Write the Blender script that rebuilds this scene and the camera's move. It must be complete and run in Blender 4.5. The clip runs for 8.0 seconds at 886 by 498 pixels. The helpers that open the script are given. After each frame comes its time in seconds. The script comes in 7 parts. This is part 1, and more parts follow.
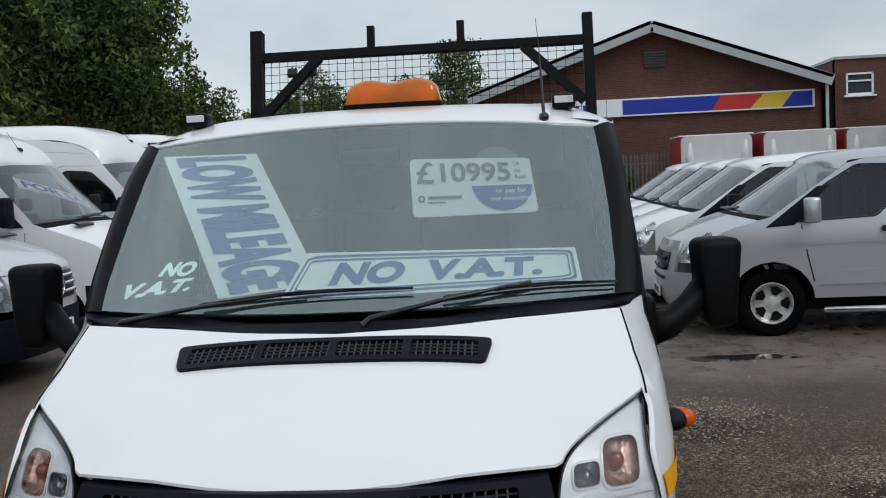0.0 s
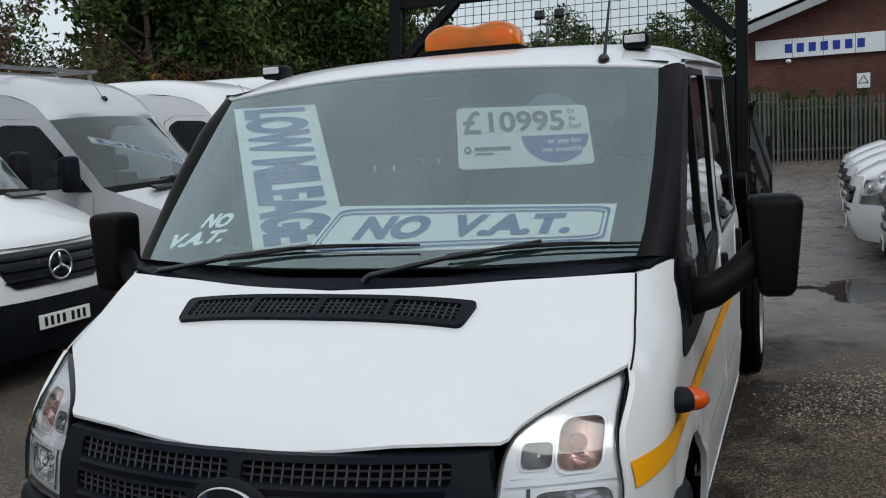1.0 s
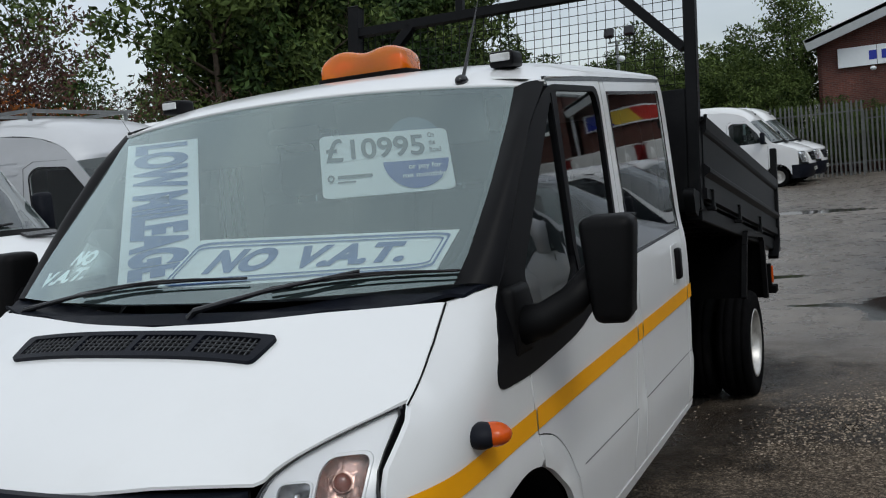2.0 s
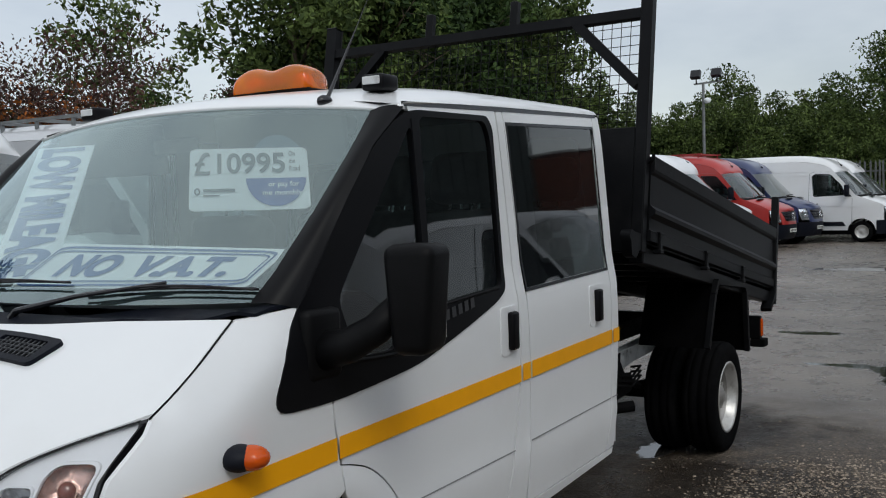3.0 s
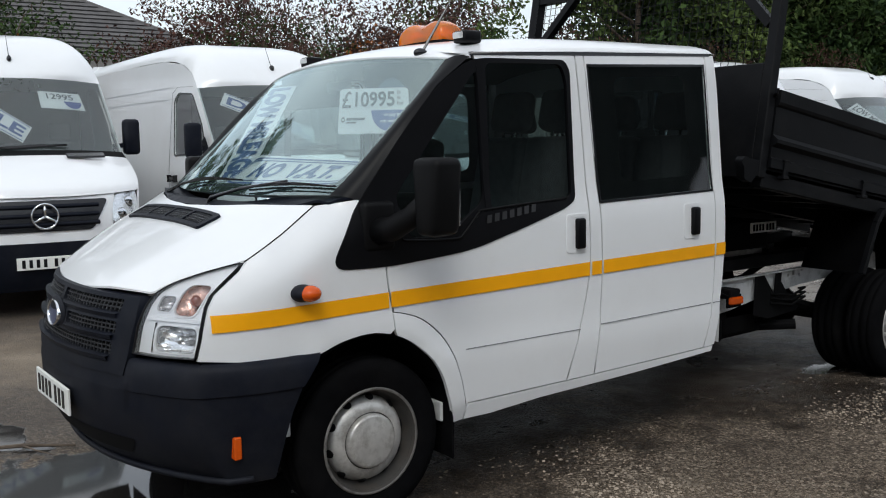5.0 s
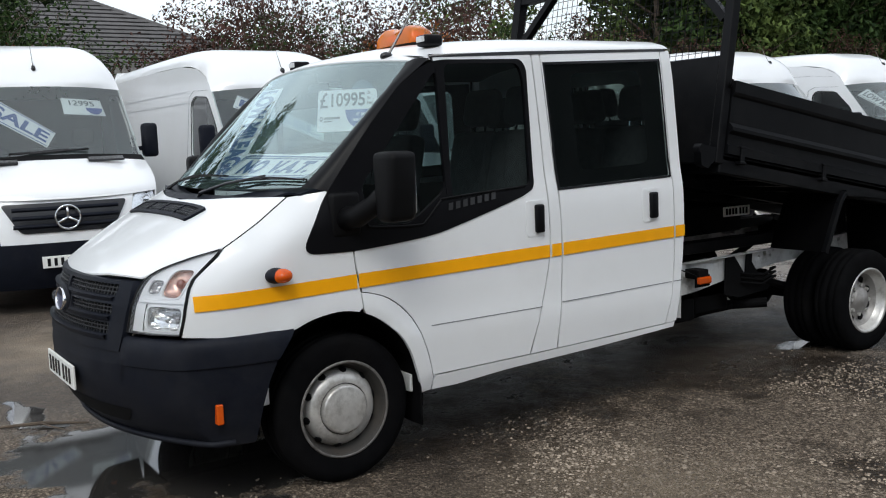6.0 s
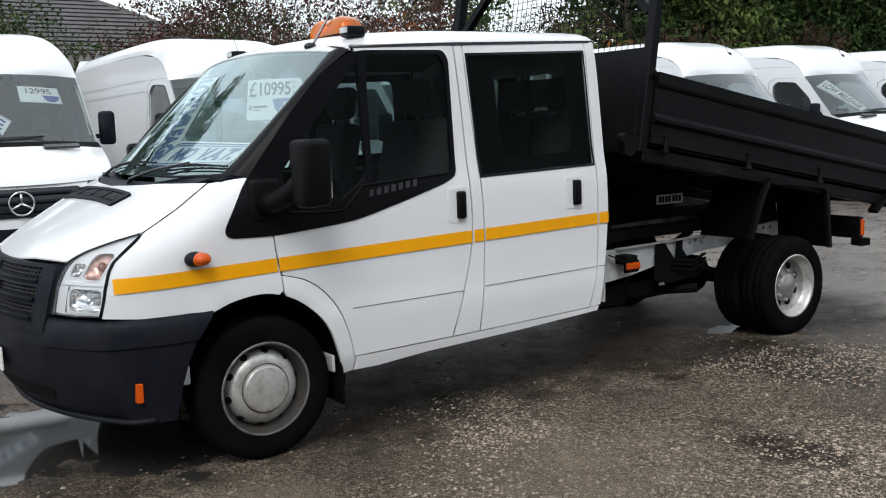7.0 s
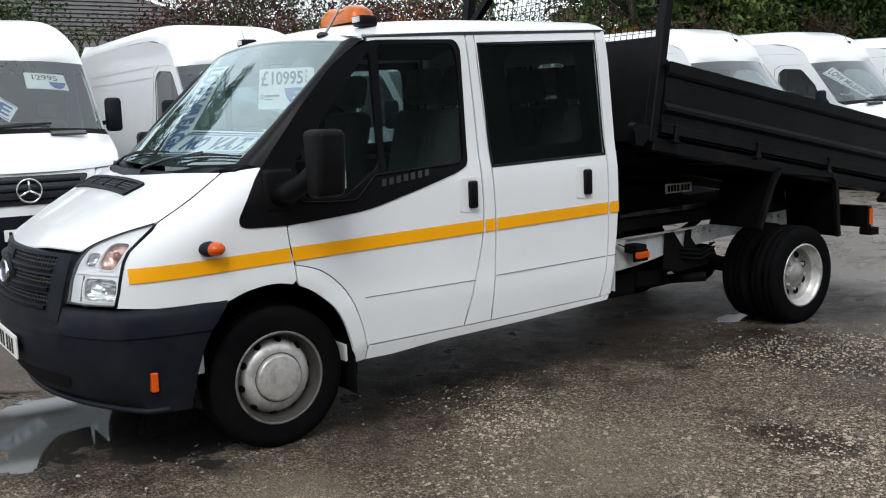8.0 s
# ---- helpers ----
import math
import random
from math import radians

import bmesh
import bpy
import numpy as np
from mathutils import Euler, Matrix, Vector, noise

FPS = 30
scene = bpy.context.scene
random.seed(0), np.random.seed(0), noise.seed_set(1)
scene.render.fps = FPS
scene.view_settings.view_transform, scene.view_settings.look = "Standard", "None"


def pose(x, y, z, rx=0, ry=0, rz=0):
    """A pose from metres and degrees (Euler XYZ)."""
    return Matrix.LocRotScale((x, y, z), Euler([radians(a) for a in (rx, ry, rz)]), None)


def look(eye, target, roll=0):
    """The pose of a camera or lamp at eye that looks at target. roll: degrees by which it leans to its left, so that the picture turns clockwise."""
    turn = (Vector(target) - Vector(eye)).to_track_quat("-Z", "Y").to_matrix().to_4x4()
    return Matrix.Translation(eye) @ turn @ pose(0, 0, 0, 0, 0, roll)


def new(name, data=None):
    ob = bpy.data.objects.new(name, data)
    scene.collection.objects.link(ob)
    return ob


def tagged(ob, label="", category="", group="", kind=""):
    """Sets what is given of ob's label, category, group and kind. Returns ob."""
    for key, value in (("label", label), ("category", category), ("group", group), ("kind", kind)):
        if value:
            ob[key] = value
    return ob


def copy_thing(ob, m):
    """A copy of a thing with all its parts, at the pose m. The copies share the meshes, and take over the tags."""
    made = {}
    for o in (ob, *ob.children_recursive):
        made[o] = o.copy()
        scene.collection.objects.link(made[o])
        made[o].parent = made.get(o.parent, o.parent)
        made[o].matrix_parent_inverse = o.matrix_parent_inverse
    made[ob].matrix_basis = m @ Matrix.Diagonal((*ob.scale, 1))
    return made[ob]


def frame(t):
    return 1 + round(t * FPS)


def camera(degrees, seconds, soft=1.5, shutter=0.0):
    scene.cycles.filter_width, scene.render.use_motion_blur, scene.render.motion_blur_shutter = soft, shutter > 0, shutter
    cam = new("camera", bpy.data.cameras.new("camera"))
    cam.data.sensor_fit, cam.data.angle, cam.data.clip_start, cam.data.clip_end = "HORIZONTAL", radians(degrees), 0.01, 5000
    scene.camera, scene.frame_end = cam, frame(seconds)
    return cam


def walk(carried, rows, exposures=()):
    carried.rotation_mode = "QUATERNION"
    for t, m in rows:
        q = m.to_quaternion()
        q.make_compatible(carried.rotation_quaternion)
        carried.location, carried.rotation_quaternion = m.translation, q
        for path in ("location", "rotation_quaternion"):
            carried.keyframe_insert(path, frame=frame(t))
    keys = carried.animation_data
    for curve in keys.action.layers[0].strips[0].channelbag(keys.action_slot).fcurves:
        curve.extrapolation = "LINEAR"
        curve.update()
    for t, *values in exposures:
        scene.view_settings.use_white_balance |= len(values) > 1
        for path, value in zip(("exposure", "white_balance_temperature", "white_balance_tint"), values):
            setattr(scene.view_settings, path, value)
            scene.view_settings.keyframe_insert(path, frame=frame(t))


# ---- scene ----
cam = camera(49.9, 8.0, soft=1.1)
PATH = [
    (0, (0.582, -3.141, 1.725), (0.4, -1.155, 1.582), -2.7),
    (0.5, (0.984, -3.008, 1.693), (0.494, -1.076, 1.532), -2.9),
    (1, (1.302, -2.818, 1.712), (0.583, -0.967, 1.479), -3.2),
    (1.5, (1.554, -2.606, 1.68), (0.752, -0.787, 1.46), -3.3),
    (2, (1.986, -2.425, 1.662), (1.086, -0.646, 1.494), -5.4),
    (2.2, (2.134, -2.348, 1.656), (1.208, -0.582, 1.499), -5.1),
    (3.3, (2.849, -1.913, 1.584), (1.674, -0.297, 1.495), 0.5),
    (3.5, (3.01, -1.894, 1.583), (1.714, -0.376, 1.456), 0.7),
    (4, (3.423, -1.932, 1.576), (1.957, -0.584, 1.399), -1.2),
    (4.2, (3.585, -1.952, 1.597), (2.083, -0.655, 1.35), -1.1),
    (5.5, (4.463, -1.956, 1.524), (2.811, -0.845, 1.333), -1.7),
    (6, (4.69, -1.925, 1.534), (3.033, -0.829, 1.305), -2.3),
    (6.5, (4.942, -1.781, 1.521), (3.272, -0.715, 1.248), -1.4),
    (7, (4.98, -1.766, 1.518), (3.347, -0.64, 1.266), -2.1),
    (7.5, (4.97, -1.785, 1.543), (3.364, -0.615, 1.317), -2.2),
    (8, (4.959, -1.812, 1.542), (3.326, -0.692, 1.26), -2.0),
]
walk(cam, [(t, look(eye, target, roll)) for t, eye, target, roll in PATH],
     exposures=[(0, -0.22, 6480, 5), (0.5, -0.3, 6480, 5), (1.5, -0.33, 6480, 5), (2.2, -0.29, 6500, 5), (3.5, -0.27, 6540, 6), (4.2, -0.12, 6530, 6), (5.5, 0.15, 6520, 6), (7, 0.39, 6560, 6), (8, 0.45, 6560, 6)])
import mathutils

geometry = mathutils.geometry


# ---- world, sun and exposure ----
world = bpy.data.worlds.new("overcast_sky")
scene.world = world
world.use_nodes = True


def node(tree, kind, links=None, data_type=None, blend_type=None, operation=None, invert=False):
    """A node with its settings and input values or links."""
    n = tree.nodes.new(kind)
    if data_type:
        n.data_type = data_type
    if blend_type:
        n.blend_type = blend_type
    if operation:
        n.operation = operation
    if invert:
        n.invert = True
    for key, value in (links or {}).items():
        if isinstance(value, bpy.types.NodeSocket):
            tree.links.new(value, n.inputs[key])
        else:
            n.inputs[key].default_value = value
    return n


def ramp(tree, fac, stops):
    r = node(tree, "ShaderNodeValToRGB", {"Fac": fac})
    while len(r.color_ramp.elements) < len(stops):
        r.color_ramp.elements.new(0.5)
    for e, (p, c) in zip(r.color_ramp.elements, stops):
        e.position, e.color = p, (c if len(c) == 4 else (*c, 1))
    return r.outputs["Color"]


wt = world.node_tree
wt.nodes.clear()
sky = node(wt, "ShaderNodeTexSky")
sky.sky_type, sky.sun_disc, sky.sun_elevation, sky.sun_rotation = "NISHITA", False, radians(50), radians(131)
coord = node(wt, "ShaderNodeTexCoord")
sep = node(wt, "ShaderNodeSeparateXYZ", {"Vector": coord.outputs["Generated"]})
up = ramp(wt, sep.outputs["Z"], [(0.0, (0.55, 0.545, 0.56)), (0.12, (0.61, 0.605, 0.62)), (0.45, (0.80, 0.81, 0.84)), (1.0, (0.92, 0.93, 0.95))])
stretch = node(wt, "ShaderNodeMapping", {"Vector": coord.outputs["Generated"], "Scale": (1.0, 1.0, 2.6)})
cloud = node(wt, "ShaderNodeTexNoise", {"Vector": stretch.outputs["Vector"], "Scale": 3.2, "Detail": 5.0, "Roughness": 0.55})
cloudy = ramp(wt, cloud.outputs["Fac"], [(0.3, (0.78, 0.79, 0.83)), (0.62, (1.1, 1.1, 1.1))])
deck = node(wt, "ShaderNodeMix", {0: 1.0, 6: up, 7: cloudy}, data_type="RGBA", blend_type="MULTIPLY")
side = ramp(wt, node(wt, "ShaderNodeMath", {0: sep.outputs["X"], 1: 0.5, 2: 0.5}, operation="MULTIPLY_ADD").outputs[0], [(0.05, (1.28, 1.28, 1.28)), (0.25, (1.14, 1.14, 1.14)), (0.45, (0.98, 0.98, 0.99)), (0.65, (0.92, 0.93, 0.95)), (1.0, (1.25, 1.25, 1.27))])
deck = node(wt, "ShaderNodeMix", {0: 1.0, 6: deck.outputs[2], 7: side}, data_type="RGBA", blend_type="MULTIPLY")
thin = node(wt, "ShaderNodeMix", {0: 0.94, 6: sky.outputs["Color"], 7: deck.outputs[2]}, data_type="RGBA")
back = node(wt, "ShaderNodeBackground", {"Color": thin.outputs[2], "Strength": 0.90})
wt.links.new(back.outputs[0], node(wt, "ShaderNodeOutputWorld").inputs["Surface"])

sun = new("sun", bpy.data.lights.new("sun", "SUN"))
sun.data.energy, sun.data.angle, sun.data.color = 1.1, radians(25), (1.0, 0.985, 0.965)
sun.matrix_world = look((0, 0, 22), (-14, 12, 0))


# ---- materials ----
def material(name, color, rough=0.5, metal=0.0, coat=0.0, spec=0.5, vary=0.0, scale=6.0, bump=0.0, bump_scale=60.0, dirt=None, dirt_scale=1.6, dirt_amount=0.4, emit=0.0):
    """A surface with fine grain, coarse variation and a bump."""
    m = bpy.data.materials.new(name)
    m.use_nodes = True
    t = m.node_tree
    b = t.nodes["Principled BSDF"]
    b.inputs["Roughness"].default_value, b.inputs["Metallic"].default_value = rough, metal
    b.inputs["Coat Weight"].default_value, b.inputs["Coat Roughness"].default_value = coat, 0.04
    b.inputs["Specular IOR Level"].default_value = spec
    b.inputs["Base Color"].default_value = (*color, 1)
    where = node(t, "ShaderNodeTexCoord").outputs["Object"]
    out = None
    if vary:
        n = node(t, "ShaderNodeTexNoise", {"Vector": where, "Scale": scale, "Detail": 6.0, "Roughness": 0.6})
        out = ramp(t, n.outputs["Fac"], [(0.3, tuple(c * (1 - vary) for c in color)), (0.7, tuple(min(1, c * (1 + vary)) for c in color))])
    if dirt:
        n2 = node(t, "ShaderNodeTexNoise", {"Vector": where, "Scale": dirt_scale, "Detail": 8.0, "Roughness": 0.7})
        mask = ramp(t, n2.outputs["Fac"], [(0.48, (0, 0, 0)), (0.72, (dirt_amount,) * 3)])
        base = out if out else node(t, "ShaderNodeRGB").outputs[0]
        if not out:
            base.default_value = (*color, 1)
        out = node(t, "ShaderNodeMix", {0: mask, 6: base, 7: (*dirt, 1)}, data_type="RGBA").outputs[2]
    if out:
        t.links.new(out, b.inputs["Base Color"])
    if bump:
        n3 = node(t, "ShaderNodeTexNoise", {"Vector": where, "Scale": bump_scale, "Detail": 4.0})
        bp = node(t, "ShaderNodeBump", {"Height": n3.outputs["Fac"], "Strength": bump, "Distance": 0.01})
        t.links.new(bp.outputs["Normal"], b.inputs["Normal"])
    if emit:
        b.inputs["Emission Color"].default_value, b.inputs["Emission Strength"].default_value = (*color, 1), emit
    return m


def pane(name, tint, gloss=0.02, ior=1.5, haze=0.0, film_color=(0.42, 0.58, 0.57), sheen=(1, 1, 1)):
    """Clear or tinted thin glass: tinted transmission with a mirror layer, and a thin diffuse film."""
    m = bpy.data.materials.new(name)
    m.use_nodes = True
    t = m.node_tree
    t.nodes.clear()
    clear = node(t, "ShaderNodeBsdfTransparent", {"Color": (*tint, 1)})
    shine = node(t, "ShaderNodeBsdfGlossy", {"Roughness": gloss, "Color": (*sheen, 1)})
    f = node(t, "ShaderNodeFresnel", {"IOR": ior})
    twice = node(t, "ShaderNodeMath", {0: f.outputs[0], 1: 2.0}, operation="MULTIPLY").outputs[0]
    under = node(t, "ShaderNodeMath", {0: f.outputs[0], 1: 1.0}, operation="ADD").outputs[0]
    both = node(t, "ShaderNodeMath", {0: twice, 1: under}, operation="DIVIDE").outputs[0]
    mix = node(t, "ShaderNodeMixShader", {0: both, 1: clear.outputs[0], 2: shine.outputs[0]})
    last = mix.outputs[0]
    if haze:
        film = node(t, "ShaderNodeBsdfDiffuse", {"Color": (*film_color, 1)})
        where = node(t, "ShaderNodeTexCoord").outputs["Object"]
        n = node(t, "ShaderNodeTexNoise", {"Vector": where, "Scale": 2.2, "Detail": 7.0})
        amount = ramp(t, n.outputs["Fac"], [(0.3, (haze * 0.5,) * 3), (0.75, (haze * 1.4,) * 3)])
        last = node(t, "ShaderNodeMixShader", {0: amount, 1: last, 2: film.outputs[0]}).outputs[0]
    t.links.new(last, node(t, "ShaderNodeOutputMaterial").inputs["Surface"])
    return m


POOLS = ((-0.20, -0.84, 0.90, 0.50), (0.30, -0.35, 0.70, 0.50), (-1.35, -0.98, 0.40, 0.12), (0.57, 3.76, 0.13, 0.27), (1.15, 7.35, 0.42, 0.12), (1.75, 7.2, 0.45, 0.75),
         (0.45, 9.4, 0.45, 0.16), (-0.1, 19.2, 1.5, 0.55), (2.6, 13.0, 1.2, 0.3), (4.2, 10.2, 1.0, 0.35), (2.4, 5.6, 0.6, 0.16))
# wet ground, with the truck's own shade painted into the same patches
DAMP_SHADES = ((0.25, 0.9, 1.2, 1.9), (0.3, 2.9, 1.4, 1.7), (0.2, -0.6, 1.2, 0.8), (1.25, 3.3, 1.1, 0.7), (0.5, 4.6, 1.2, 1.0), (2.3, 1.9, 0.5, 0.25))
SANDS = ((-3.3, -0.5, 1.5, 0.95), (1.95, 0.9, 1.0, 0.9), (1.6, -0.3, 0.7, 0.5))


def ground_material():
    """Worn tarmac: smooth and wet far off, loose brown gravel beside the truck, sand, and pools of water."""
    m = bpy.data.materials.new("wet_worn_tarmac")
    m.use_nodes = True
    t = m.node_tree
    b = t.nodes["Principled BSDF"]
    where = node(t, "ShaderNodeTexCoord").outputs["Object"]
    big = node(t, "ShaderNodeTexNoise", {"Vector": where, "Scale": 0.42, "Detail": 7.0, "Roughness": 0.6}).outputs["Fac"]
    mid = node(t, "ShaderNodeTexNoise", {"Vector": where, "Scale": 2.6, "Detail": 8.0, "Roughness": 0.68}).outputs["Fac"]
    edge = node(t, "ShaderNodeTexNoise", {"Vector": where, "Scale": 3.4, "Detail": 6.0, "Roughness": 0.6}).outputs["Fac"]
    warp = node(t, "ShaderNodeTexNoise", {"Vector": where, "Scale": 45.0, "Detail": 3.0}).outputs["Color"]
    bent = node(t, "ShaderNodeVectorMath", {0: warp, 1: (0.022, 0.022, 0.0), 2: where}, operation="MULTIPLY_ADD").outputs["Vector"]
    chips = node(t, "ShaderNodeTexVoronoi", {"Vector": bent, "Scale": 66.0, "Randomness": 1.0})
    small = node(t, "ShaderNodeTexVoronoi", {"Vector": bent, "Scale": 140.0, "Randomness": 1.0})
    fine = node(t, "ShaderNodeTexNoise", {"Vector": where, "Scale": 130.0, "Detail": 4.0, "Roughness": 0.7}).outputs["Fac"]

    def spots(places, soft):
        """A mask of uneven round patches."""
        last = None
        for x, y, rx, ry in places:
            near = node(t, "ShaderNodeMapping", {"Vector": where, "Location": (-x / rx, -y / ry, 0), "Scale": (1 / rx, 1 / ry, 0)}).outputs[0]
            d = node(t, "ShaderNodeVectorMath", {0: near}, operation="LENGTH").outputs["Value"]
            last = node(t, "ShaderNodeMath", {0: last, 1: d}, operation="MINIMUM").outputs[0] if last else d
        wob = node(t, "ShaderNodeMath", {0: edge, 1: 1.7, 2: -0.85}, operation="MULTIPLY_ADD").outputs[0]
        sum_ = node(t, "ShaderNodeMath", {0: last, 1: wob}, operation="ADD").outputs[0]
        return ramp(t, sum_, [(max(0.0, 0.9 - soft), (1, 1, 1)), (0.9, (0, 0, 0))])

    tar = ramp(t, mid, [(0.25, (0.026, 0.023, 0.021)), (0.5, (0.055, 0.048, 0.043)), (0.8, (0.11, 0.096, 0.084))])
    stone = ramp(t, chips.outputs["Color"], [(0.2, (0.15, 0.116, 0.087)), (0.42, (0.25, 0.20, 0.155)), (0.62, (0.35, 0.285, 0.22)), (0.85, (0.57, 0.475, 0.375))])
    grit = ramp(t, small.outputs["Color"], [(0.2, (0.085, 0.066, 0.05)), (0.5, (0.22, 0.175, 0.132)), (0.8, (0.52, 0.43, 0.335))])
    stone = node(t, "ShaderNodeMix", {0: ramp(t, mid, [(0.42, (0, 0, 0)), (0.6, (0.85,) * 3)]), 6: stone, 7: grit}, data_type="RGBA").outputs[2]
    joint = ramp(t, chips.outputs["Distance"], [(0.3, (1.1,) * 3), (0.65, (0.5,) * 3)])
    stone = node(t, "ShaderNodeMix", {0: 1.0, 6: stone, 7: joint}, data_type="RGBA", blend_type="MULTIPLY").outputs[2]
    centre = node(t, "ShaderNodeMapping", {"Vector": where, "Location": (-3.6, -0.2, 0)}).outputs[0]
    away = node(t, "ShaderNodeVectorMath", {0: centre}, operation="LENGTH").outputs["Value"]
    spread = node(t, "ShaderNodeMath", {0: away, 1: -0.095}, operation="MULTIPLY").outputs[0]
    lump = node(t, "ShaderNodeMath", {0: spread, 1: big}, operation="ADD").outputs[0]
    gravel = ramp(t, lump, [(0.02, (0.42,) * 3), (0.26, (0.97,) * 3)])
    col = node(t, "ShaderNodeMix", {0: gravel, 6: tar, 7: stone}, data_type="RGBA").outputs[2]
    parts = node(t, "ShaderNodeSeparateXYZ", {"Vector": where})
    along = node(t, "ShaderNodeMath", {0: parts.outputs["Y"], 1: 0.2, 2: -1.05}, operation="MULTIPLY_ADD").outputs[0]
    beyond = node(t, "ShaderNodeMath", {0: parts.outputs["X"], 1: 0.05, 2: along}, operation="MULTIPLY_ADD").outputs[0]
    ragged = node(t, "ShaderNodeMath", {0: big, 1: beyond}, operation="ADD").outputs[0]
    apron = ramp(t, ragged, [(0.42, (0, 0, 0)), (0.62, (0.92,) * 3)])
    worn = ramp(t, mid, [(0.28, (0.10, 0.085, 0.072)), (0.5, (0.17, 0.148, 0.128)), (0.75, (0.24, 0.214, 0.188))])
    col = node(t, "ShaderNodeMix", {0: apron, 6: col, 7: worn}, data_type="RGBA").outputs[2]
    gravel = node(t, "ShaderNodeMath", {0: gravel, 1: node(t, "ShaderNodeMath", {0: 1.0, 1: apron}, operation="SUBTRACT").outputs[0]}, operation="MULTIPLY").outputs[0]
    sand = ramp(t, mid, [(0.3, (0.22, 0.175, 0.125)), (0.7, (0.46, 0.385, 0.295))])
    sandy = node(t, "ShaderNodeMix", {0: spots(SANDS, 0.8), 6: (0, 0, 0, 1), 7: (0.8, 0.8, 0.8, 1)}, data_type="RGBA").outputs[2]
    col = node(t, "ShaderNodeMix", {0: sandy, 6: col, 7: sand}, data_type="RGBA").outputs[2]
    speck = ramp(t, fine, [(0.34, (0.35,) * 3), (0.66, (1.55,) * 3)])
    col = node(t, "ShaderNodeMix", {0: 1.0, 6: col, 7: speck}, data_type="RGBA", blend_type="MULTIPLY").outputs[2]
    patches = ramp(t, big, [(0.32, (0.52, 0.49, 0.46)), (0.62, (1.12, 1.1, 1.08))])
    col = node(t, "ShaderNodeMix", {0: 1.0, 6: col, 7: patches}, data_type="RGBA", blend_type="MULTIPLY").outputs[2]
    # darkens the colour for damp and for the shade below the truck
    wet_shade = spots(DAMP_SHADES, 0.45)
    shaded_mud = node(t, "ShaderNodeMix", {0: 1.0, 6: col, 7: (0.25, 0.225, 0.20, 1)}, data_type="RGBA", blend_type="MULTIPLY").outputs[2]
    col = node(t, "ShaderNodeMix", {0: wet_shade, 6: col, 7: shaded_mud}, data_type="RGBA").outputs[2]
    wet = spots(POOLS, 0.14)
    dark = node(t, "ShaderNodeMix", {0: wet, 6: col, 7: (0.028, 0.026, 0.024, 1)}, data_type="RGBA").outputs[2]
    t.links.new(dark, b.inputs["Base Color"])
    damp = ramp(t, mid, [(0.3, (0.14,) * 3), (0.7, (0.42,) * 3)])
    damp = node(t, "ShaderNodeMix", {0: gravel, 6: damp, 7: (0.85, 0.85, 0.85, 1)}, data_type="RGBA").outputs[2]
    damp = node(t, "ShaderNodeMix", {0: wet_shade, 6: damp, 7: ramp(t, mid, [(0.35, (0.2,) * 3), (0.65, (0.6,) * 3)])}, data_type="RGBA").outputs[2]
    gloss = ramp(t, gravel, [(0.1, (0.5,) * 3), (0.9, (0.14,) * 3)])
    gloss = node(t, "ShaderNodeMix", {0: wet_shade, 6: gloss, 7: (0.17, 0.17, 0.17, 1)}, data_type="RGBA").outputs[2]
    gloss = node(t, "ShaderNodeMix", {0: wet, 6: gloss, 7: (0.6, 0.6, 0.6, 1)}, data_type="RGBA").outputs[2]
    t.links.new(gloss, b.inputs["Specular IOR Level"])
    rough = node(t, "ShaderNodeMix", {0: wet, 6: damp, 7: (0.05, 0.05, 0.05, 1)}, data_type="RGBA").outputs[2]
    t.links.new(rough, b.inputs["Roughness"])
    h = node(t, "ShaderNodeMath", {0: chips.outputs["Distance"], 1: -1.0, 2: fine}, operation="MULTIPLY_ADD").outputs[0]
    dry = node(t, "ShaderNodeMath", {0: 1.0, 1: wet}, operation="SUBTRACT").outputs[0]
    deep = node(t, "ShaderNodeMath", {0: dry, 1: ramp(t, gravel, [(0.0, (0.25,) * 3), (0.9, (1,) * 3)])}, operation="MULTIPLY").outputs[0]
    bp = node(t, "ShaderNodeBump", {"Height": h, "Strength": deep, "Distance": 0.02})
    t.links.new(bp.outputs["Normal"], b.inputs["Normal"])
    return m


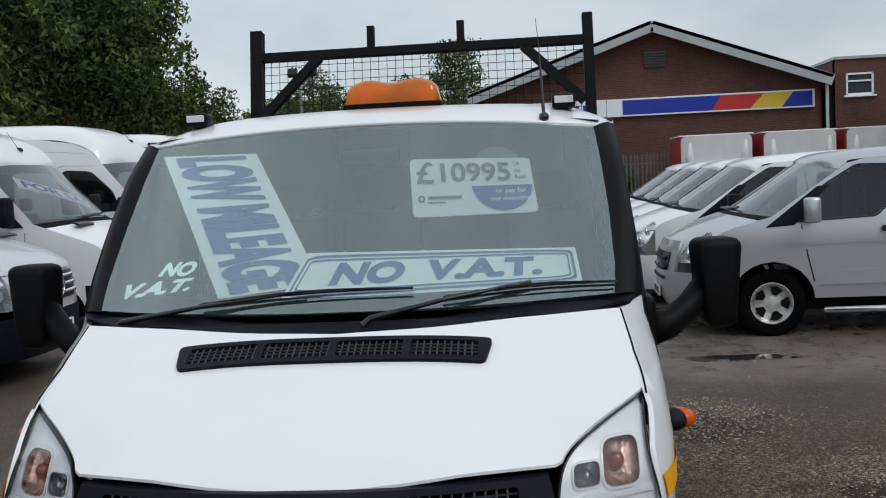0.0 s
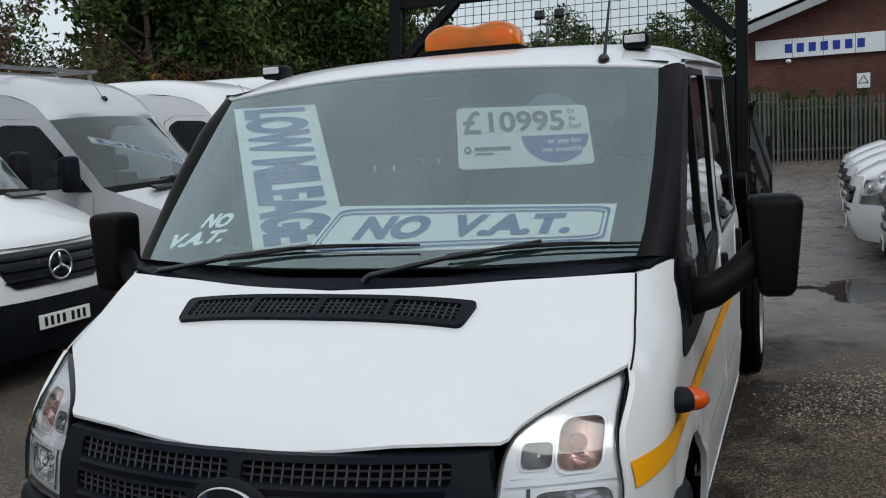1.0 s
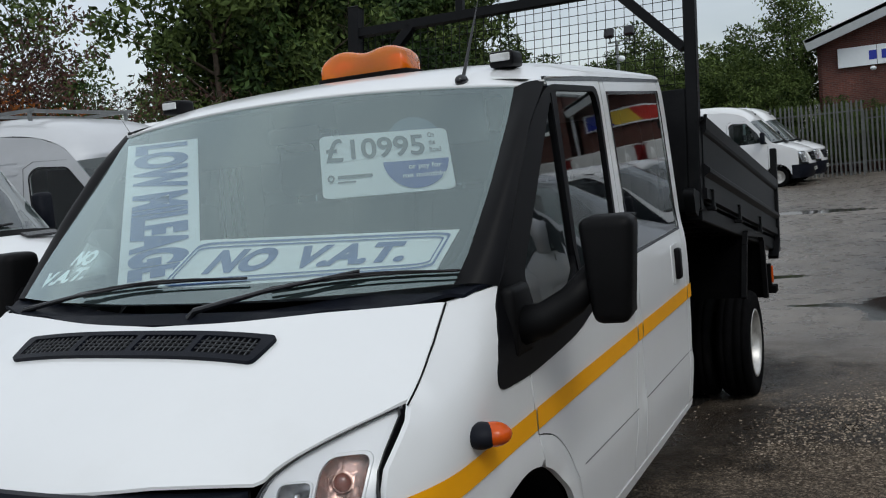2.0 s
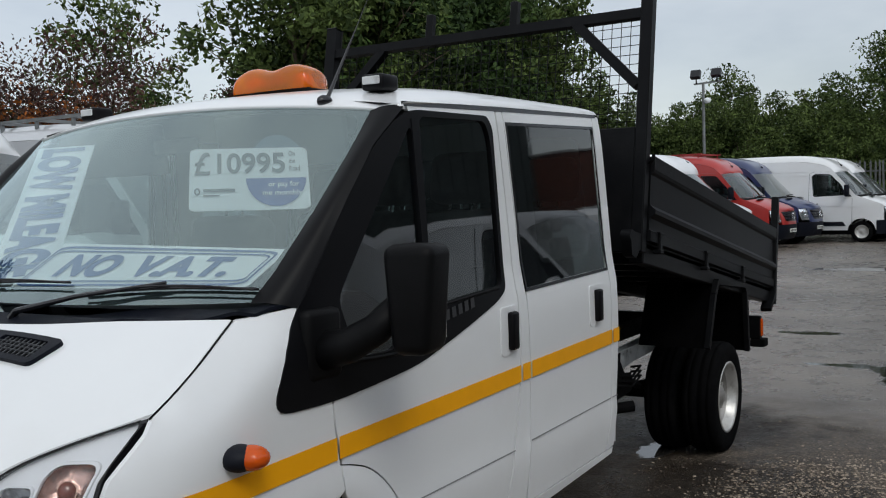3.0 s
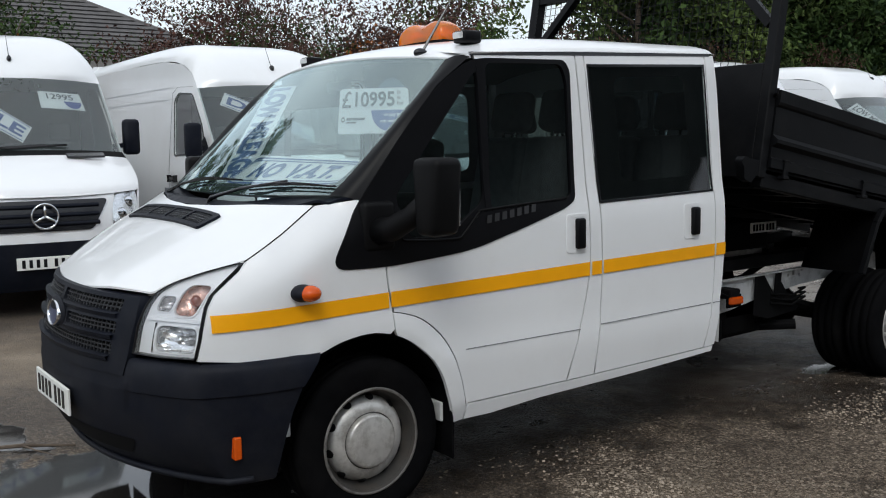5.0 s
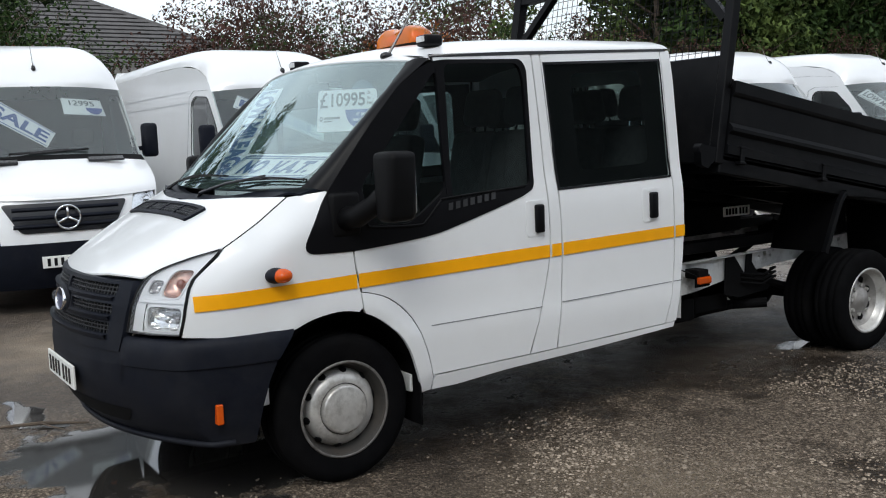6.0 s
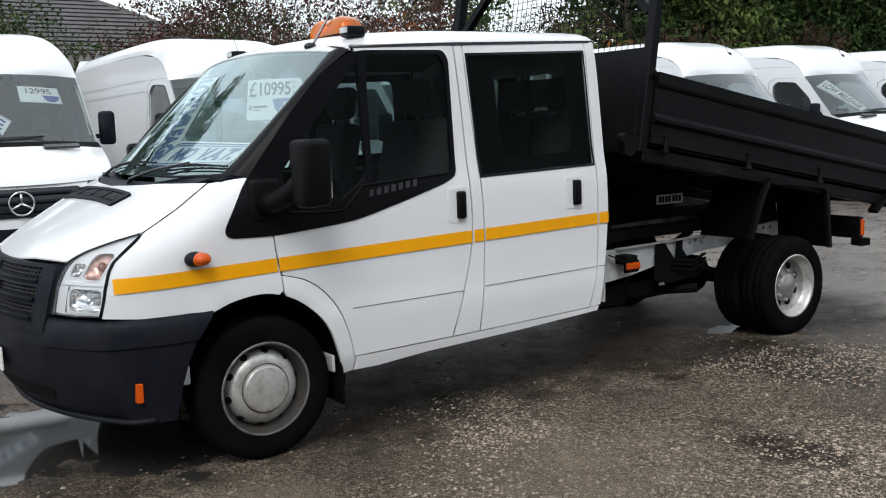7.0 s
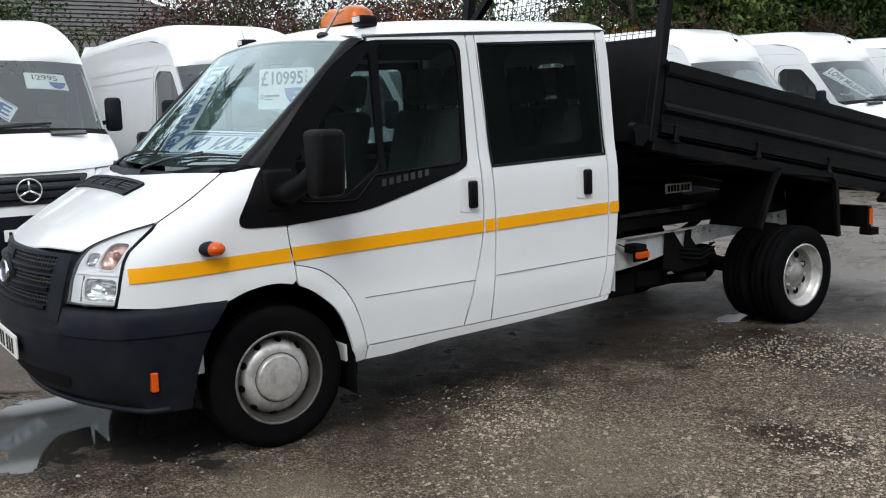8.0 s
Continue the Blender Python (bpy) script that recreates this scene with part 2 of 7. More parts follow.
def brick_material():
    m = bpy.data.materials.new("red_brick")
    m.use_nodes = True
    t = m.node_tree
    b = t.nodes["Principled BSDF"]
    where = node(t, "ShaderNodeTexCoord").outputs["Object"]
    turn = node(t, "ShaderNodeMapping", {"Vector": where, "Rotation": (radians(90), 0, 0)}).outputs[0]
    br = node(t, "ShaderNodeTexBrick", {"Vector": turn, "Color1": (0.15, 0.048, 0.034, 1), "Color2": (0.10, 0.034, 0.026, 1), "Mortar": (0.14, 0.10, 0.085, 1),
                                        "Scale": 1.0, "Mortar Size": 0.008, "Brick Width": 0.225, "Row Height": 0.075})
    n = node(t, "ShaderNodeTexNoise", {"Vector": where, "Scale": 0.5, "Detail": 8.0, "Roughness": 0.7}).outputs["Fac"]
    wash = ramp(t, n, [(0.3, (0.62, 0.6, 0.6)), (0.62, (1.0, 1.0, 1.0)), (0.75, (1.9, 1.7, 1.6))])
    col = node(t, "ShaderNodeMix", {0: 1.0, 6: br.outputs["Color"], 7: wash}, data_type="RGBA", blend_type="MULTIPLY").outputs[2]
    t.links.new(col, b.inputs["Base Color"])
    b.inputs["Roughness"].default_value = 0.85
    bp = node(t, "ShaderNodeBump", {"Height": br.outputs["Fac"], "Strength": 0.4, "Distance": 0.01}, invert=True)
    t.links.new(bp.outputs["Normal"], b.inputs["Normal"])
    return m


def leaf_material(name, light, dark):
    m = bpy.data.materials.new(name)
    m.use_nodes = True
    t = m.node_tree
    b = t.nodes["Principled BSDF"]
    each = node(t, "ShaderNodeNewGeometry").outputs["Random Per Island"]
    one = node(t, "ShaderNodeObjectInfo").outputs["Random"]
    where = node(t, "ShaderNodeTexCoord").outputs["Object"]
    n = node(t, "ShaderNodeTexNoise", {"Vector": where, "Scale": 0.8, "Detail": 3.0}).outputs["Fac"]
    s = node(t, "ShaderNodeMath", {0: each, 1: n}, operation="MULTIPLY_ADD")
    s.inputs[1].default_value = 0.55
    t.links.new(n, s.inputs[2])
    s2 = node(t, "ShaderNodeMath", {0: s.outputs[0], 1: -0.28}, operation="ADD").outputs[0]
    c = ramp(t, s2, [(0.1, dark), (0.8, light)])
    t.links.new(c, b.inputs["Base Color"])
    b.inputs["Roughness"].default_value = 0.6
    b.inputs["Specular IOR Level"].default_value = 0.12
    return m


PAINT = material("white_vehicle_paint", (0.80, 0.81, 0.82), 0.28, coat=0.6, vary=0.02, scale=1.2, dirt=(0.6, 0.58, 0.54), dirt_scale=2.2, dirt_amount=0.12)
SILVER = material("silver_vehicle_paint", (0.50, 0.51, 0.53), 0.3, metal=0.5, coat=0.6, vary=0.03, scale=2.0)
RED = material("red_vehicle_paint", (0.42, 0.03, 0.025), 0.3, coat=0.5, vary=0.05)
BLUE = material("dark_blue_vehicle_paint", (0.03, 0.045, 0.12), 0.3, coat=0.5, vary=0.05)
PLASTIC = material("dark_grey_moulded_plastic", (0.0062, 0.0078, 0.0135), 0.5, spec=0.11, vary=0.15, scale=9, bump=0.12, bump_scale=260, dirt=(0.09, 0.085, 0.08), dirt_amount=0.15)
TRIMBLACK = material("black_window_trim", (0.004, 0.004, 0.005), 0.42, spec=0.13, vary=0.2, scale=9)
SHEETING = material("dark_sheet_cladding", (0.095, 0.112, 0.112), 0.8, spec=0.15, vary=0.25, scale=0.6, bump=0.2, bump_scale=9)
MIRRORBLACK = material("black_mirror_plastic", (0.0045, 0.0045, 0.005), 0.5, spec=0.10, vary=0.2, scale=9, bump=0.1, bump_scale=260)
BLACK = material("black_gloss_trim", (0.010, 0.010, 0.012), 0.22, vary=0.1)
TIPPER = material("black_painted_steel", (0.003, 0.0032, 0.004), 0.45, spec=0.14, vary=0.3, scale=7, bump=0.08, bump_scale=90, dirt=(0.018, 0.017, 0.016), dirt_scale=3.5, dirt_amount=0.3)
RUBBER = material("tyre_rubber", (0.004, 0.004, 0.0045), 0.85, spec=0.04, vary=0.3, scale=14, bump=0.2, bump_scale=160, dirt=(0.014, 0.013, 0.012), dirt_amount=0.3, dirt_scale=5)
STEEL = material("silver_painted_wheel", (0.56, 0.55, 0.53), 0.36, metal=0.45, vary=0.14, scale=14, dirt=(0.12, 0.095, 0.07), dirt_scale=9, dirt_amount=0.7)
# near-black for grime and for the shade in rim well and hub groove
DISH = material("grime_and_recess_shade", (0.035, 0.032, 0.029), 0.75, vary=0.3, scale=12, dirt=(0.05, 0.038, 0.028), dirt_scale=7, dirt_amount=0.85)
RIMOLD = material("grimy_rim_paint", (0.20, 0.19, 0.18), 0.5, metal=0.4, vary=0.25, scale=16, dirt=(0.025, 0.02, 0.016), dirt_scale=14, dirt_amount=0.9)
WHEELGREY = material("dull_grey_wheel_disc", (0.30, 0.29, 0.28), 0.5, metal=0.3, vary=0.2, scale=12, dirt=(0.06, 0.05, 0.04), dirt_scale=9, dirt_amount=0.7)
CHROME = material("chrome", (0.72, 0.73, 0.75), 0.1, metal=1.0)
MESHMETAL = material("grey_grille_mesh", (0.055, 0.058, 0.065), 0.4, metal=0.5, vary=0.2)
CHASSIS = material("pale_grey_chassis_paint", (0.62, 0.63, 0.63), 0.5, vary=0.12, scale=8, dirt=(0.06, 0.055, 0.05), dirt_scale=5, dirt_amount=0.8)
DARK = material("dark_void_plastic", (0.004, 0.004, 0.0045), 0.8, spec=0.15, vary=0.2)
YELLOW = material("amber_yellow_vinyl", (0.93, 0.40, 0.004), 0.45, spec=0.25, vary=0.04, dirt=(0.5, 0.26, 0.02), dirt_amount=0.2)
ORANGE = material("orange_lens", (0.62, 0.085, 0.005), 0.25, spec=0.3, coat=0.15, vary=0.1, scale=30)
AMBER = pane("amber_beacon_dome", (1.0, 0.40, 0.03), gloss=0.06, ior=1.4, haze=0.42, film_color=(0.95, 0.26, 0.01))
REDLENS = material("red_lens", (0.5, 0.02, 0.015), 0.12, coat=1.0)
WHITE = material("white_printed_card", (0.86, 0.90, 0.92), 0.5, vary=0.02)
INK = material("blue_ink", (0.045, 0.085, 0.36), 0.5)
SLATE = material("slate_blue_card", (0.10, 0.15, 0.21), 0.5, vary=0.1)
GREYINK = material("grey_ink", (0.12, 0.13, 0.14), 0.5)
INKSOFT = material("royal_blue_ink", (0.06, 0.115, 0.32), 0.5, vary=0.12, scale=20)
SEATCLOTH = material("dark_seat_cloth", (0.045, 0.048, 0.052), 0.9, vary=0.25, scale=25, bump=0.2, bump_scale=300)
DASH = material("dark_dashboard_plastic", (0.018, 0.020, 0.021), 0.6, vary=0.1)
LINING = material("grey_cab_lining", (0.09, 0.095, 0.095), 0.85, vary=0.06)
LAMPBOWL = material("lamp_reflector", (0.90, 0.91, 0.93), 0.12, metal=0.92, vary=0.15, scale=40)
BEZEL = material("satin_silver_bezel", (0.74, 0.75, 0.77), 0.28, metal=0.15)
AMBERBOWL = material("amber_faceted_reflector", (0.50, 0.33, 0.28), 0.22, metal=0.75, vary=0.9, scale=42, bump=0.5, bump_scale=60)
DIMBOWL = material("faceted_reflector", (0.42, 0.42, 0.43), 0.2, metal=0.85, vary=0.8, scale=50, bump=0.5, bump_scale=70)
BULB = material("amber_bulb", (0.16, 0.035, 0.016), 0.15, coat=1.0, vary=0.3, scale=60)
# the teal film paints some of the reflected sky glare into the glass
GLASS = pane("windscreen_glass", (0.88, 0.99, 0.98), ior=2.05, haze=0.025, film_color=(0.48, 0.80, 0.80), sheen=(0.84, 0.98, 0.98))
TINT = pane("tinted_side_glass", (0.55, 0.66, 0.65), ior=1.42)
PRIVACY = pane("dark_privacy_glass", (0.36, 0.45, 0.45), ior=1.36)
LENS = pane("clear_lamp_lens", (0.97, 0.975, 0.98), ior=1.35)
BRICK = brick_material()
BRICKHOUSE = material("orange_house_brick", (0.30, 0.10, 0.05), 0.9, vary=0.25, scale=5)
BADGEGREY = material("satin_grey_badge", (0.035, 0.035, 0.037), 0.4, metal=0.3)
BRICKDARK = material("dark_louvre_paint", (0.05, 0.03, 0.028), 0.6)
SILVERWHITE = material("pale_silver_vehicle_paint", (0.60, 0.61, 0.63), 0.3, metal=0.25, coat=0.6, vary=0.02)
WHITEBOX = material("off_white_box_panel", (0.66, 0.67, 0.66), 0.5, vary=0.06, scale=1.5, dirt=(0.4, 0.39, 0.36), dirt_amount=0.3)
REDBOX = material("red_box_panel", (0.30, 0.03, 0.028), 0.5, vary=0.12)
INKBLUE = material("deep_blue_sign_face", (0.010, 0.03, 0.36), 0.4, vary=0.05)
REDSIGN = material("red_sign_face", (0.55, 0.03, 0.02), 0.4, vary=0.05)
YELLOWSIGN = material("yellow_sign_face", (0.75, 0.52, 0.05), 0.4, vary=0.05)
DARKGLASS = material("dark_window_glass", (0.05, 0.06, 0.065), 0.06, spec=0.7)
CLADDING = material("grey_roof_cladding", (0.40, 0.42, 0.43), 0.5, vary=0.06, scale=0.8, dirt=(0.25, 0.25, 0.24), dirt_scale=0.7)
PLATE = material("white_number_plate", (0.78, 0.78, 0.74), 0.4)
GALV = material("galvanised_steel", (0.24, 0.25, 0.25), 0.5, metal=0.5, vary=0.2, scale=5, dirt=(0.12, 0.11, 0.09), dirt_amount=0.4)
GALVOLD = material("weathered_galvanised_steel", (0.13, 0.135, 0.135), 0.6, metal=0.3, vary=0.25, scale=5, dirt=(0.06, 0.055, 0.045), dirt_amount=0.6)
WOODGREY = material("weathered_grey_timber", (0.19, 0.18, 0.165), 0.9, vary=0.3, scale=7, bump=0.4)
BARK = material("tree_bark", (0.10, 0.075, 0.055), 0.95, vary=0.35, scale=9, bump=0.6, bump_scale=30)
TILE = material("grey_roof_tile", (0.10, 0.095, 0.095), 0.85, vary=0.25, scale=3)
LEAF = leaf_material("green_leaves", (0.12, 0.165, 0.045), (0.011, 0.024, 0.008))
LEAFDARK = leaf_material("dark_green_leaves", (0.055, 0.095, 0.024), (0.007, 0.017, 0.006))
LEAFRED = leaf_material("red_brown_leaves", (0.12, 0.055, 0.042), (0.028, 0.017, 0.015))
LEAFORANGE = leaf_material("orange_leaves", (0.48, 0.15, 0.03), (0.13, 0.045, 0.014))
STONE = leaf_material("gravel_stones", (0.44, 0.365, 0.285), (0.07, 0.055, 0.042))
TARMAC = ground_material()


# ---- mesh helpers ----
def part(name, bm, mat, parent=None, label="", smooth=False):
    """Links a bmesh as one mesh object, under a thing or a part."""
    me = bpy.data.meshes.new(name)
    bm.to_mesh(me)
    bm.free()
    if smooth:
        me.shade_smooth()
    for one in mat if isinstance(mat, (list, tuple)) else [mat]:
        me.materials.append(one)
    ob = new(name, me)
    if parent:
        ob.parent = parent
    if label:
        ob["label"] = label
    return ob


def thing(name, label, category, group="", kind="", m=None):
    e = new(name)
    e.empty_display_size = 0.2
    if m:
        e.matrix_world = m
    return tagged(e, label, category, group, kind)


def box(bm, x0, x1, y0, y1, z0, z1, bevel=0.0, m=None, seg=1):
    made = bmesh.ops.create_cube(bm, size=1)["verts"]
    for v in made:
        v.co = Vector(((x0 + x1) / 2 + v.co.x * (x1 - x0), (y0 + y1) / 2 + v.co.y * (y1 - y0), (z0 + z1) / 2 + v.co.z * (z1 - z0)))
    if bevel:
        edges = list({e for v in made for e in v.link_edges})
        made = list({v for f in bmesh.ops.bevel(bm, geom=edges, offset=bevel, segments=seg, affect="EDGES", profile=0.5)["faces"] for v in f.verts} | {v for v in made if v.is_valid})
    if m:
        bmesh.ops.transform(bm, matrix=m, verts=made)
    return bm


def boxm(x0, x1, y0, y1, z0, z1, bevel=0.0, m=None, seg=1):
    return box(bmesh.new(), x0, x1, y0, y1, z0, z1, bevel, m, seg)


def bar(bm, a, b, w, h=None, side=(0, 0, 1)):
    """A straight rectangular bar from a to b."""
    a, b = Vector(a), Vector(b)
    d = (b - a).normalized()
    s = Vector(side)
    if abs(d.dot(s)) > 0.95:
        s = Vector((0, 1, 0))
    u = d.cross(s).normalized()
    v = u.cross(d).normalized()
    w, h = w / 2, (h or w) / 2
    vs = [bm.verts.new(p + u * i * w + v * j * h) for p in (a, b) for i, j in ((-1, -1), (1, -1), (1, 1), (-1, 1))]
    for f in ((3, 2, 1, 0), (4, 5, 6, 7), (0, 1, 5, 4), (1, 2, 6, 5), (2, 3, 7, 6), (3, 0, 4, 7)):
        bm.faces.new([vs[i] for i in f])
    return bm


def tube(bm, pts, r, n=8, cap=True):
    """A round tube through points; r is one radius or one per point."""
    pts = [Vector(p) for p in pts]
    rs = r if isinstance(r, (list, tuple)) else [r] * len(pts)
    rings = []
    for i, p in enumerate(pts):
        d = (pts[min(i + 1, len(pts) - 1)] - pts[max(i - 1, 0)]).normalized()
        u = d.orthogonal().normalized() if i == 0 else (prev - d * prev.dot(d)).normalized()
        prev = u
        v = d.cross(u)
        rings.append([bm.verts.new(p + (u * math.cos(a) + v * math.sin(a)) * rs[i]) for a in [k * math.tau / n for k in range(n)]])
    for a, b in zip(rings, rings[1:]):
        for k in range(n):
            bm.faces.new((a[k], a[(k + 1) % n], b[(k + 1) % n], b[k]))
    if cap:
        bm.faces.new(rings[0][::-1])
        bm.faces.new(rings[-1])
    return bm


def lathe(bm, profile, axis_at, n=32, axis="x", sign=1, cap=True):
    """Turns a profile of (radius, along) round the x axis (or z) at a place."""
    c = Vector(axis_at)
    rings = []
    for r, s in profile:
        ring = []
        for k in range(n):
            a = k * math.tau / n
            p = Vector((sign * s, r * math.cos(a), r * math.sin(a))) if axis == "x" else Vector((r * math.cos(a), r * math.sin(a), s))
            ring.append(bm.verts.new(c + p))
        rings.append(ring)
    for a, b in zip(rings, rings[1:]):
        for k in range(n):
            bm.faces.new((a[k], a[(k + 1) % n], b[(k + 1) % n], b[k]))
    for ring in (rings[0], rings[-1]):
        if cap and (ring[0].co - ring[n // 2].co).length > 1e-5:
            bm.faces.new(ring)
    bmesh.ops.recalc_face_normals(bm, faces=bm.faces[:])
    return bm


def inside(p, poly):
    x, y, hit = p[0], p[1], False
    for (x0, y0), (x1, y1) in zip(poly, poly[1:] + poly[:1]):
        if (y0 > y) != (y1 > y) and x < (x1 - x0) * (y - y0) / (y1 - y0) + x0:
            hit = not hit
    return hit


def resample(poly, step):
    out = []
    for (x0, y0), (x1, y1) in zip(poly, poly[1:] + poly[:1]):
        n = max(1, int(math.hypot(x1 - x0, y1 - y0) / step))
        out += [(x0 + (x1 - x0) * k / n, y0 + (y1 - y0) * k / n) for k in range(n)]
    return out


def rounded(poly, r, n=4):
    """A polygon with its corners rounded."""
    out = []
    k = len(poly)
    for i in range(k):
        p, a, b = Vector(poly[i]), Vector(poly[i - 1]), Vector(poly[(i + 1) % k])
        da, db = (a - p), (b - p)
        ra = min(r, da.length * 0.45, db.length * 0.45)
        p0, p1 = p + da.normalized() * ra, p + db.normalized() * ra
        for j in range(n + 1):
            t = j / n
            q = p0 * (1 - t) ** 2 + p * 2 * t * (1 - t) + p1 * t * t
            out.append((q.x, q.y))
    return out


def curve(pts, n=6):
    """A smooth open line through points (Catmull-Rom)."""
    pts = [Vector(p) for p in pts]
    ext = [pts[0] * 2 - pts[1]] + pts + [pts[-1] * 2 - pts[-2]]
    out = []
    for i in range(1, len(ext) - 2):
        a, b, c, d = ext[i - 1], ext[i], ext[i + 1], ext[i + 2]
        for k in range(n):
            t = k / n
            out.append(0.5 * (2 * b + (c - a) * t + (2 * a - 5 * b + 4 * c - d) * t * t + (3 * b - a - 3 * c + d) * t ** 3))
    out.append(pts[-1])
    return [tuple(p) for p in out]


def patch(outline, holes, place, out, step=0.06, rim=0.0, lift=0.0):
    """A curved sheet: a plane outline with holes, meshed and laid on a surface by place(u, v). out: the side it faces. rim: depth of its turned-in edge."""
    rings = [resample(list(outline), step)] + [resample(list(h), step) for h in holes]
    pts, edges = [], []
    for ring in rings:
        k = len(pts)
        pts += [Vector(p) for p in ring]
        edges += [(k + i, k + (i + 1) % len(ring)) for i in range(len(ring))]
    us, vs = [p[0] for p in rings[0]], [p[1] for p in rings[0]]
    nu, nv = int((max(us) - min(us)) / step), int((max(vs) - min(vs)) / step)
    border = np.array([tuple(p) for p in pts])
    for i in range(1, nu + 1):
        for j in range(1, nv + 1):
            p = (min(us) + i * step * 0.999 + (0.5 * step if j % 2 else 0), min(vs) + j * step)
            if inside(p, rings[0]) and not any(inside(p, h) for h in rings[1:]):
                if np.min(np.hypot(border[:, 0] - p[0], border[:, 1] - p[1])) > step * 0.45:
                    pts.append(Vector(p))
    vco, _, faces, _, _, _ = geometry.delaunay_2d_cdt(pts, edges, [], 0, 1e-6)
    bm = bmesh.new()
    out = Vector(out)
    bvs = [bm.verts.new(Vector(place(p[0], p[1])) + out * lift) for p in vco]
    for f in faces:
        c = (sum(vco[i][0] for i in f) / 3, sum(vco[i][1] for i in f) / 3)
        (ax, ay), (bx, by), (cx, cy) = (vco[i] for i in f)
        long = max(math.hypot(bx - ax, by - ay), math.hypot(cx - bx, cy - by), math.hypot(ax - cx, ay - cy))
        if abs((bx - ax) * (cy - ay) - (cx - ax) * (by - ay)) < long * 2e-5 + long * long * 2e-4:
            continue
        if inside(c, rings[0]) and not any(inside(c, h) for h in rings[1:]):
            try:
                bm.faces.new([bvs[i] for i in f])
            except ValueError:
                pass
    for v in [v for v in bm.verts if not v.link_faces]:
        bm.verts.remove(v)
    bm.normal_update()
    if sum((f.normal.dot(out) * f.calc_area() for f in bm.faces), 0.0) < 0:
        bmesh.ops.reverse_faces(bm, faces=bm.faces[:])
    for f in bm.faces:
        f.smooth = True
    if rim:
        rim_edges = [e for e in bm.edges if e.is_boundary]
        ext = bmesh.ops.extrude_edge_only(bm, edges=rim_edges)["geom"]
        for v in ext:
            if isinstance(v, bmesh.types.BMVert):
                v.co -= out * rim
        for e in rim_edges:
            e.smooth = False
    return bm


def sheet(place, us, vs, out=None, flat=False):
    """A grid of quads laid by place(u, v)."""
    bm = bmesh.new()
    g = [[bm.verts.new(Vector(place(u, v))) for v in vs] for u in us]
    for a, b in zip(g, g[1:]):
        for k in range(len(vs) - 1):
            f = bm.faces.new((a[k], b[k], b[k + 1], a[k + 1]))
            f.smooth = not flat
    bm.normal_update()
    if out and sum((f.normal.dot(Vector(out)) * f.calc_area() for f in bm.faces), 0.0) < 0:
        bmesh.ops.reverse_faces(bm, faces=bm.faces[:])
    return bm


def lerp_table(table, v):
    xs, ys = zip(*table)
    return float(np.interp(v, xs, ys))


def span(a, b, n):
    return [a + (b - a) * k / n for k in range(n + 1)]


def words(text, size, width=None, height=None, bold=0.012):
    """A bmesh of lettering in the built-in font, centred on the origin in the xy plane, fitted to a width and height."""
    c = bpy.data.curves.new("lettering", "FONT")
    c.body, c.size, c.align_x, c.align_y = text, size, "CENTER", "CENTER"
    c.offset = size * bold
    ob = new("lettering", c)
    me = bpy.data.meshes.new_from_object(ob)
    bpy.data.objects.remove(ob)
    bpy.data.curves.remove(c)
    bm = bmesh.new()
    bm.from_mesh(me)
    bpy.data.meshes.remove(me)
    xs, ys = [v.co.x for v in bm.verts], [v.co.y for v in bm.verts]
    cx, cy = (max(xs) + min(xs)) / 2, (max(ys) + min(ys)) / 2
    sx = width / (max(xs) - min(xs)) if width else 1
    sy = height / (max(ys) - min(ys)) if height else sx
    for v in bm.verts:
        v.co = Vector(((v.co.x - cx) * sx, (v.co.y - cy) * sy, 0))
    return bm


# ---- the ground ----
gm = bmesh.new()
for i in range(8):
    for j in range(8):
        xs, ys = [(-400 + 100 * i), (-300 + 100 * i)], [(-400 + 100 * j), (-300 + 100 * j)]
        gm.faces.new([gm.verts.new((x, y, 0)) for x, y in ((xs[0], ys[0]), (xs[1], ys[0]), (xs[1], ys[1]), (xs[0], ys[1]))])
bmesh.ops.remove_doubles(gm, verts=gm.verts[:], dist=0.01)
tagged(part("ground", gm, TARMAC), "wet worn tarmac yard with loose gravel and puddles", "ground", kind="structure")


# ---- the tipper truck ----
truck = thing("tipper_truck", "white double-cab tipper truck with a raised black tipping body", "truck")


def hood_z(x, y):
    zc = lerp_table([(-0.96, 0.92), (-0.93, 0.955), (-0.90, 0.985), (-0.86, 1.025), (-0.8, 1.068), (-0.7, 1.128), (-0.6, 1.182), (-0.5, 1.232), (-0.4, 1.280), (-0.3, 1.325), (-0.1, 1.405), (0.0, 1.44)], y)
    drop = lerp_table([(-0.95, 0.25), (-0.8, 0.23), (-0.65, 0.16), (-0.5, 0.116), (-0.35, 0.100), (-0.19, 0.062), (-0.15, 0.055)], y)
    return zc - drop * (abs(x) / 0.88) ** 3


def shoulder_z(y):
    """Height of the seam between bonnet and wing."""
    return lerp_table([(-0.75, 1.0), (-0.52, 1.112), (-0.35, 1.207), (-0.193, 1.311), (-0.03, 1.333), (0.1, 1.36)], y)


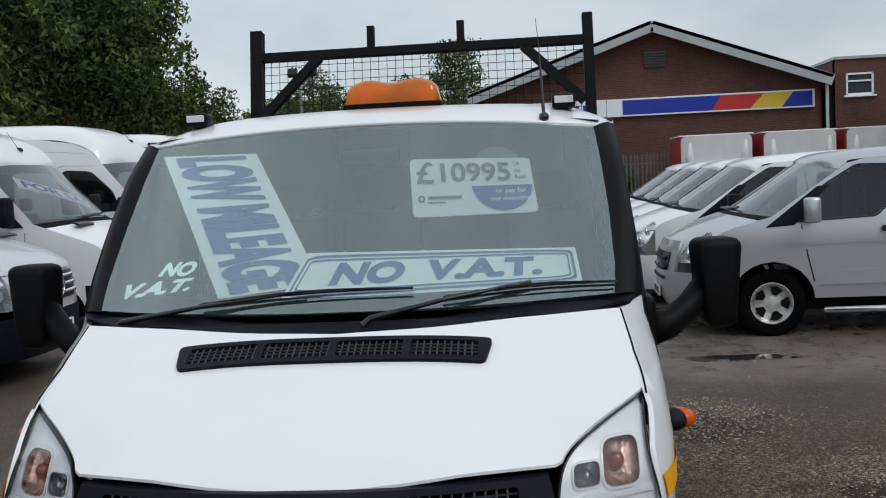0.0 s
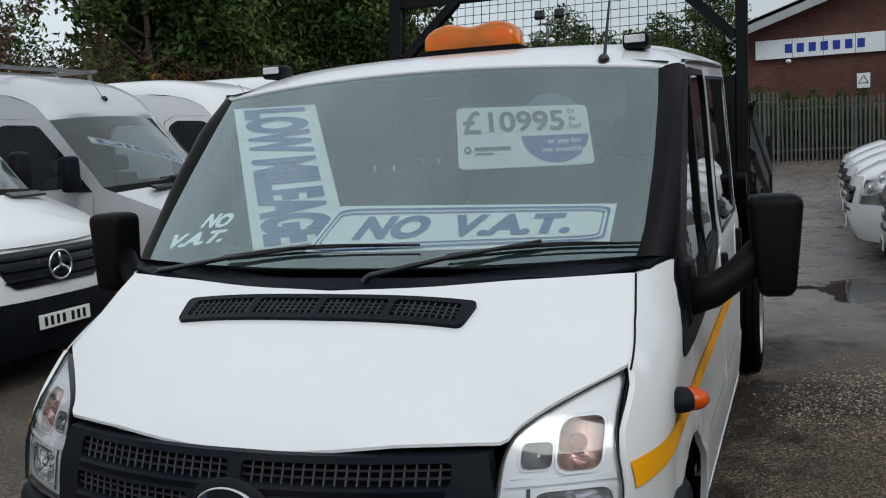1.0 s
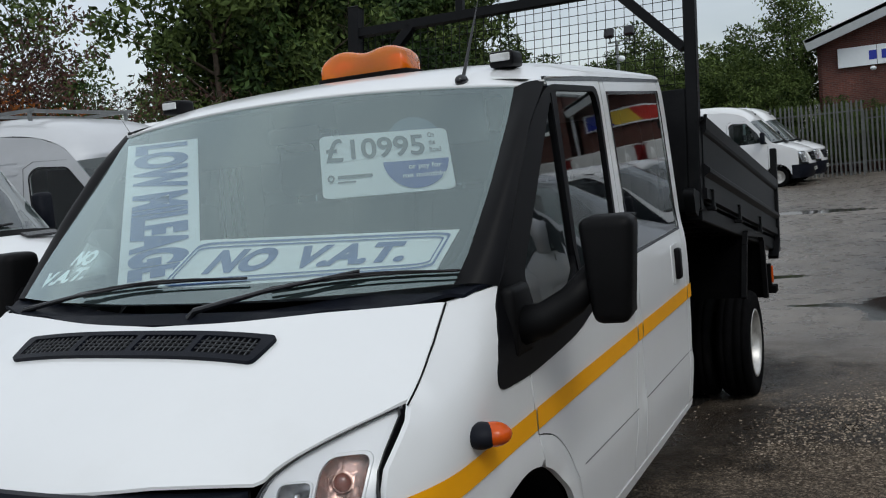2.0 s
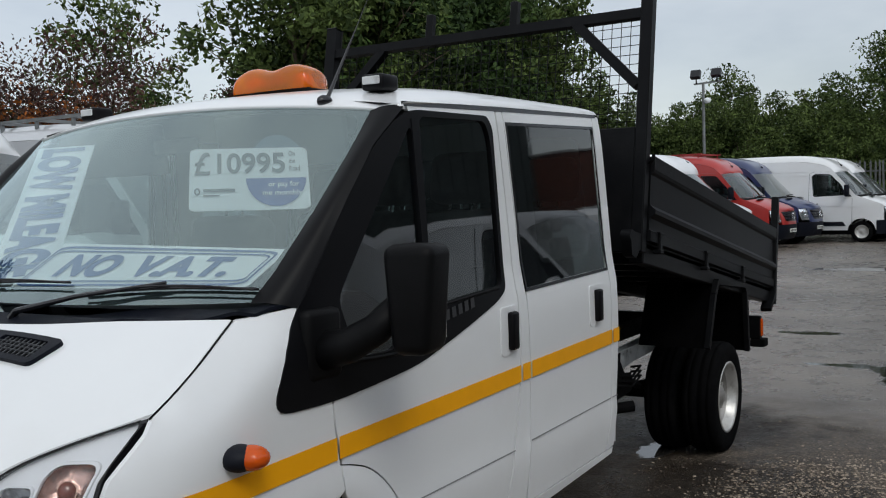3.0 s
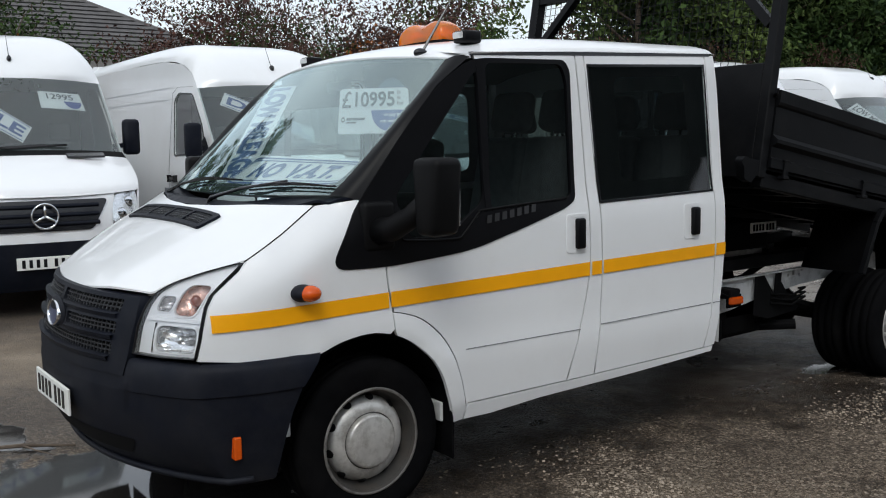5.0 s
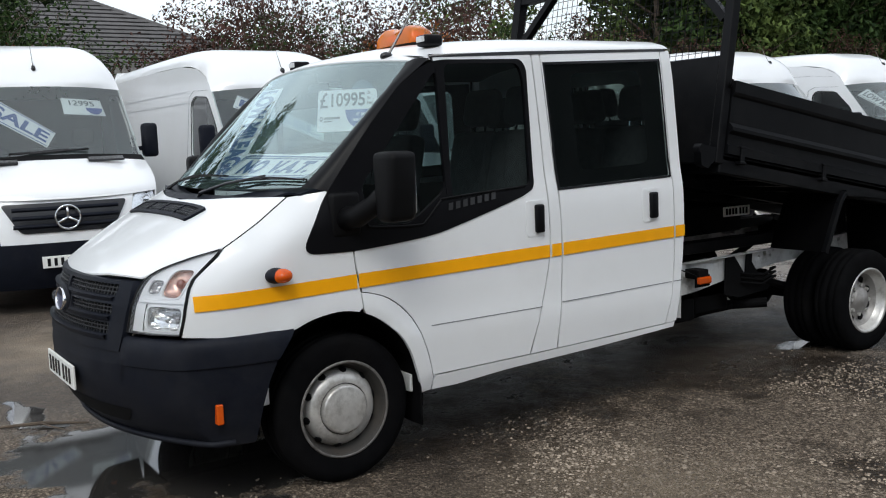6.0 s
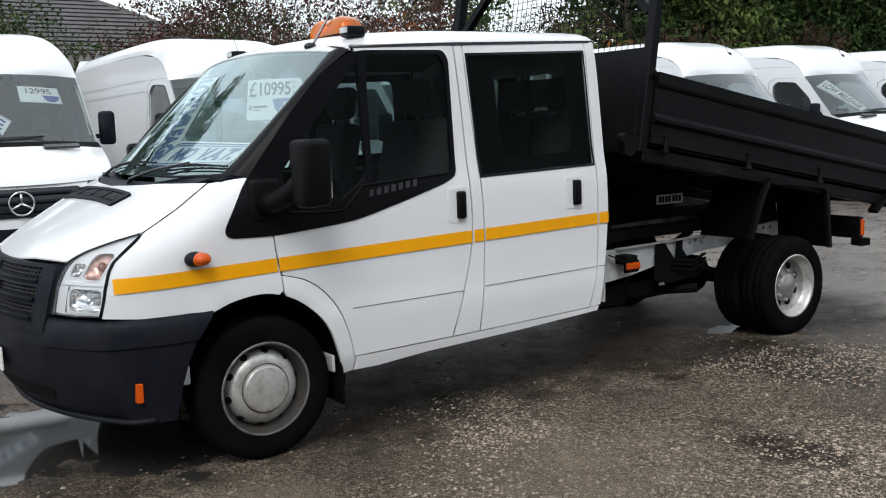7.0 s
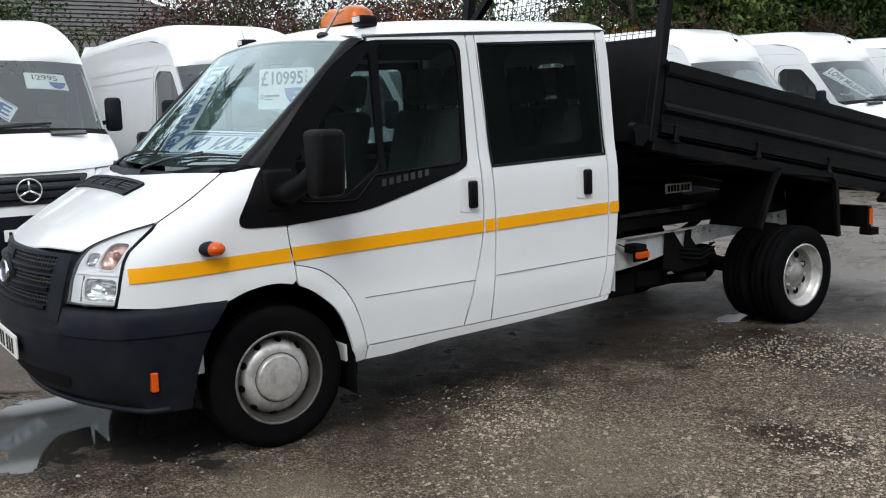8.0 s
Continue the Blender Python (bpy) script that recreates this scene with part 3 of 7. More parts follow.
def tx(y, z):
    """Half width of the cab at a station and height."""
    w = lerp_table([(0.30, 0.93), (0.42, 0.957), (0.55, 0.968), (0.655, 0.974), (0.68, 0.966), (1.1, 0.970), (1.22, 0.967), (1.33, 0.948), (1.6, 0.932), (1.9, 0.913), (2.0, 0.898)], z)
    t = max(0.0, -0.38 - y)
    w -= 0.70 * t * t
    if y < 0.06:
        zs = shoulder_z(y)
        s = min(1.0, max(0.0, (z - zs + 0.2) / 0.2))
        w -= lerp_table([(-0.52, 0.068), (-0.35, 0.093), (-0.19, 0.097), (-0.10, 0.050), (-0.02, 0.004), (0.06, 0.0)], y) * s * s
    return w


def fy(x, z):
    """The front face of the cab."""
    yc = lerp_table([(0.26, -0.84), (0.34, -0.92), (0.48, -0.985), (0.62, -0.995), (0.75, -0.975), (0.88, -0.95), (1.0, -0.90), (1.12, -0.80)], z)
    return yc + lerp_table([(0.95, 0.295), (1.12, 0.36)], z) * (abs(x) / 0.95) ** 2.2


def screen_y(x, z):
    return 0.33 + (z - 1.901) * 1.056 + 0.14 * (abs(x) / 0.846) ** 2.2


def glass_half(z):
    """Half width of the windscreen at a height."""
    return lerp_table([(1.335, 0.852), (1.42, 0.866), (1.6, 0.868), (1.8, 0.858), (1.91, 0.846)], z)


def screen_top(x):
    return 1.945 - 0.042 * (min(abs(x), 0.846) / 0.846) ** 2


def cab_side(s):
    def at(y, z):
        return (s * tx(y, z), y, z)
    return at


ARCH_OUT = curve([(0.09, 0.87), (0.23, 0.82), (0.35, 0.71), (0.42, 0.56), (0.46, 0.41)], 4)
ARCH_IN = curve([(-0.25, 0.745), (-0.14, 0.782), (0.0, 0.795), (0.14, 0.755), (0.26, 0.665), (0.33, 0.565), (0.375, 0.44)], 4)
SEAM_F = [(0.06, 1.058), (0.07, 0.97), (0.09, 0.87)]
SEAM_B = curve([(1.150, 1.945), (1.172, 1.6), (1.188, 1.23), (1.192, 0.95), (1.138, 0.70), (1.050, 0.43)], 3)
SEAM_R = curve([(1.205, 1.945), (1.232, 1.6), (1.262, 1.23), (1.272, 0.92), (1.255, 0.66), (1.230, 0.435)], 3)
SEAM_C = curve([(2.068, 1.972), (2.085, 1.6), (2.098, 1.21), (2.098, 0.82), (2.075, 0.62), (2.03, 0.455)], 3)
G = 0.0045
FWIN = rounded([(0.615, 1.885), (1.055, 1.895), (1.085, 1.82), (1.085, 1.29), (0.60, 1.262)], 0.035)
QWIN = rounded([(0.565, 1.862), (0.575, 1.30), (0.36, 1.155), (0.17, 1.165), (0.12, 1.335)], 0.04)
RWIN = [(1.228, 1.888), (2.050, 1.915), (2.078, 1.285), (1.272, 1.263)]
TRIM = rounded([(-0.20, 1.062), (-0.035, 1.335), (0.18, 1.60), (0.36, 1.79), (0.545, 1.905), (1.075, 1.915), (1.108, 1.87), (1.108, 1.275), (1.03, 1.238), (0.79, 1.168), (0.50, 1.092), (0.30, 1.072), (0.06, 1.055)], 0.085, 6)


def cab_sides(s):
    at, out = cab_side(s), (s, 0, 0)
    front = [(fy(x, z) + 0.006, z) for x, z in curve([(0.890, 0.768), (0.898, 0.88), (0.874, 1.0), (0.878, 1.085)], 3)]
    wing = front + [(y, shoulder_z(y) - 0.003) for y in (-0.50, -0.42, -0.35, -0.27, -0.193, -0.12, -0.035)] + [(-0.02, 1.30), (-0.12, 1.14), (-0.10, 1.09), (0.055, 1.075)]
    wing += [(0.066, 0.97), (0.086, 0.87), (0.088, 0.80)] + ARCH_IN[:11][::-1] + [(-0.30, 0.745), (-0.45, 0.742)]
    arch = [(0.094, 0.865)] + ARCH_OUT[1:] + [(0.45, 0.352), (0.40, 0.345)] + ARCH_IN[11:][::-1] + [(0.094, 0.79)]

    def flare(y, z):
        d = min(math.hypot(y - a, z - b) for a, b in ARCH_IN)
        return (s * (tx(y, z) + 0.014 * max(0.0, 1 - abs(d - 0.03) / 0.06)), y, z)
    part("front_wing", patch(wing, [], flare, out, 0.05, 0.014), PAINT, truck)
    part("wheel_arch", patch(arch, [], flare, out, 0.035, 0.02), PAINT, truck)
    # front door
    door = [(0.064, 1.075), (0.074, 0.97), (0.095, 0.87)] + [(a + 0.005, b + 0.003) for a, b in ARCH_OUT[1:]] + [(0.47, 0.425), (1.035, 0.432)]
    door += [(a - G, b) for a, b in SEAM_B[::-1]] + [(1.06, 1.943), (0.56, 1.925), (0.56, 1.90)] + [(1.07, 1.90), (1.10, 1.86), (1.10, 1.27)]
    door += [(1.03, 1.235), (0.79, 1.18), (0.50, 1.105), (0.30, 1.085)]
    d = part("front_door", patch(door, [], at, out, 0.06, 0.014), PAINT, truck)
    t = part("window_surround", patch(TRIM, [FWIN, QWIN], at, out, 0.05, 0.02, 0.004), TRIMBLACK, d, "black plastic window and mirror surround")
    part("window", patch(FWIN, [], at, out, 0.12, 0, -0.006), TINT, d, "tinted glass").visible_shadow = False
    part("quarter_window", patch(QWIN, [], at, out, 0.12, 0, -0.006), TINT, d, "tinted glass").visible_shadow = False
    part("divider_bar", patch([(0.567, 1.875), (0.613, 1.88), (0.605, 1.262), (0.575, 1.262)], [], at, out, 0.1, 0.02, 0.007), TRIMBLACK, d)
    handle(d, s, 1.105, 1.118)
    for k in range(7):
        y0, z0 = 0.572 + 0.0425 * k, 1.199 + 0.0056 * k
        part("name_bar", patch([(y0, z0), (y0 + 0.026, z0 + 0.003), (y0 + 0.031, z0 + 0.037), (y0 + 0.005, z0 + 0.034)], [], at, out, 0.05, 0, 0.008), BADGEGREY, t)
    rib = curve([(0.10, 1.245), (0.135, 1.172), (0.17, 1.155), (0.40, 1.145), (0.45, 1.165), (0.53, 1.243), (0.58, 1.258), (1.05, 1.286)], 4)
    part("trim_rib", tube(bmesh.new(), [(s * (tx(a, b) + 0.006), a, b) for a, b in rib], 0.006, 6), MIRRORBLACK, t, "", True)
    # post between the doors, rear door and rear corner
    post = [(a + G, b) for a, b in SEAM_B] + [(1.06, 0.432), (1.17, 0.434)] + [(a - G, b) for a, b in SEAM_R[::-1]]
    part("door_pillar", patch(post, [], at, out, 0.05, 0.014), PAINT, truck)
    rear = [(a + G, b) for a, b in SEAM_R] + [(2.02, 0.453)] + [(a - G, b) for a, b in SEAM_C[::-1]]
    rd = part("rear_door", patch(rear, [RWIN], at, out, 0.06, 0.014), PAINT, truck)
    part("window", patch(RWIN, [], at, out, 0.12, 0, -0.003), PRIVACY, rd, "dark privacy glass").visible_shadow = False
    border = [(a, b) for a, b in RWIN]
    hole = rounded([(1.40, 1.845), (1.90, 1.865), (1.935, 1.36), (1.43, 1.345)], 0.06)
    part("window_border", patch(border, [hole], at, out, 0.1, 0, -0.008), DARK, rd, "black glass border")
    part("window_seal", patch([(1.219, 1.900), (2.058, 1.927), (2.088, 1.274), (1.262, 1.251)], [RWIN], at, out, 0.1, 0.006, 0.003), BLACK, rd)
    handle(rd, s, 1.915, 1.128)
    corner = [(a + G, b) for a, b in SEAM_C] + [(2.05, 0.452), (2.115, 0.458), (2.165, 0.80), (2.18, 1.0), (2.175, 1.3), (2.155, 1.80), (2.14, 1.975)]
    part("rear_corner_panel", patch(corner, [], at, out, 0.05, 0.03), PAINT, truck)
    for line in (SEAM_F + ARCH_OUT, SEAM_B, SEAM_R, SEAM_C):
        part("seam_shadow", patch([(a - 0.012, b) for a, b in line] + [(a + 0.014, b) for a, b in line[::-1]], [], at, out, 0.1, 0, -0.011), DARK, truck)
    seam = [(s * (tx(y, shoulder_z(y)) - 0.003), y, shoulder_z(y) - 0.001) for y in span(-0.51, -0.196, 10)]
    part("bonnet_seam", tube(bmesh.new(), seam, 0.0028, 6), DARK, truck)
    # sill below the doors
    part("sill", patch([(0.455, 0.352), (0.475, 0.418), (1.04, 0.425), (2.0, 0.446), (2.10, 0.452), (2.09, 0.425), (1.5, 0.395), (0.9, 0.375), (0.6, 0.352)], [], at, out, 0.06, 0.05, 0.003), PAINT, truck)
    part("roof_gutter", patch([(0.54, 1.915), (1.1, 1.936), (2.11, 1.97), (2.11, 1.985), (1.1, 1.952), (0.54, 1.93)], [], at, out, 0.1, 0.01, 0.002), BLACK, truck)
    # pressed lines low on the doors, their shade painted as grey strips, and the stripe
    for y0, y1 in ((0.452, 1.125), (1.262, 2.072), (2.088, 2.155)):
        z0, z1 = (lerp_table([(0.45, 0.663), (1.13, 0.664), (1.24, 0.671), (2.1, 0.684)], y) for y in (y0, y1))
        part("crease_shade", patch([(y0, z0), (y1, z1), (y1, z1 + 0.0045), (y0, z0 + 0.0045)], [], at, out, 0.03, 0, 0.004), material_line, truck)
    for y0, y1 in ((-0.66, 0.068), (0.078, 1.185), (1.20, 1.264), (1.277, 2.09), (2.104, 2.178)):
        def top(y):
            return lerp_table([(-0.68, 0.933), (0.06, 0.953), (1.16, 0.979), (2.17, 1.002)], y)
        part("yellow_stripe", patch([(y0, top(y0) - 0.064), (y1, top(y1) - 0.064), (y1, top(y1)), (y0, top(y0))], [], at, out, 0.03, 0, 0.006), YELLOW, truck, "amber yellow reflective vinyl stripe")
    # side repeater
    rep = part("side_indicator", ball((s * (tx(-0.33, 0.99) + 0.010), -0.320, 0.99), (0.048, 0.048, 0.034), s), PLASTIC, truck)
    part("lens", ball((s * (tx(-0.33, 0.99) + 0.034), -0.303, 0.99), (0.050, 0.044, 0.031), s), ORANGE, rep, "orange indicator lens")
    part("bumper_reflector", boxm(s * 0.925, s * 0.962, -0.610, -0.580, 0.392, 0.478, 0.004), ORANGE, truck, "orange reflector")
    # black pillar beside the windscreen

    def pillar(u, v):
        ze = 1.345 + (1.903 - 1.345) * u
        xe = glass_half(ze) - 0.012
        a = Vector((s * xe, screen_y(xe, ze), ze))
        ys, zs = lerp_table([(0, -0.035), (0.1, 0.02), (0.46, 0.18), (0.80, 0.36), (1, 0.545)], u), lerp_table([(0, 1.325), (0.1, 1.385), (0.46, 1.60), (0.80, 1.79), (1, 1.918)], u)
        b = Vector((s * (tx(ys, zs) + 0.003), ys, zs))
        return a.lerp(b, v) + Vector((s * 0.4, -0.6, 0.3)) * 0.028 * math.sin(math.pi * min(1, v * 1.05)) * (1 - 0.4 * u)
    part("screen_pillar", sheet(pillar, span(0, 1, 14), span(0, 1, 8), (s, -1, 0)), TRIMBLACK, truck, "black plastic pillar cover")
    # mirror
    arm = tube(bmesh.new(), [(s * 0.95, 0.03, 1.20), (s * 1.03, 0.06, 1.215), (s * 1.10, 0.10, 1.26), (s * 1.16, 0.14, 1.33)], [0.06, 0.05, 0.045, 0.04], 12)
    mir = part("mirror", arm, MIRRORBLACK, truck, "black door mirror on a bent arm", True)
    hb = boxm(-0.066, 0.066, -0.075, 0.075, -0.150, 0.150, 0.032, None, 3)
    for v in hb.verts:
        v.co.x *= 1 + 0.18 * v.co.z / 0.135
        v.co.y *= 1 - 0.12 * v.co.z
    bmesh.ops.transform(hb, matrix=pose(s * 1.205, 0.150, 1.342, 0, 0, s * 8), verts=hb.verts[:])
    part("mirror_housing", hb, MIRRORBLACK, mir, "", True)
    part("mirror_glass", boxm(-0.048, 0.048, -0.004, 0.004, -0.115, 0.115, 0.003, pose(s * 1.197, 0.2225, 1.342, 0, 0, s * 8)), CHROME, mir)
    base = boxm(-0.02, 0.03, -0.075, 0.075, -0.10, 0.10, 0.02, pose(s * 0.95, 0.03, 1.22), 2)
    part("mirror_base", base, MIRRORBLACK, mir, "", True)


def ball(at, r, s=1, n=16):
    bm = bmesh.new()
    bmesh.ops.create_uvsphere(bm, u_segments=n, v_segments=n // 2 + 2, radius=1)
    for v in bm.verts:
        v.co = Vector((at[0] + v.co.x * r[0], at[1] + v.co.y * r[1], at[2] + v.co.z * r[2]))
    for f in bm.faces:
        f.smooth = True
    return bm


def handle(door, s, y, z):
    """A recessed dark pull handle in a white cup."""
    x = tx(y, z)
    cup = patch(rounded([(y - 0.065, z - 0.088), (y + 0.065, z - 0.088), (y + 0.065, z + 0.092), (y - 0.065, z + 0.092)], 0.022), [rounded([(y - 0.05, z - 0.072), (y + 0.05, z - 0.072), (y + 0.05, z + 0.076), (y - 0.05, z + 0.076)], 0.018)],
                cab_side(s), (s, 0, 0), 0.05, 0.006, 0.0035)
    part("handle_cup", cup, PAINT, door)
    part("handle_recess", patch([(y - 0.05, z - 0.072), (y + 0.05, z - 0.072), (y + 0.05, z + 0.076), (y - 0.05, z + 0.076)], [], cab_side(s), (s, 0, 0), 0.05, 0, 0.002), PAINT, door)
    part("handle", boxm(s * (x - 0.004), s * (x + 0.026), y - 0.012, y + 0.040, z - 0.070, z + 0.072, 0.01, None, 2), TRIMBLACK, door, "black pull handle", True)


material_line = material("shadow_gap_paint", (0.20, 0.205, 0.21), 0.5)
for side in (1, -1):
    cab_sides(side)

# bonnet
hood_edge = [(x, fy(x, 0.985) + 0.004) for x in span(0, 0.624, 8)] + [(x, fy(x, z) + 0.008) for x, z in curve([(0.641, 0.992), (0.655, 1.016), (0.69, 1.044), (0.765, 1.084), (0.862, 1.118)], 3)]
hood_edge += [(tx(y, shoulder_z(y)) - 0.007, y) for y in (-0.48, -0.42, -0.35, -0.27, -0.197)] + curve([(0.842, -0.197), (0.6, -0.280), (0.3, -0.358), (0.0, -0.385)], 4)
bonnet = part("bonnet", patch(hood_edge + [(-x, y) for x, y in hood_edge[::-1] if abs(x) > 1e-6], [], lambda x, y: (x, y, hood_z(x, y)), (0, 0, 1), 0.045, 0.008), PAINT, truck)
vent_out = rounded([(-0.465, -0.415), (0.465, -0.415), (0.445, -0.515), (-0.445, -0.515)], 0.02)
vent_holes = [rounded([(x0 + 0.006, -0.432), (x1 - 0.006, -0.432), (x1 - 0.006, -0.497), (x0 + 0.006, -0.497)], 0.008) for x0, x1 in ((-0.43, -0.215), (-0.205, 0.0), (0.01, 0.215), (0.225, 0.43))]
vent = part("bonnet_vent", patch(vent_out, vent_holes, lambda x, y: (x, y, hood_z(x, y)), (0, -0.4, 0.9), 0.05, 0.014, 0.012), PLASTIC, truck, "dark plastic air intake")
part("vent_backing", patch(vent_out, [], lambda x, y: (x, y, hood_z(x, y)), (0, -0.4, 0.9), 0.08, 0, 0.0015), DARK, vent)
vm = bmesh.new()
for k in range(44):
    x = -0.425 + 0.0198 * k
    bar(vm, (x, -0.435, hood_z(x, -0.435) + 0.007), (x, -0.495, hood_z(x, -0.495) + 0.007), 0.004)
for y in (-0.452, -0.466, -0.480):
    for x0, x1 in zip(span(-0.43, 0.43, 12), span(-0.43, 0.43, 12)[1:]):
        bar(vm, (x0, y, hood_z(x0, y) + 0.008), (x1, y, hood_z(x1, y) + 0.008), 0.004)
part("vent_mesh", vm, MESHMETAL, vent)

# cowl, windscreen and roof
cowl_edge = [(0.862, -0.183), (0.902, -0.105), (0.93, -0.045), (0.88, -0.035)] + curve([(0.85, -0.10), (0.6, -0.175), (0.3, -0.225), (0.0, -0.24)], 4)
front_edge = curve([(0.842, -0.190), (0.6, -0.272), (0.3, -0.350), (0.0, -0.377)], 4)
cowl_ring = front_edge[::-1] + cowl_edge
part("cowl", patch(cowl_ring + [(-x, y) for x, y in cowl_ring[::-1] if abs(x) > 1e-6], [], lambda x, y: (x, y, 1.285 + 0.055 * (y + 0.38) / 0.3 + 0.01 * math.sin(y * 60)), (0, 0, 1), 0.04, 0.01), PLASTIC, truck, "dark plastic scuttle panel")
SCREEN = [(x, 1.335 + 0.012 * (abs(x) / 0.84) ** 2) for x in span(-0.85, 0.85, 16)] + [(glass_half(z), z) for z in (1.42, 1.5, 1.6, 1.7, 1.8)] + [(x, screen_top(x)) for x in span(0.846, -0.846, 16)] + [(-glass_half(z), z) for z in (1.8, 1.7, 1.6, 1.5, 1.42)]
wind = part("windscreen", patch(SCREEN, [], lambda x, z: (x, screen_y(x, z), z), (0, -1, 0.6), 0.07), GLASS, truck, "laminated windscreen")
wind.visible_shadow = False
inner = rounded([(-0.828, 1.384), (0.0, 1.378), (0.828, 1.384), (0.842, 1.5), (0.836, 1.75), (0.815, 1.888), (0.4, 1.916), (0.0, 1.927), (-0.4, 1.916), (-0.815, 1.888), (-0.836, 1.75), (-0.842, 1.5)], 0.06, 5)
part("windscreen_border", patch(SCREEN, [inner], lambda x, z: (x, screen_y(x, z) + 0.006, z), (0, -1, 0.6), 0.05), BLACK, wind, "black screen-printed glass edge")


def roof_at(u, v):
    f = abs(v)
    half = tx(0.56, 1.91) + 0.004
    g = f if f < 0.93 else 0.93 + 0.07 * math.sin((f - 0.93) / 0.07 * math.pi / 2)
    xf = min(g * half, 0.846)
    past = max(0.0, (g * half - 0.846) / (half - 0.846))
    y0 = screen_y(xf, screen_top(xf)) - 0.006 + 0.065 * past
    z0 = screen_top(xf) + 0.003 + 0.012 * past
    if u < 0:
        return (math.copysign(g * half, v), y0 + 0.012, z0 - 0.014)
    y = y0 + (2.15 - y0) * u
    ze = lerp_table([(0.48, 1.91), (0.56, 1.93), (1.1, 1.953), (2.15, 1.985)], y)
    w = tx(y, ze) + 0.004
    zt = 2.056 - (2.056 - ze) * (0.30 * f ** 3 + 0.70 * f ** 12) - (0.016 if u > 0.999 else 0.0)
    return (math.copysign(g * w, v), y, z0 + (zt - z0) * (1 - math.exp(-(y - y0) / 0.25)) if f < 0.999 else max(ze, z0))


roof_us = sorted({round(k, 4) for k in [-1, 0, 0.01, 0.02, 0.035, 0.05, 0.075, 0.1] + span(0.14, 0.96, 16) + [0.98, 1.0]})
roof_vs = [math.copysign(1 - (1 - abs(k)) ** 1.7, k) for k in span(-1, 1, 36)]
part("roof", sheet(roof_at, roof_us, roof_vs, (0, 0, 1)), PAINT, truck)
part("cab_back", patch([(-0.95, 0.46), (0.95, 0.46), (0.965, 1.1), (0.915, 1.85), (0.86, 1.98), (0.0, 2.045), (-0.86, 1.98), (-0.915, 1.85), (-0.965, 1.1)], [rounded([(-0.6, 1.36), (0.6, 1.36), (0.57, 1.82), (-0.57, 1.82)], 0.06)], lambda x, z: (x, 2.165 - 0.03 * max(0.0, z - 1.0), z), (0, 1, 0), 0.1), PAINT, truck)
part("back_window", patch(rounded([(-0.6, 1.36), (0.6, 1.36), (0.57, 1.82), (-0.57, 1.82)], 0.06), [], lambda x, z: (x, 2.16 - 0.03 * max(0.0, z - 1.0), z), (0, 1, 0), 0.2), TINT, truck)

# front bumper with its wrap-round ends


def bumper_at(u, z, push=0.0):
    f = abs(u)
    if f < 0.72:
        x = 0.895 * f / 0.72
        return (math.copysign(x, u), fy(x, z) - push, z)
    g = (f - 0.72) / 0.28
    end = lerp_table([(0.27, -0.44), (0.5, -0.40), (0.62, -0.35), (0.76, -0.245)], z)
    y = fy(0.895, z) + (end - fy(0.895, z)) * g
    return (math.copysign(max(0.895 + 0.02 * min(1, g * 3), tx(y, z) + 0.010) + push, u), y, z)


bzs = [(0.275, -0.02), (0.285, 0.0), (0.36, 0.005), (0.45, 0.01), (0.55, 0.012), (0.634, 0.012), (0.638, 0.021), (0.67, 0.026), (0.70, 0.026), (0.725, 0.022), (0.742, 0.013), (0.752, 0.0), (0.757, -0.03)]


def creased(bm, degrees=32):
    """Marks the edges between faces that meet at more than an angle as sharp."""
    for e in bm.edges:
        if len(e.link_faces) == 2 and abs(e.verts[0].co.z - e.verts[1].co.z) < 0.2 * e.calc_length() and e.calc_face_angle(0) > radians(degrees):
            e.smooth = False
    return bm


def bumper_row(u, k):
    z, push = bzs[int(k)]
    if z > 0.637:
        push = 0.012 + (push - 0.012) * min(1.0, max(0.0, (abs(u) * 1.243 - 0.60) / 0.05))
    return bumper_at(u, z, push)


bump = part("front_bumper", creased(sheet(bumper_row, span(-1, 1, 96), range(len(bzs)), (0, -1, 0))), PLASTIC, truck, "dark grey moulded plastic bumper")
part("bumper_lip", tube(bmesh.new(), [bumper_at(u, 0.30, 0.012) for u in span(-0.86, 0.86, 40)], 0.014, 6), PLASTIC, bump, "", True)
part("bumper_inlet", patch(rounded([(-0.55, 0.37), (0.55, 0.37), (0.62, 0.44), (-0.62, 0.44)], 0.02), [], lambda x, z: (x, fy(x, z) - 0.012, z), (0, -1, 0), 0.06), DARK, bump)
GRILLE = [(-0.60, 0.69), (0.60, 0.69), (0.615, 0.765), (0.625, 0.90), (0.605, 0.982), (0.3, 0.985), (0, 0.985), (-0.3, 0.985), (-0.605, 0.982), (-0.625, 0.90), (-0.615, 0.765)]
CELLS = ((-0.53, -0.02, 0.918, 0.968), (0.02, 0.53, 0.918, 0.968), (-0.53, -0.125, 0.838, 0.886), (0.125, 0.53, 0.838, 0.886), (-0.52, 0.52, 0.757, 0.806))
cells = [rounded([(a, z0), (b, z0), (b, z1), (a, z1)], 0.012) for a, b, z0, z1 in CELLS]
grille = part("grille", creased(patch(GRILLE, cells, lambda x, z: (x, fy(x, z) - 0.018, z), (0, -1, 0), 0.04, 0.035), 40), PLASTIC, truck, "dark plastic grille with wire mesh")
part("grille_backing", patch(GRILLE, [], lambda x, z: (x, fy(x, z) + 0.025, z), (0, -1, 0), 0.08), DARK, grille)
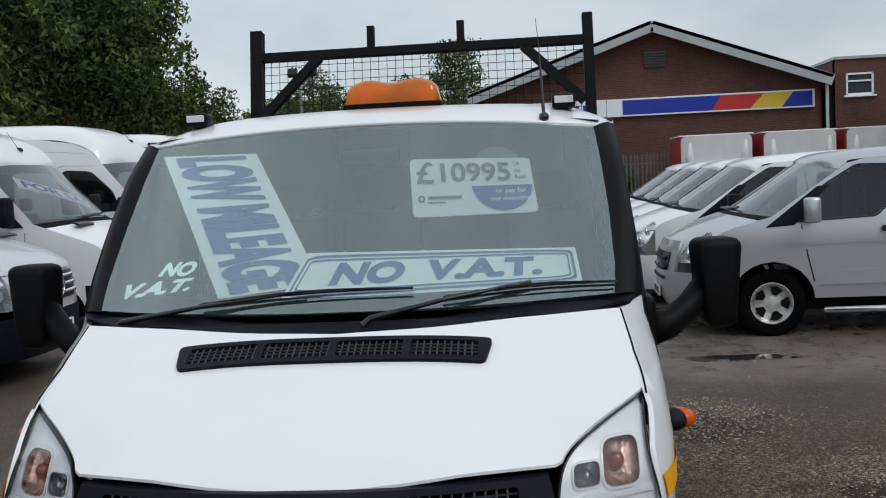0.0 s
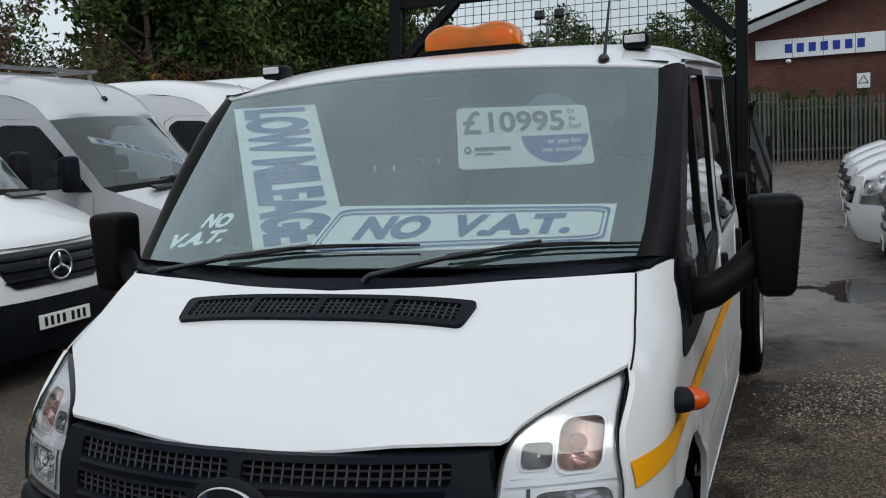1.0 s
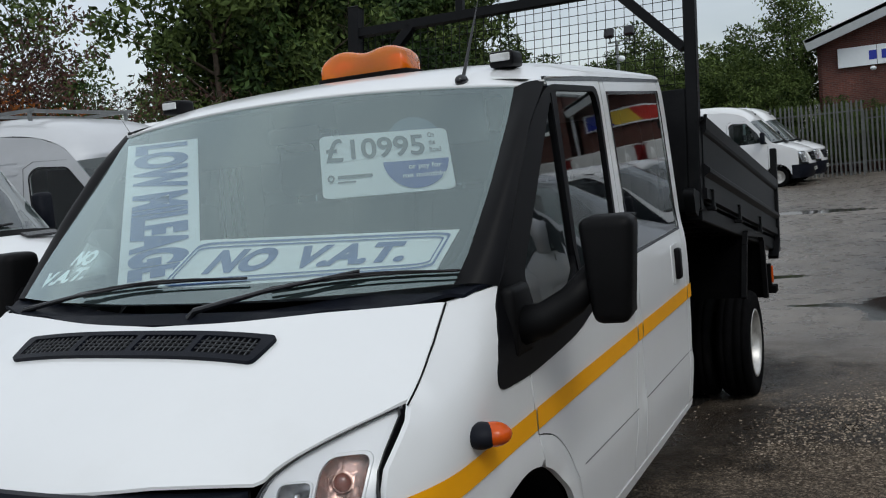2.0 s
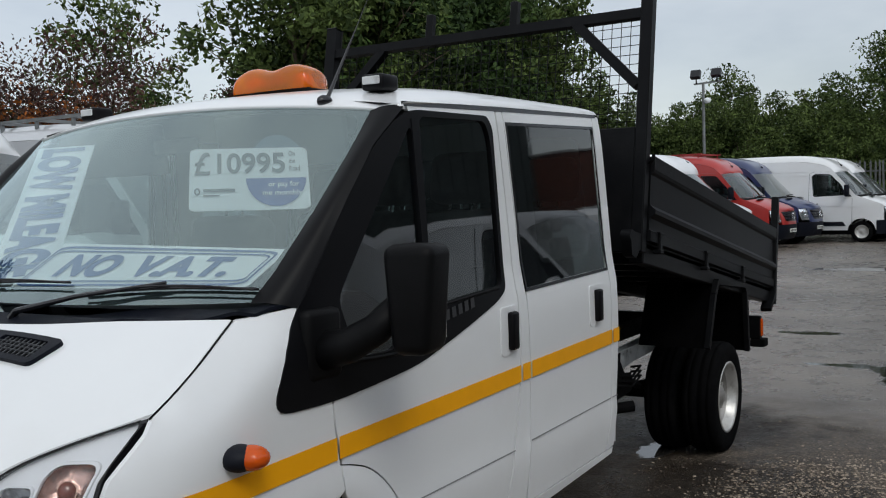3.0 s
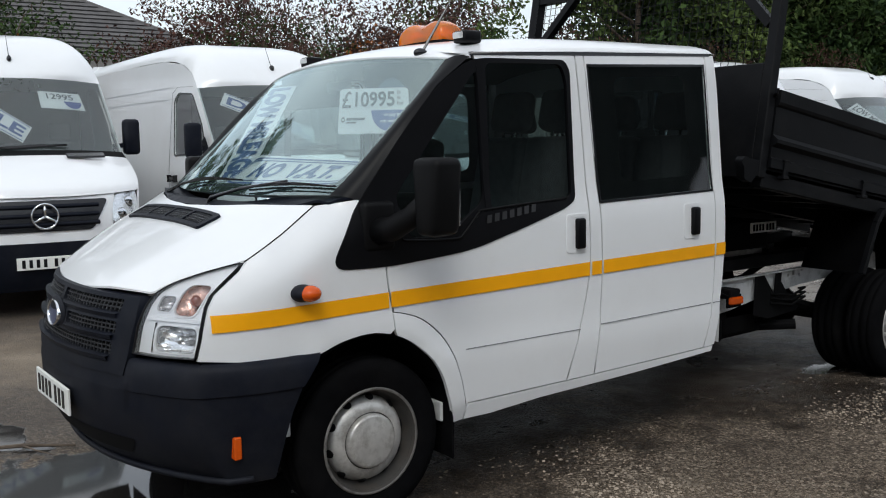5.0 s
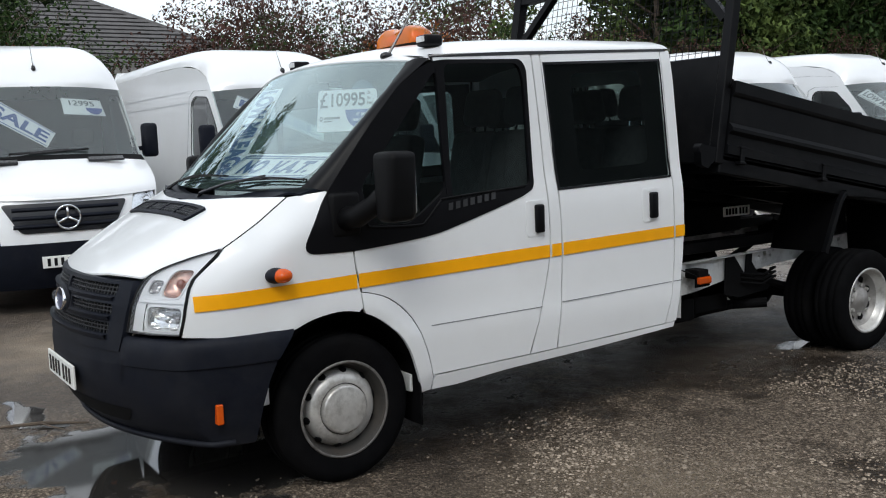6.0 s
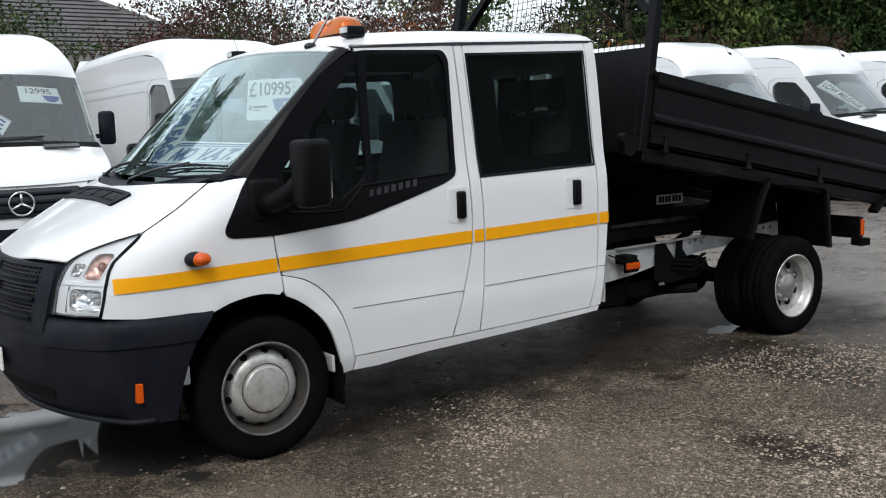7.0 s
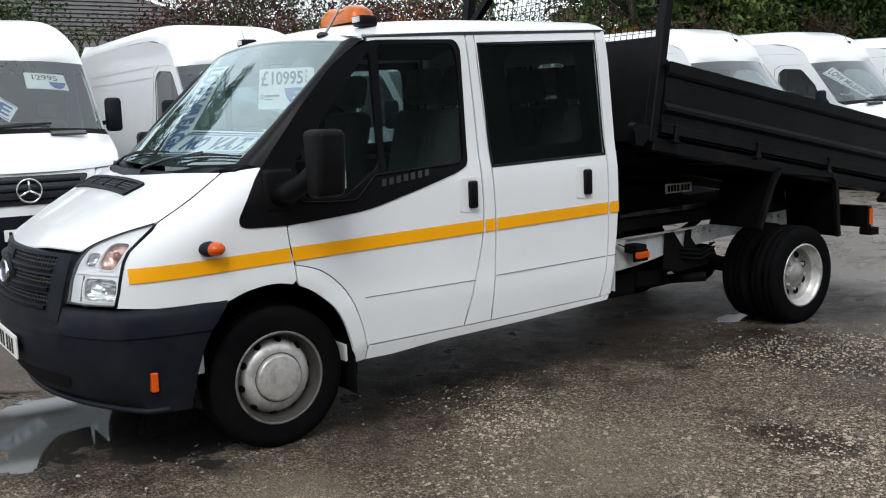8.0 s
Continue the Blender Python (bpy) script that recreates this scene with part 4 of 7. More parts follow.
for a, b, z0, z1 in CELLS:
    gmesh = bmesh.new()
    n = int((b - a) / 0.026)
    for k in range(1, n):
        x = a + (b - a) * k / n
        bar(gmesh, (x, fy(x, z0) - 0.006, z0), (x, fy(x, z1) - 0.006, z1), 0.005)
    for z in (z0 + (z1 - z0) * 0.33, z0 + (z1 - z0) * 0.67):
        for x0, x1 in zip(span(a, b, 10), span(a, b, 10)[1:]):
            bar(gmesh, (x0, fy(x0, z) - 0.006, z), (x1, fy(x1, z) - 0.006, z), 0.005)
    part("grille_mesh", gmesh, MESHMETAL, grille)
for a, b, z0, z1 in CELLS:
    def ledge(u, v, z0=z0):
        return (u, fy(u, z0) - 0.017 - (0.0, 0.016, 0.012, 0.0)[int(v)], z0 - (0.0, 0.004, 0.02, 0.028)[int(v)])
    part("grille_ledge", sheet(ledge, span(a + 0.01, b - 0.01, 24), range(4), (0, -1, 0), True), PLASTIC, grille)
part("badge_mount", ball((0, fy(0, 0.862) - 0.016, 0.862), (0.115, 0.02, 0.075)), PLASTIC, grille)
AT_BADGE = pose(0, fy(0, 0.862) - 0.030, 0.862, 82) @ Matrix.Diagonal((0.088, 0.056, 1.0, 1))
badge = part("badge", lathe(bmesh.new(), [(0.84, 0.002), (0.87, 0.010), (0.92, 0.013), (0.97, 0.010), (1.0, 0.003), (1.0, -0.012)], (0, 0, 0), 36, "z", 1, False), CHROME, grille, "oval chrome badge with a plain dark field", True)
badge.data.transform(AT_BADGE)
field = part("badge_field", lathe(bmesh.new(), [(0.0001, 0.008), (0.84, 0.0055), (0.86, 0.0)], (0, 0, 0), 28, "z"), BLUE, badge)
field.data.transform(AT_BADGE)


def plate_bars(parent, x0, x1, y, z0, z1):
    """Plain dark bars in two groups where a plate's characters stand."""
    w = (x1 - x0) / 8.2
    for k in range(7):
        x = x0 + w * (k * 1.08 + (0.55 if k > 3 else 0.0))
        part("plate_bar", boxm(x + w * 0.22, x + w * 0.74, y - 0.003, y + 0.001, z0, z1), BLACK, parent)


tp = part("number_plate", boxm(-0.26, 0.26, -1.016, -1.004, 0.475, 0.586, 0.003), PLATE, truck, "white number plate")
plate_bars(tp, -0.23, 0.23, -1.0165, 0.494, 0.567)

# headlamps
LAMP = curve([(0.620, 0.775), (0.625, 0.88), (0.637, 0.972), (0.676, 1.027), (0.768, 1.075), (0.866, 1.113)], 4) + curve([(0.873, 1.10), (0.870, 1.0), (0.893, 0.88), (0.887, 0.776)], 3) + [(0.75, 0.772)]
for s in (1, -1):
    lamp = part("headlamp", patch(LAMP, [], lambda x, z: (s * x, fy(x, z) + 0.08, z), (0, -1, 0), 0.05), LAMPBOWL, truck, "clear headlamp with a silver reflector")
    rim_hole = [(0.765 + (x - 0.765) * 0.975, 0.945 + (z - 0.945) * 0.98) for x, z in LAMP]
    part("lamp_rim", patch(LAMP, [rim_hole], lambda x, z: (s * x, fy(x, z) - 0.002, z), (0, -1, 0), 0.04, 0.05), BLACK, lamp)
    gasket = [(s * x, fy(x, z) - 0.004, z) for x, z in LAMP]
    part("lamp_gasket", tube(bmesh.new(), gasket + gasket[:1], 0.0022, 6, False), BLACK, lamp, "", True)
    units = (("indicator_bowl", 0.795, 0.978, 0.048, 0.054), ("side_lamp_bowl", 0.703, 0.962, 0.034, 0.028), ("main_bowl", 0.785, 0.838, 0.084, 0.048))
    holes = [rounded([(a - w, z - h), (a + w, z - h), (a + w, z + h), (a - w, z + h)], min(w, h) * 0.62, 5) for _, a, z, w, h in units]
    part("lamp_bezel", patch(rim_hole, holes, lambda x, z: (s * x, fy(x, z) + 0.018, z), (0, -1, 0), 0.035, 0.02), BEZEL, lamp, "satin silver lamp bezel")
    for nm, a, z, w, h in units:
        y = fy(a, z)
        def bowl(u, v, a=a, z=z, w=w, h=h):
            k = math.cos(v * math.pi / 2)
            c, d = math.cos(u), math.sin(u)
            e = 4
            q = (abs(c) ** e + abs(d) ** e) ** (-1 / e)
            x, zz = a + w * k * c * q, z + h * k * d * q
            return (s * x, fy(x, zz) + 0.02 + 0.05 * math.sin(v * math.pi / 2), zz)
        part(nm, sheet(bowl, span(0, math.tau, 24), span(0, 1, 7), (0, -1, 0)), {"indicator_bowl": AMBERBOWL, "side_lamp_bowl": DIMBOWL}.get(nm, LAMPBOWL), lamp, "amber-tinted reflector" if nm == "indicator_bowl" else "")
        part("bulb", ball((s * (a - (0.012 if nm == "indicator_bowl" else 0)), y + 0.04, z - 0.004), ((0.5 if nm == "indicator_bowl" else 0.36) * min(w, h), 0.022, (0.5 if nm == "indicator_bowl" else 0.36) * min(w, h))), BULB if nm == "indicator_bowl" else CHROME, lamp, "amber bulb" if nm == "indicator_bowl" else "")
        part("bowl_ring", patch([(a + (p - a) * 1.1, z + (q - z) * 1.1) for p, q in holes[[u[0] for u in units].index(nm)]], [holes[[u[0] for u in units].index(nm)]], lambda x, zz: (s * x, fy(x, zz) + 0.012, zz), (0, -1, 0), 0.04, 0.01), BEZEL, lamp)
    for k, z in enumerate((0.805, 0.826, 0.848, 0.866)):
        part("reflector_facet", sheet(lambda u, v: (s * (0.785 + 0.078 * u), fy(0.785 + 0.078 * u, z) + 0.055 - 0.014 * v, z - 0.006 + 0.017 * v), span(-1, 1, 6), (0, 1), (0, -1, 0.3), True), LAMPBOWL, lamp)
    part("lamp_shelf", patch([(0.642, 0.902), (0.878, 0.902), (0.872, 0.916), (0.65, 0.916)], [], lambda x, z: (s * x, fy(x, z) + 0.008, z), (0, -1, 0), 0.05, 0.014), BEZEL, lamp)
    part("lamp_divider", patch([(0.686, 0.785), (0.694, 0.785), (0.694, 0.895), (0.686, 0.895)], [], lambda x, z: (s * x, fy(x, z) + 0.013, z), (0, -1, 0), 0.05), BLACK, lamp)
    g = part("lamp_lens", patch(rim_hole, [], lambda x, z: (s * x, fy(x, z) - 0.001, z), (0, -1, 0), 0.05), LENS, lamp)
    g.visible_shadow = False


# wheels
def tyre_bm(at, width, r, rim_r, s):
    h = width / 2
    prof = [(rim_r, -h * 0.86), (rim_r + 0.02, -h * 0.97), (r * 0.86, -h), (r * 0.955, -h * 0.93), (r * 0.99, -h * 0.76), (r, -h * 0.6), (r - 0.008, -h * 0.56), (r - 0.008, -h * 0.50), (r, -h * 0.46),
            (r, -0.012), (r - 0.008, -0.008), (r - 0.008, 0.008), (r, 0.012), (r, h * 0.46), (r - 0.008, h * 0.50), (r - 0.008, h * 0.56), (r, h * 0.6), (r * 0.99, h * 0.76), (r * 0.955, h * 0.93), (r * 0.86, h), (rim_r + 0.02, h * 0.97), (rim_r, h * 0.86)]
    bm = bmesh.new()
    rings = []
    for q, a in prof:
        rings.append([bm.verts.new(Vector(at) + Vector((s * a, q * math.cos(k * math.tau / 48), q * math.sin(k * math.tau / 48)))) for k in range(48)])
    for a, b in zip(rings, rings[1:]):
        for k in range(48):
            f = bm.faces.new((a[k], a[(k + 1) % 48], b[(k + 1) % 48], b[k]))
            f.smooth = True
    bmesh.ops.recalc_face_normals(bm, faces=bm.faces[:])
    for v in bm.verts:
        v.co.z = max(v.co.z, 0.002)
    return bm


def front_wheel(s):
    c = (s * 0.825, 0.0, 0.338)
    t = part("front_wheel", tyre_bm(c, 0.205, 0.342, 0.205, s), RUBBER, truck, "black tyre on a silver steel wheel")
    part("rim", lathe(bmesh.new(), [(0.206, 0.02), (0.212, 0.090), (0.222, 0.097), (0.224, 0.103), (0.218, 0.106), (0.212, 0.103)], c, 48, "x", s, False), RIMOLD, t, "worn and rusty silver rim flange", True)
    part("rim_well", lathe(bmesh.new(), [(0.213, 0.102), (0.206, 0.092), (0.200, 0.060), (0.192, 0.040), (0.182, 0.032), (0.176, 0.034)], c, 48, "x", s, False), DISH, t, "rim well in dark grime and recess shade", True)
    part("wheel_disc", lathe(bmesh.new(), [(0.180, 0.030), (0.176, 0.046), (0.168, 0.062), (0.156, 0.074), (0.140, 0.082), (0.124, 0.088), (0.118, 0.087)], c, 48, "x", s, False), STEEL, t, "domed silver steel disc", True)
    part("hub_groove", lathe(bmesh.new(), [(0.119, 0.088), (0.116, 0.083), (0.112, 0.083)], c, 48, "x", s, False), DISH, t, "", True)
    part("hub_dome", lathe(bmesh.new(), [(0.114, 0.082), (0.113, 0.097), (0.109, 0.105), (0.102, 0.110), (0.096, 0.110), (0.088, 0.113), (0.0001, 0.116)], c, 48, "x", s, False), STEEL, t, "silver centre cap", True)
    for k in range(10):
        a = (k + 0.3) * math.tau / 10
        hole = lathe(bmesh.new(), [(0.0001, 0.006), (0.016, 0.004), (0.019, -0.004)], (0, 0, 0), 12, "z")
        bmesh.ops.transform(hole, matrix=Matrix.Translation((s * (0.825 + 0.052), 0.175 * math.cos(a), 0.338 + 0.175 * math.sin(a))) @ Vector((s * 0.55, 0.835 * math.cos(a), 0.835 * math.sin(a))).to_track_quat("Z", "Y").to_matrix().to_4x4(), verts=hole.verts[:])
        part("vent_hole", hole, DARK, t)


def rear_wheel(s):
    c = (s * 0.885, 3.954, 0.338)
    t = part("rear_wheel", tyre_bm(c, 0.205, 0.345, 0.205, s), RUBBER, truck, "twin black tyres on deep-dished silver wheels")
    part("rim", lathe(bmesh.new(), [(0.206, 0.0), (0.212, 0.088), (0.222, 0.094), (0.222, 0.10), (0.212, 0.102), (0.203, 0.094), (0.197, 0.078), (0.190, 0.058), (0.180, 0.040)], c, 40, "x", s, False), STEEL, t, "worn silver rim", True)
    part("wheel_disc", lathe(bmesh.new(), [(0.181, 0.041), (0.168, 0.012), (0.150, -0.004), (0.122, 0.002), (0.104, 0.022), (0.085, 0.026), (0.078, 0.046), (0.066, 0.054), (0.045, 0.058), (0.04, 0.066), (0.0001, 0.068)], c, 40, "x", s, False), WHEELGREY, t, "dull grey wheel disc", True)
    for k in range(8):
        a = (k + 0.5) * math.tau / 8
        part("vent_hole", lathe(bmesh.new(), [(0.0001, 0.008), (0.023, 0.008), (0.026, -0.008)], (s * 0.885, 3.954 + 0.138 * math.cos(a), 0.338 + 0.138 * math.sin(a)), 12, "x", s), DARK, t)
        part("wheel_nut", lathe(bmesh.new(), [(0.0001, 0.02), (0.012, 0.02), (0.013, 0.0)], (s * (0.885 + 0.022), 3.954 + 0.1 * math.cos(a + 0.3), 0.338 + 0.1 * math.sin(a + 0.3)), 6, "x", s), STEEL, t)
    part("inner_tyre", tyre_bm((s * 0.645, 3.954, 0.338), 0.2, 0.345, 0.205, s), RUBBER, t)


for s in (1, -1):
    front_wheel(s)
    rear_wheel(s)
    ring = [(0.42 * math.cos(a), 0.36 + 0.42 * math.sin(a)) for a in span(-0.2, math.pi + 0.15, 14)]
    part("wheel_liner", sheet(lambda u, v: (s * v, ring[int(u)][0], ring[int(u)][1]), range(15), (0.45, 0.93)), DARK, truck)
    part("liner_back", patch(ring, [], lambda y, z: (s * 0.5, y, z), (s, 0, 0), 0.2), DARK, truck)
    part("mud_flap", boxm(s * 0.70, s * 0.955, 0.385, 0.395, 0.19, 0.52, 0.003), RUBBER, truck)
    part("white_bracket", boxm(s * 0.76, s * 0.90, 0.365, 0.380, 0.345, 0.43, 0.004), CHASSIS, truck)
    part("white_bracket", boxm(s * 0.86, s * 0.90, -0.425, -0.35, 0.42, 0.505, 0.004), CHASSIS, truck)

# chassis
for s in (1, -1):
    holes = [rounded([(y - r, z - r), (y + r, z - r), (y + r, z + r), (y - r, z + r)], r * 0.9) for y, z, r in ((3.49, 0.672, 0.02), (3.58, 0.684, 0.012), (3.55, 0.65, 0.012), (3.43, 0.655, 0.011), (4.25, 0.69, 0.014), (4.33, 0.69, 0.016))]
    rail = patch([(2.05, 0.45), (2.63, 0.473), (2.83, 0.491), (3.067, 0.529), (3.574, 0.586), (3.885, 0.60), (4.72, 0.615), (4.72, 0.74), (3.76, 0.695), (3.335, 0.682), (3.0, 0.677), (2.05, 0.67)], holes, lambda y, z: (s * 0.5, y, z), (s, 0, 0), 0.2, 0.06)
    part("chassis_rail", rail, CHASSIS, truck, "pale painted chassis rail with bolt holes")
    part("rail_flange", bar(bmesh.new(), (s * 0.515, 2.7, 0.684), (s * 0.515, 3.78, 0.70), 0.04, 0.008), CHASSIS, truck)
    hanger = patch([(3.062, 0.69), (3.152, 0.69), (3.255, 0.563), (3.272, 0.69), (3.341, 0.69), (3.335, 0.627), (3.40, 0.548), (3.50, 0.535), (3.55, 0.47), (3.50, 0.42), (3.20, 0.40), (3.05, 0.44)], [], lambda y, z: (s * 0.505, y, z), (s, 0, 0), 0.3, 0.0, 0.012)
    part("spring_hanger", hanger, DARK, truck, "black angular spring hanger plate")
    part("marker_bracket", boxm(s * 0.45, s * 0.61, 2.70, 2.80, 0.585, 0.645, 0.006), DARK, truck)
    part("bracket_strap", bar(bmesh.new(), (s * 0.52, 2.62, 0.655), (s * 0.60, 2.72, 0.60), 0.03, 0.006), DARK, truck)
    part("marker_lamp", boxm(s * 0.60, s * 0.628, 2.69, 2.81, 0.555, 0.60, 0.008), ORANGE, truck, "orange side marker lamp")
    part("lamp_back", boxm(s * 0.592, s * 0.606, 2.68, 2.815, 0.535, 0.612, 0.004), RUBBER, truck)
ax = tube(bmesh.new(), [(-0.78, 3.954, 0.338), (-0.2, 3.954, 0.338), (-0.12, 3.954, 0.338), (0.12, 3.954, 0.338), (0.2, 3.954, 0.338), (0.78, 3.954, 0.338)], [0.05, 0.05, 0.14, 0.14, 0.05, 0.05], 14)
part("rear_axle", ax, DARK, truck, "", True)
part("prop_shaft", tube(bmesh.new(), [(0, 1.0, 0.42), (0, 3.85, 0.36)], 0.045, 10), DARK, truck)
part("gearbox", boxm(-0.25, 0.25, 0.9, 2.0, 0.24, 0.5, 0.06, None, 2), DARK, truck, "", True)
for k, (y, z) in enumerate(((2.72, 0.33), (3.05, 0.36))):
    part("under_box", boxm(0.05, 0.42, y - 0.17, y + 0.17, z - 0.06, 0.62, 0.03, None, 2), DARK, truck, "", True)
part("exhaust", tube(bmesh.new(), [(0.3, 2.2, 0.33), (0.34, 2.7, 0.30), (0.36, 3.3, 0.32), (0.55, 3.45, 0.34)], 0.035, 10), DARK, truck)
# added dark block that stands for the shade under the cab
part("under_shade_block", boxm(-0.66, 0.66, -0.70, 1.75, 0.31, 0.44), DARK, truck)
for s in (1, -1):
    part("rear_spring", tube(bmesh.new(), [(s * 0.50, 3.35, 0.52), (s * 0.50, 3.7, 0.42), (s * 0.50, 3.954, 0.40), (s * 0.50, 4.3, 0.45), (s * 0.50, 4.6, 0.56)], 0.03, 6), DARK, truck)
for s in (1, -1):
    part("sub_frame", boxm(s * 0.36, s * 0.46, 2.22, 4.72, 0.725, 0.80, 0.004), TIPPER, truck, "black tipper sub-frame rail")
# added black block, fills in the shade under the tipping body
part("shade_block", boxm(-0.55, 0.25, 2.78, 3.56, 0.81, 1.0, 0.01), TIPPER, truck, "added black block for the shade under the tipping body")
part("tail_plate", boxm(0.252, 0.258, 3.36, 3.64, 0.915, 0.985, 0.002), PLATE, truck, "white number plate")
for k in range(7):
    y = 3.385 + 0.0325 * k + (0.012 if k > 3 else 0.0)
    part("plate_bar", boxm(0.2585, 0.2605, y, y + 0.021, 0.928, 0.972), BLACK, truck)
# added dark mass where only shade shows behind the rails
part("shade_mass", boxm(-0.34, 0.40, 2.30, 2.78, 0.66, 1.08, 0.03, None, 2), TIPPER, truck, "added black mass for the shade behind the rails")
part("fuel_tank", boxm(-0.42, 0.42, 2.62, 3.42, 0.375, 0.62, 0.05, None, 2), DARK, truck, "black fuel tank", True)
# added black sheets and filler box, they close the dark gap below the body
part("shade_sheet", boxm(-0.66, -0.65, 2.25, 3.45, 0.62, 1.16), TIPPER, truck, "added black sheet for the shade on the far side")
part("shade_filler", boxm(-0.80, -0.48, 2.3, 2.9, 0.42, 0.75, 0.02), DARK, truck)
part("cab_rear_sheet", boxm(-0.90, 0.90, 2.185, 2.20, 0.55, 1.25), TIPPER, truck)
pipe = bmesh.new()
for k, z in enumerate((0.50, 0.53, 0.56)):
    tube(pipe, [(0.52, 3.22, z), (0.58, 3.36, z - 0.02), (0.58, 3.50, z + 0.02), (0.5, 3.55, z)], 0.008, 6)
part("brake_pipe", pipe, DARK, truck)
light_bar = part("rear_light_bar", boxm(-1.0, 1.0, 4.70, 4.75, 0.60, 0.76, 0.006), TIPPER, truck, "black rear lamp board")
for s in (1, -1):
    part("bar_arm", bar(bmesh.new(), (s * 0.44, 4.5, 0.64), (s * 0.44, 4.72, 0.64), 0.06), TIPPER, light_bar)
    part("end_marker", boxm(s * 0.985, s * 1.01, 4.715, 4.752, 0.62, 0.74, 0.004), ORANGE, light_bar, "orange end marker lamp")
    part("rear_lamp", boxm(s * 0.62, s * 0.92, 4.75, 4.78, 0.63, 0.73, 0.006), REDLENS, light_bar)
    part("bump_stop", boxm(s * 0.93, s * 1.03, 4.70, 4.80, 0.545, 0.60, 0.006), RUBBER, light_bar)

# tipping body: local y runs back along its floor, z up from it, tipped up at the front
TIP = pose(-0.03, 4.72, 0.985, -10.1) @ Matrix.Translation((0, -2.30, 0)) @ Matrix.Diagonal((1.03, 1, 1, 1))


def tip(name, bm, label="", parent=None, mat=None, smooth=False):
    bmesh.ops.transform(bm, matrix=TIP, verts=bm.verts[:])
    return part(name, bm, mat or TIPPER, parent or truck, label, smooth)


LONG = 2.64
body = tip("tipping_body", boxm(-1.0, 1.0, 0.0, LONG, -0.035, 0.0, 0.004), "black steel tipping body, raised at the front")
for s in (1, -1):
    side = bmesh.new()
    prof = [(1.0, 0.0), (1.022, 0.005), (1.022, 0.055), (1.012, 0.062), (1.012, 0.118), (1.040, 0.138), (1.040, 0.158), (1.010, 0.185), (1.010, 0.335), (1.022, 0.345), (1.028, 0.36), (1.028, 0.425), (0.985, 0.425), (0.985, 0.0)]
    g = [[side.verts.new((s * x, y, z)) for x, z in prof] for y in (0.03, LONG - 0.03)]
    for k in range(len(prof)):
        j = (k + 1) % len(prof)
        side.faces.new((g[0][k], g[1][k], g[1][j], g[0][j]))
    side.faces.new(g[0])
    side.faces.new(g[1][::-1])
    bmesh.ops.recalc_face_normals(side, faces=side.faces[:])
    drop = tip("drop_side", side, "black ribbed drop side", body)
    for y in (0.16, 0.95, 1.74):
        h = box(bmesh.new(), s * 1.018, s * 1.034, y - 0.018, y + 0.018, -0.03, 0.06, 0.005)
        box(h, s * 0.99, s * 1.036, y - 0.03, y + 0.03, 0.048, 0.062, 0.004)
        box(h, s * 0.99, s * 1.040, y - 0.026, y + 0.026, -0.045, -0.025, 0.004)
        tip("hinge", h, "", drop)
    tip("side_rail", boxm(s * 0.93, s * 1.0, 0.0, LONG, -0.11, -0.005, 0.006), "", body)
    tip("rear_post", boxm(s * 0.985, s * 1.03, LONG - 0.035, LONG + 0.02, -0.12, 0.66, 0.006), "", body)
    tip("tail_lug", bar(bmesh.new(), (s * 1.0, LONG - 0.02, -0.03), (s * 1.0, LONG - 0.16, -0.17), 0.03, 0.07, (1, 0, 0)), "", body)
    tip("bearer", boxm(s * 0.36, s * 0.44, 0.05, LONG, -0.16, -0.035, 0.004), "", body)
    post = boxm(s * 0.945, s * 1.005, -0.04, 0.025, -0.06, 1.31, 0.006)
    tip("headboard_post", post, "", body)
    gusset = patch([(-0.19, 0.0), (-0.165, 0.035), (-0.13, 0.03), (0.02, 0.03), (0.02, -0.03), (-0.05, -0.05), (-0.09, -0.095), (-0.15, -0.085), (-0.165, -0.02)], [], lambda y, z: (s * 1.0, y, z), (s, 0, 0), 0.2, 0.05)
    tip("front_bracket", gusset, "", body)
    tip("headboard_brace", bar(bmesh.new(), (s * 0.94, -0.01, 0.78), (s * 0.60, -0.01, 1.135), 0.05), "", body)
    tip("loading_hook", tube(bmesh.new(), [(s * 1.01, 0.0, 0.385), (s * 1.03, -0.012, 0.40), (s * 1.035, -0.012, 0.425)], 0.009, 6), "", body)
for y in span(0.15, 2.5, 7):
    tip("cross_bearer", boxm(-0.98, 0.98, y - 0.025, y + 0.025, -0.10, -0.036), "", body)
tip("tailboard", boxm(-0.965, 0.965, LONG - 0.025, LONG + 0.015, 0.01, 0.425, 0.006), "black drop tailboard", body)
tip("headboard", boxm(-0.945, 0.945, -0.035, -0.015, -0.06, 0.565, 0.004), "black sheet-steel headboard", body)
tip("headboard_rail", bar(bmesh.new(), (-1.0, -0.01, 1.15), (1.0, -0.01, 1.15), 0.05, 0.05), "", body)
tip("headboard_rail", bar(bmesh.new(), (-0.945, -0.012, 0.558), (0.945, -0.012, 0.558), 0.022, 0.02), "", body)
for x in (-0.29, 0.24):
    tip("ladder_stop", boxm(x - 0.022, x + 0.022, -0.03, 0.01, 1.16, 1.31, 0.003), "", body)
wire = bmesh.new()
for x in span(-0.94, 0.94, 38)[1:-1]:
    bar(wire, (x, -0.01, 0.56), (x, -0.01, 1.14), 0.003)
for z in span(0.60, 1.14, 11):
    bar(wire, (-0.94, -0.006, z), (0.94, -0.006, z), 0.003)
tip("headboard_mesh", wire, "welded wire mesh", body)
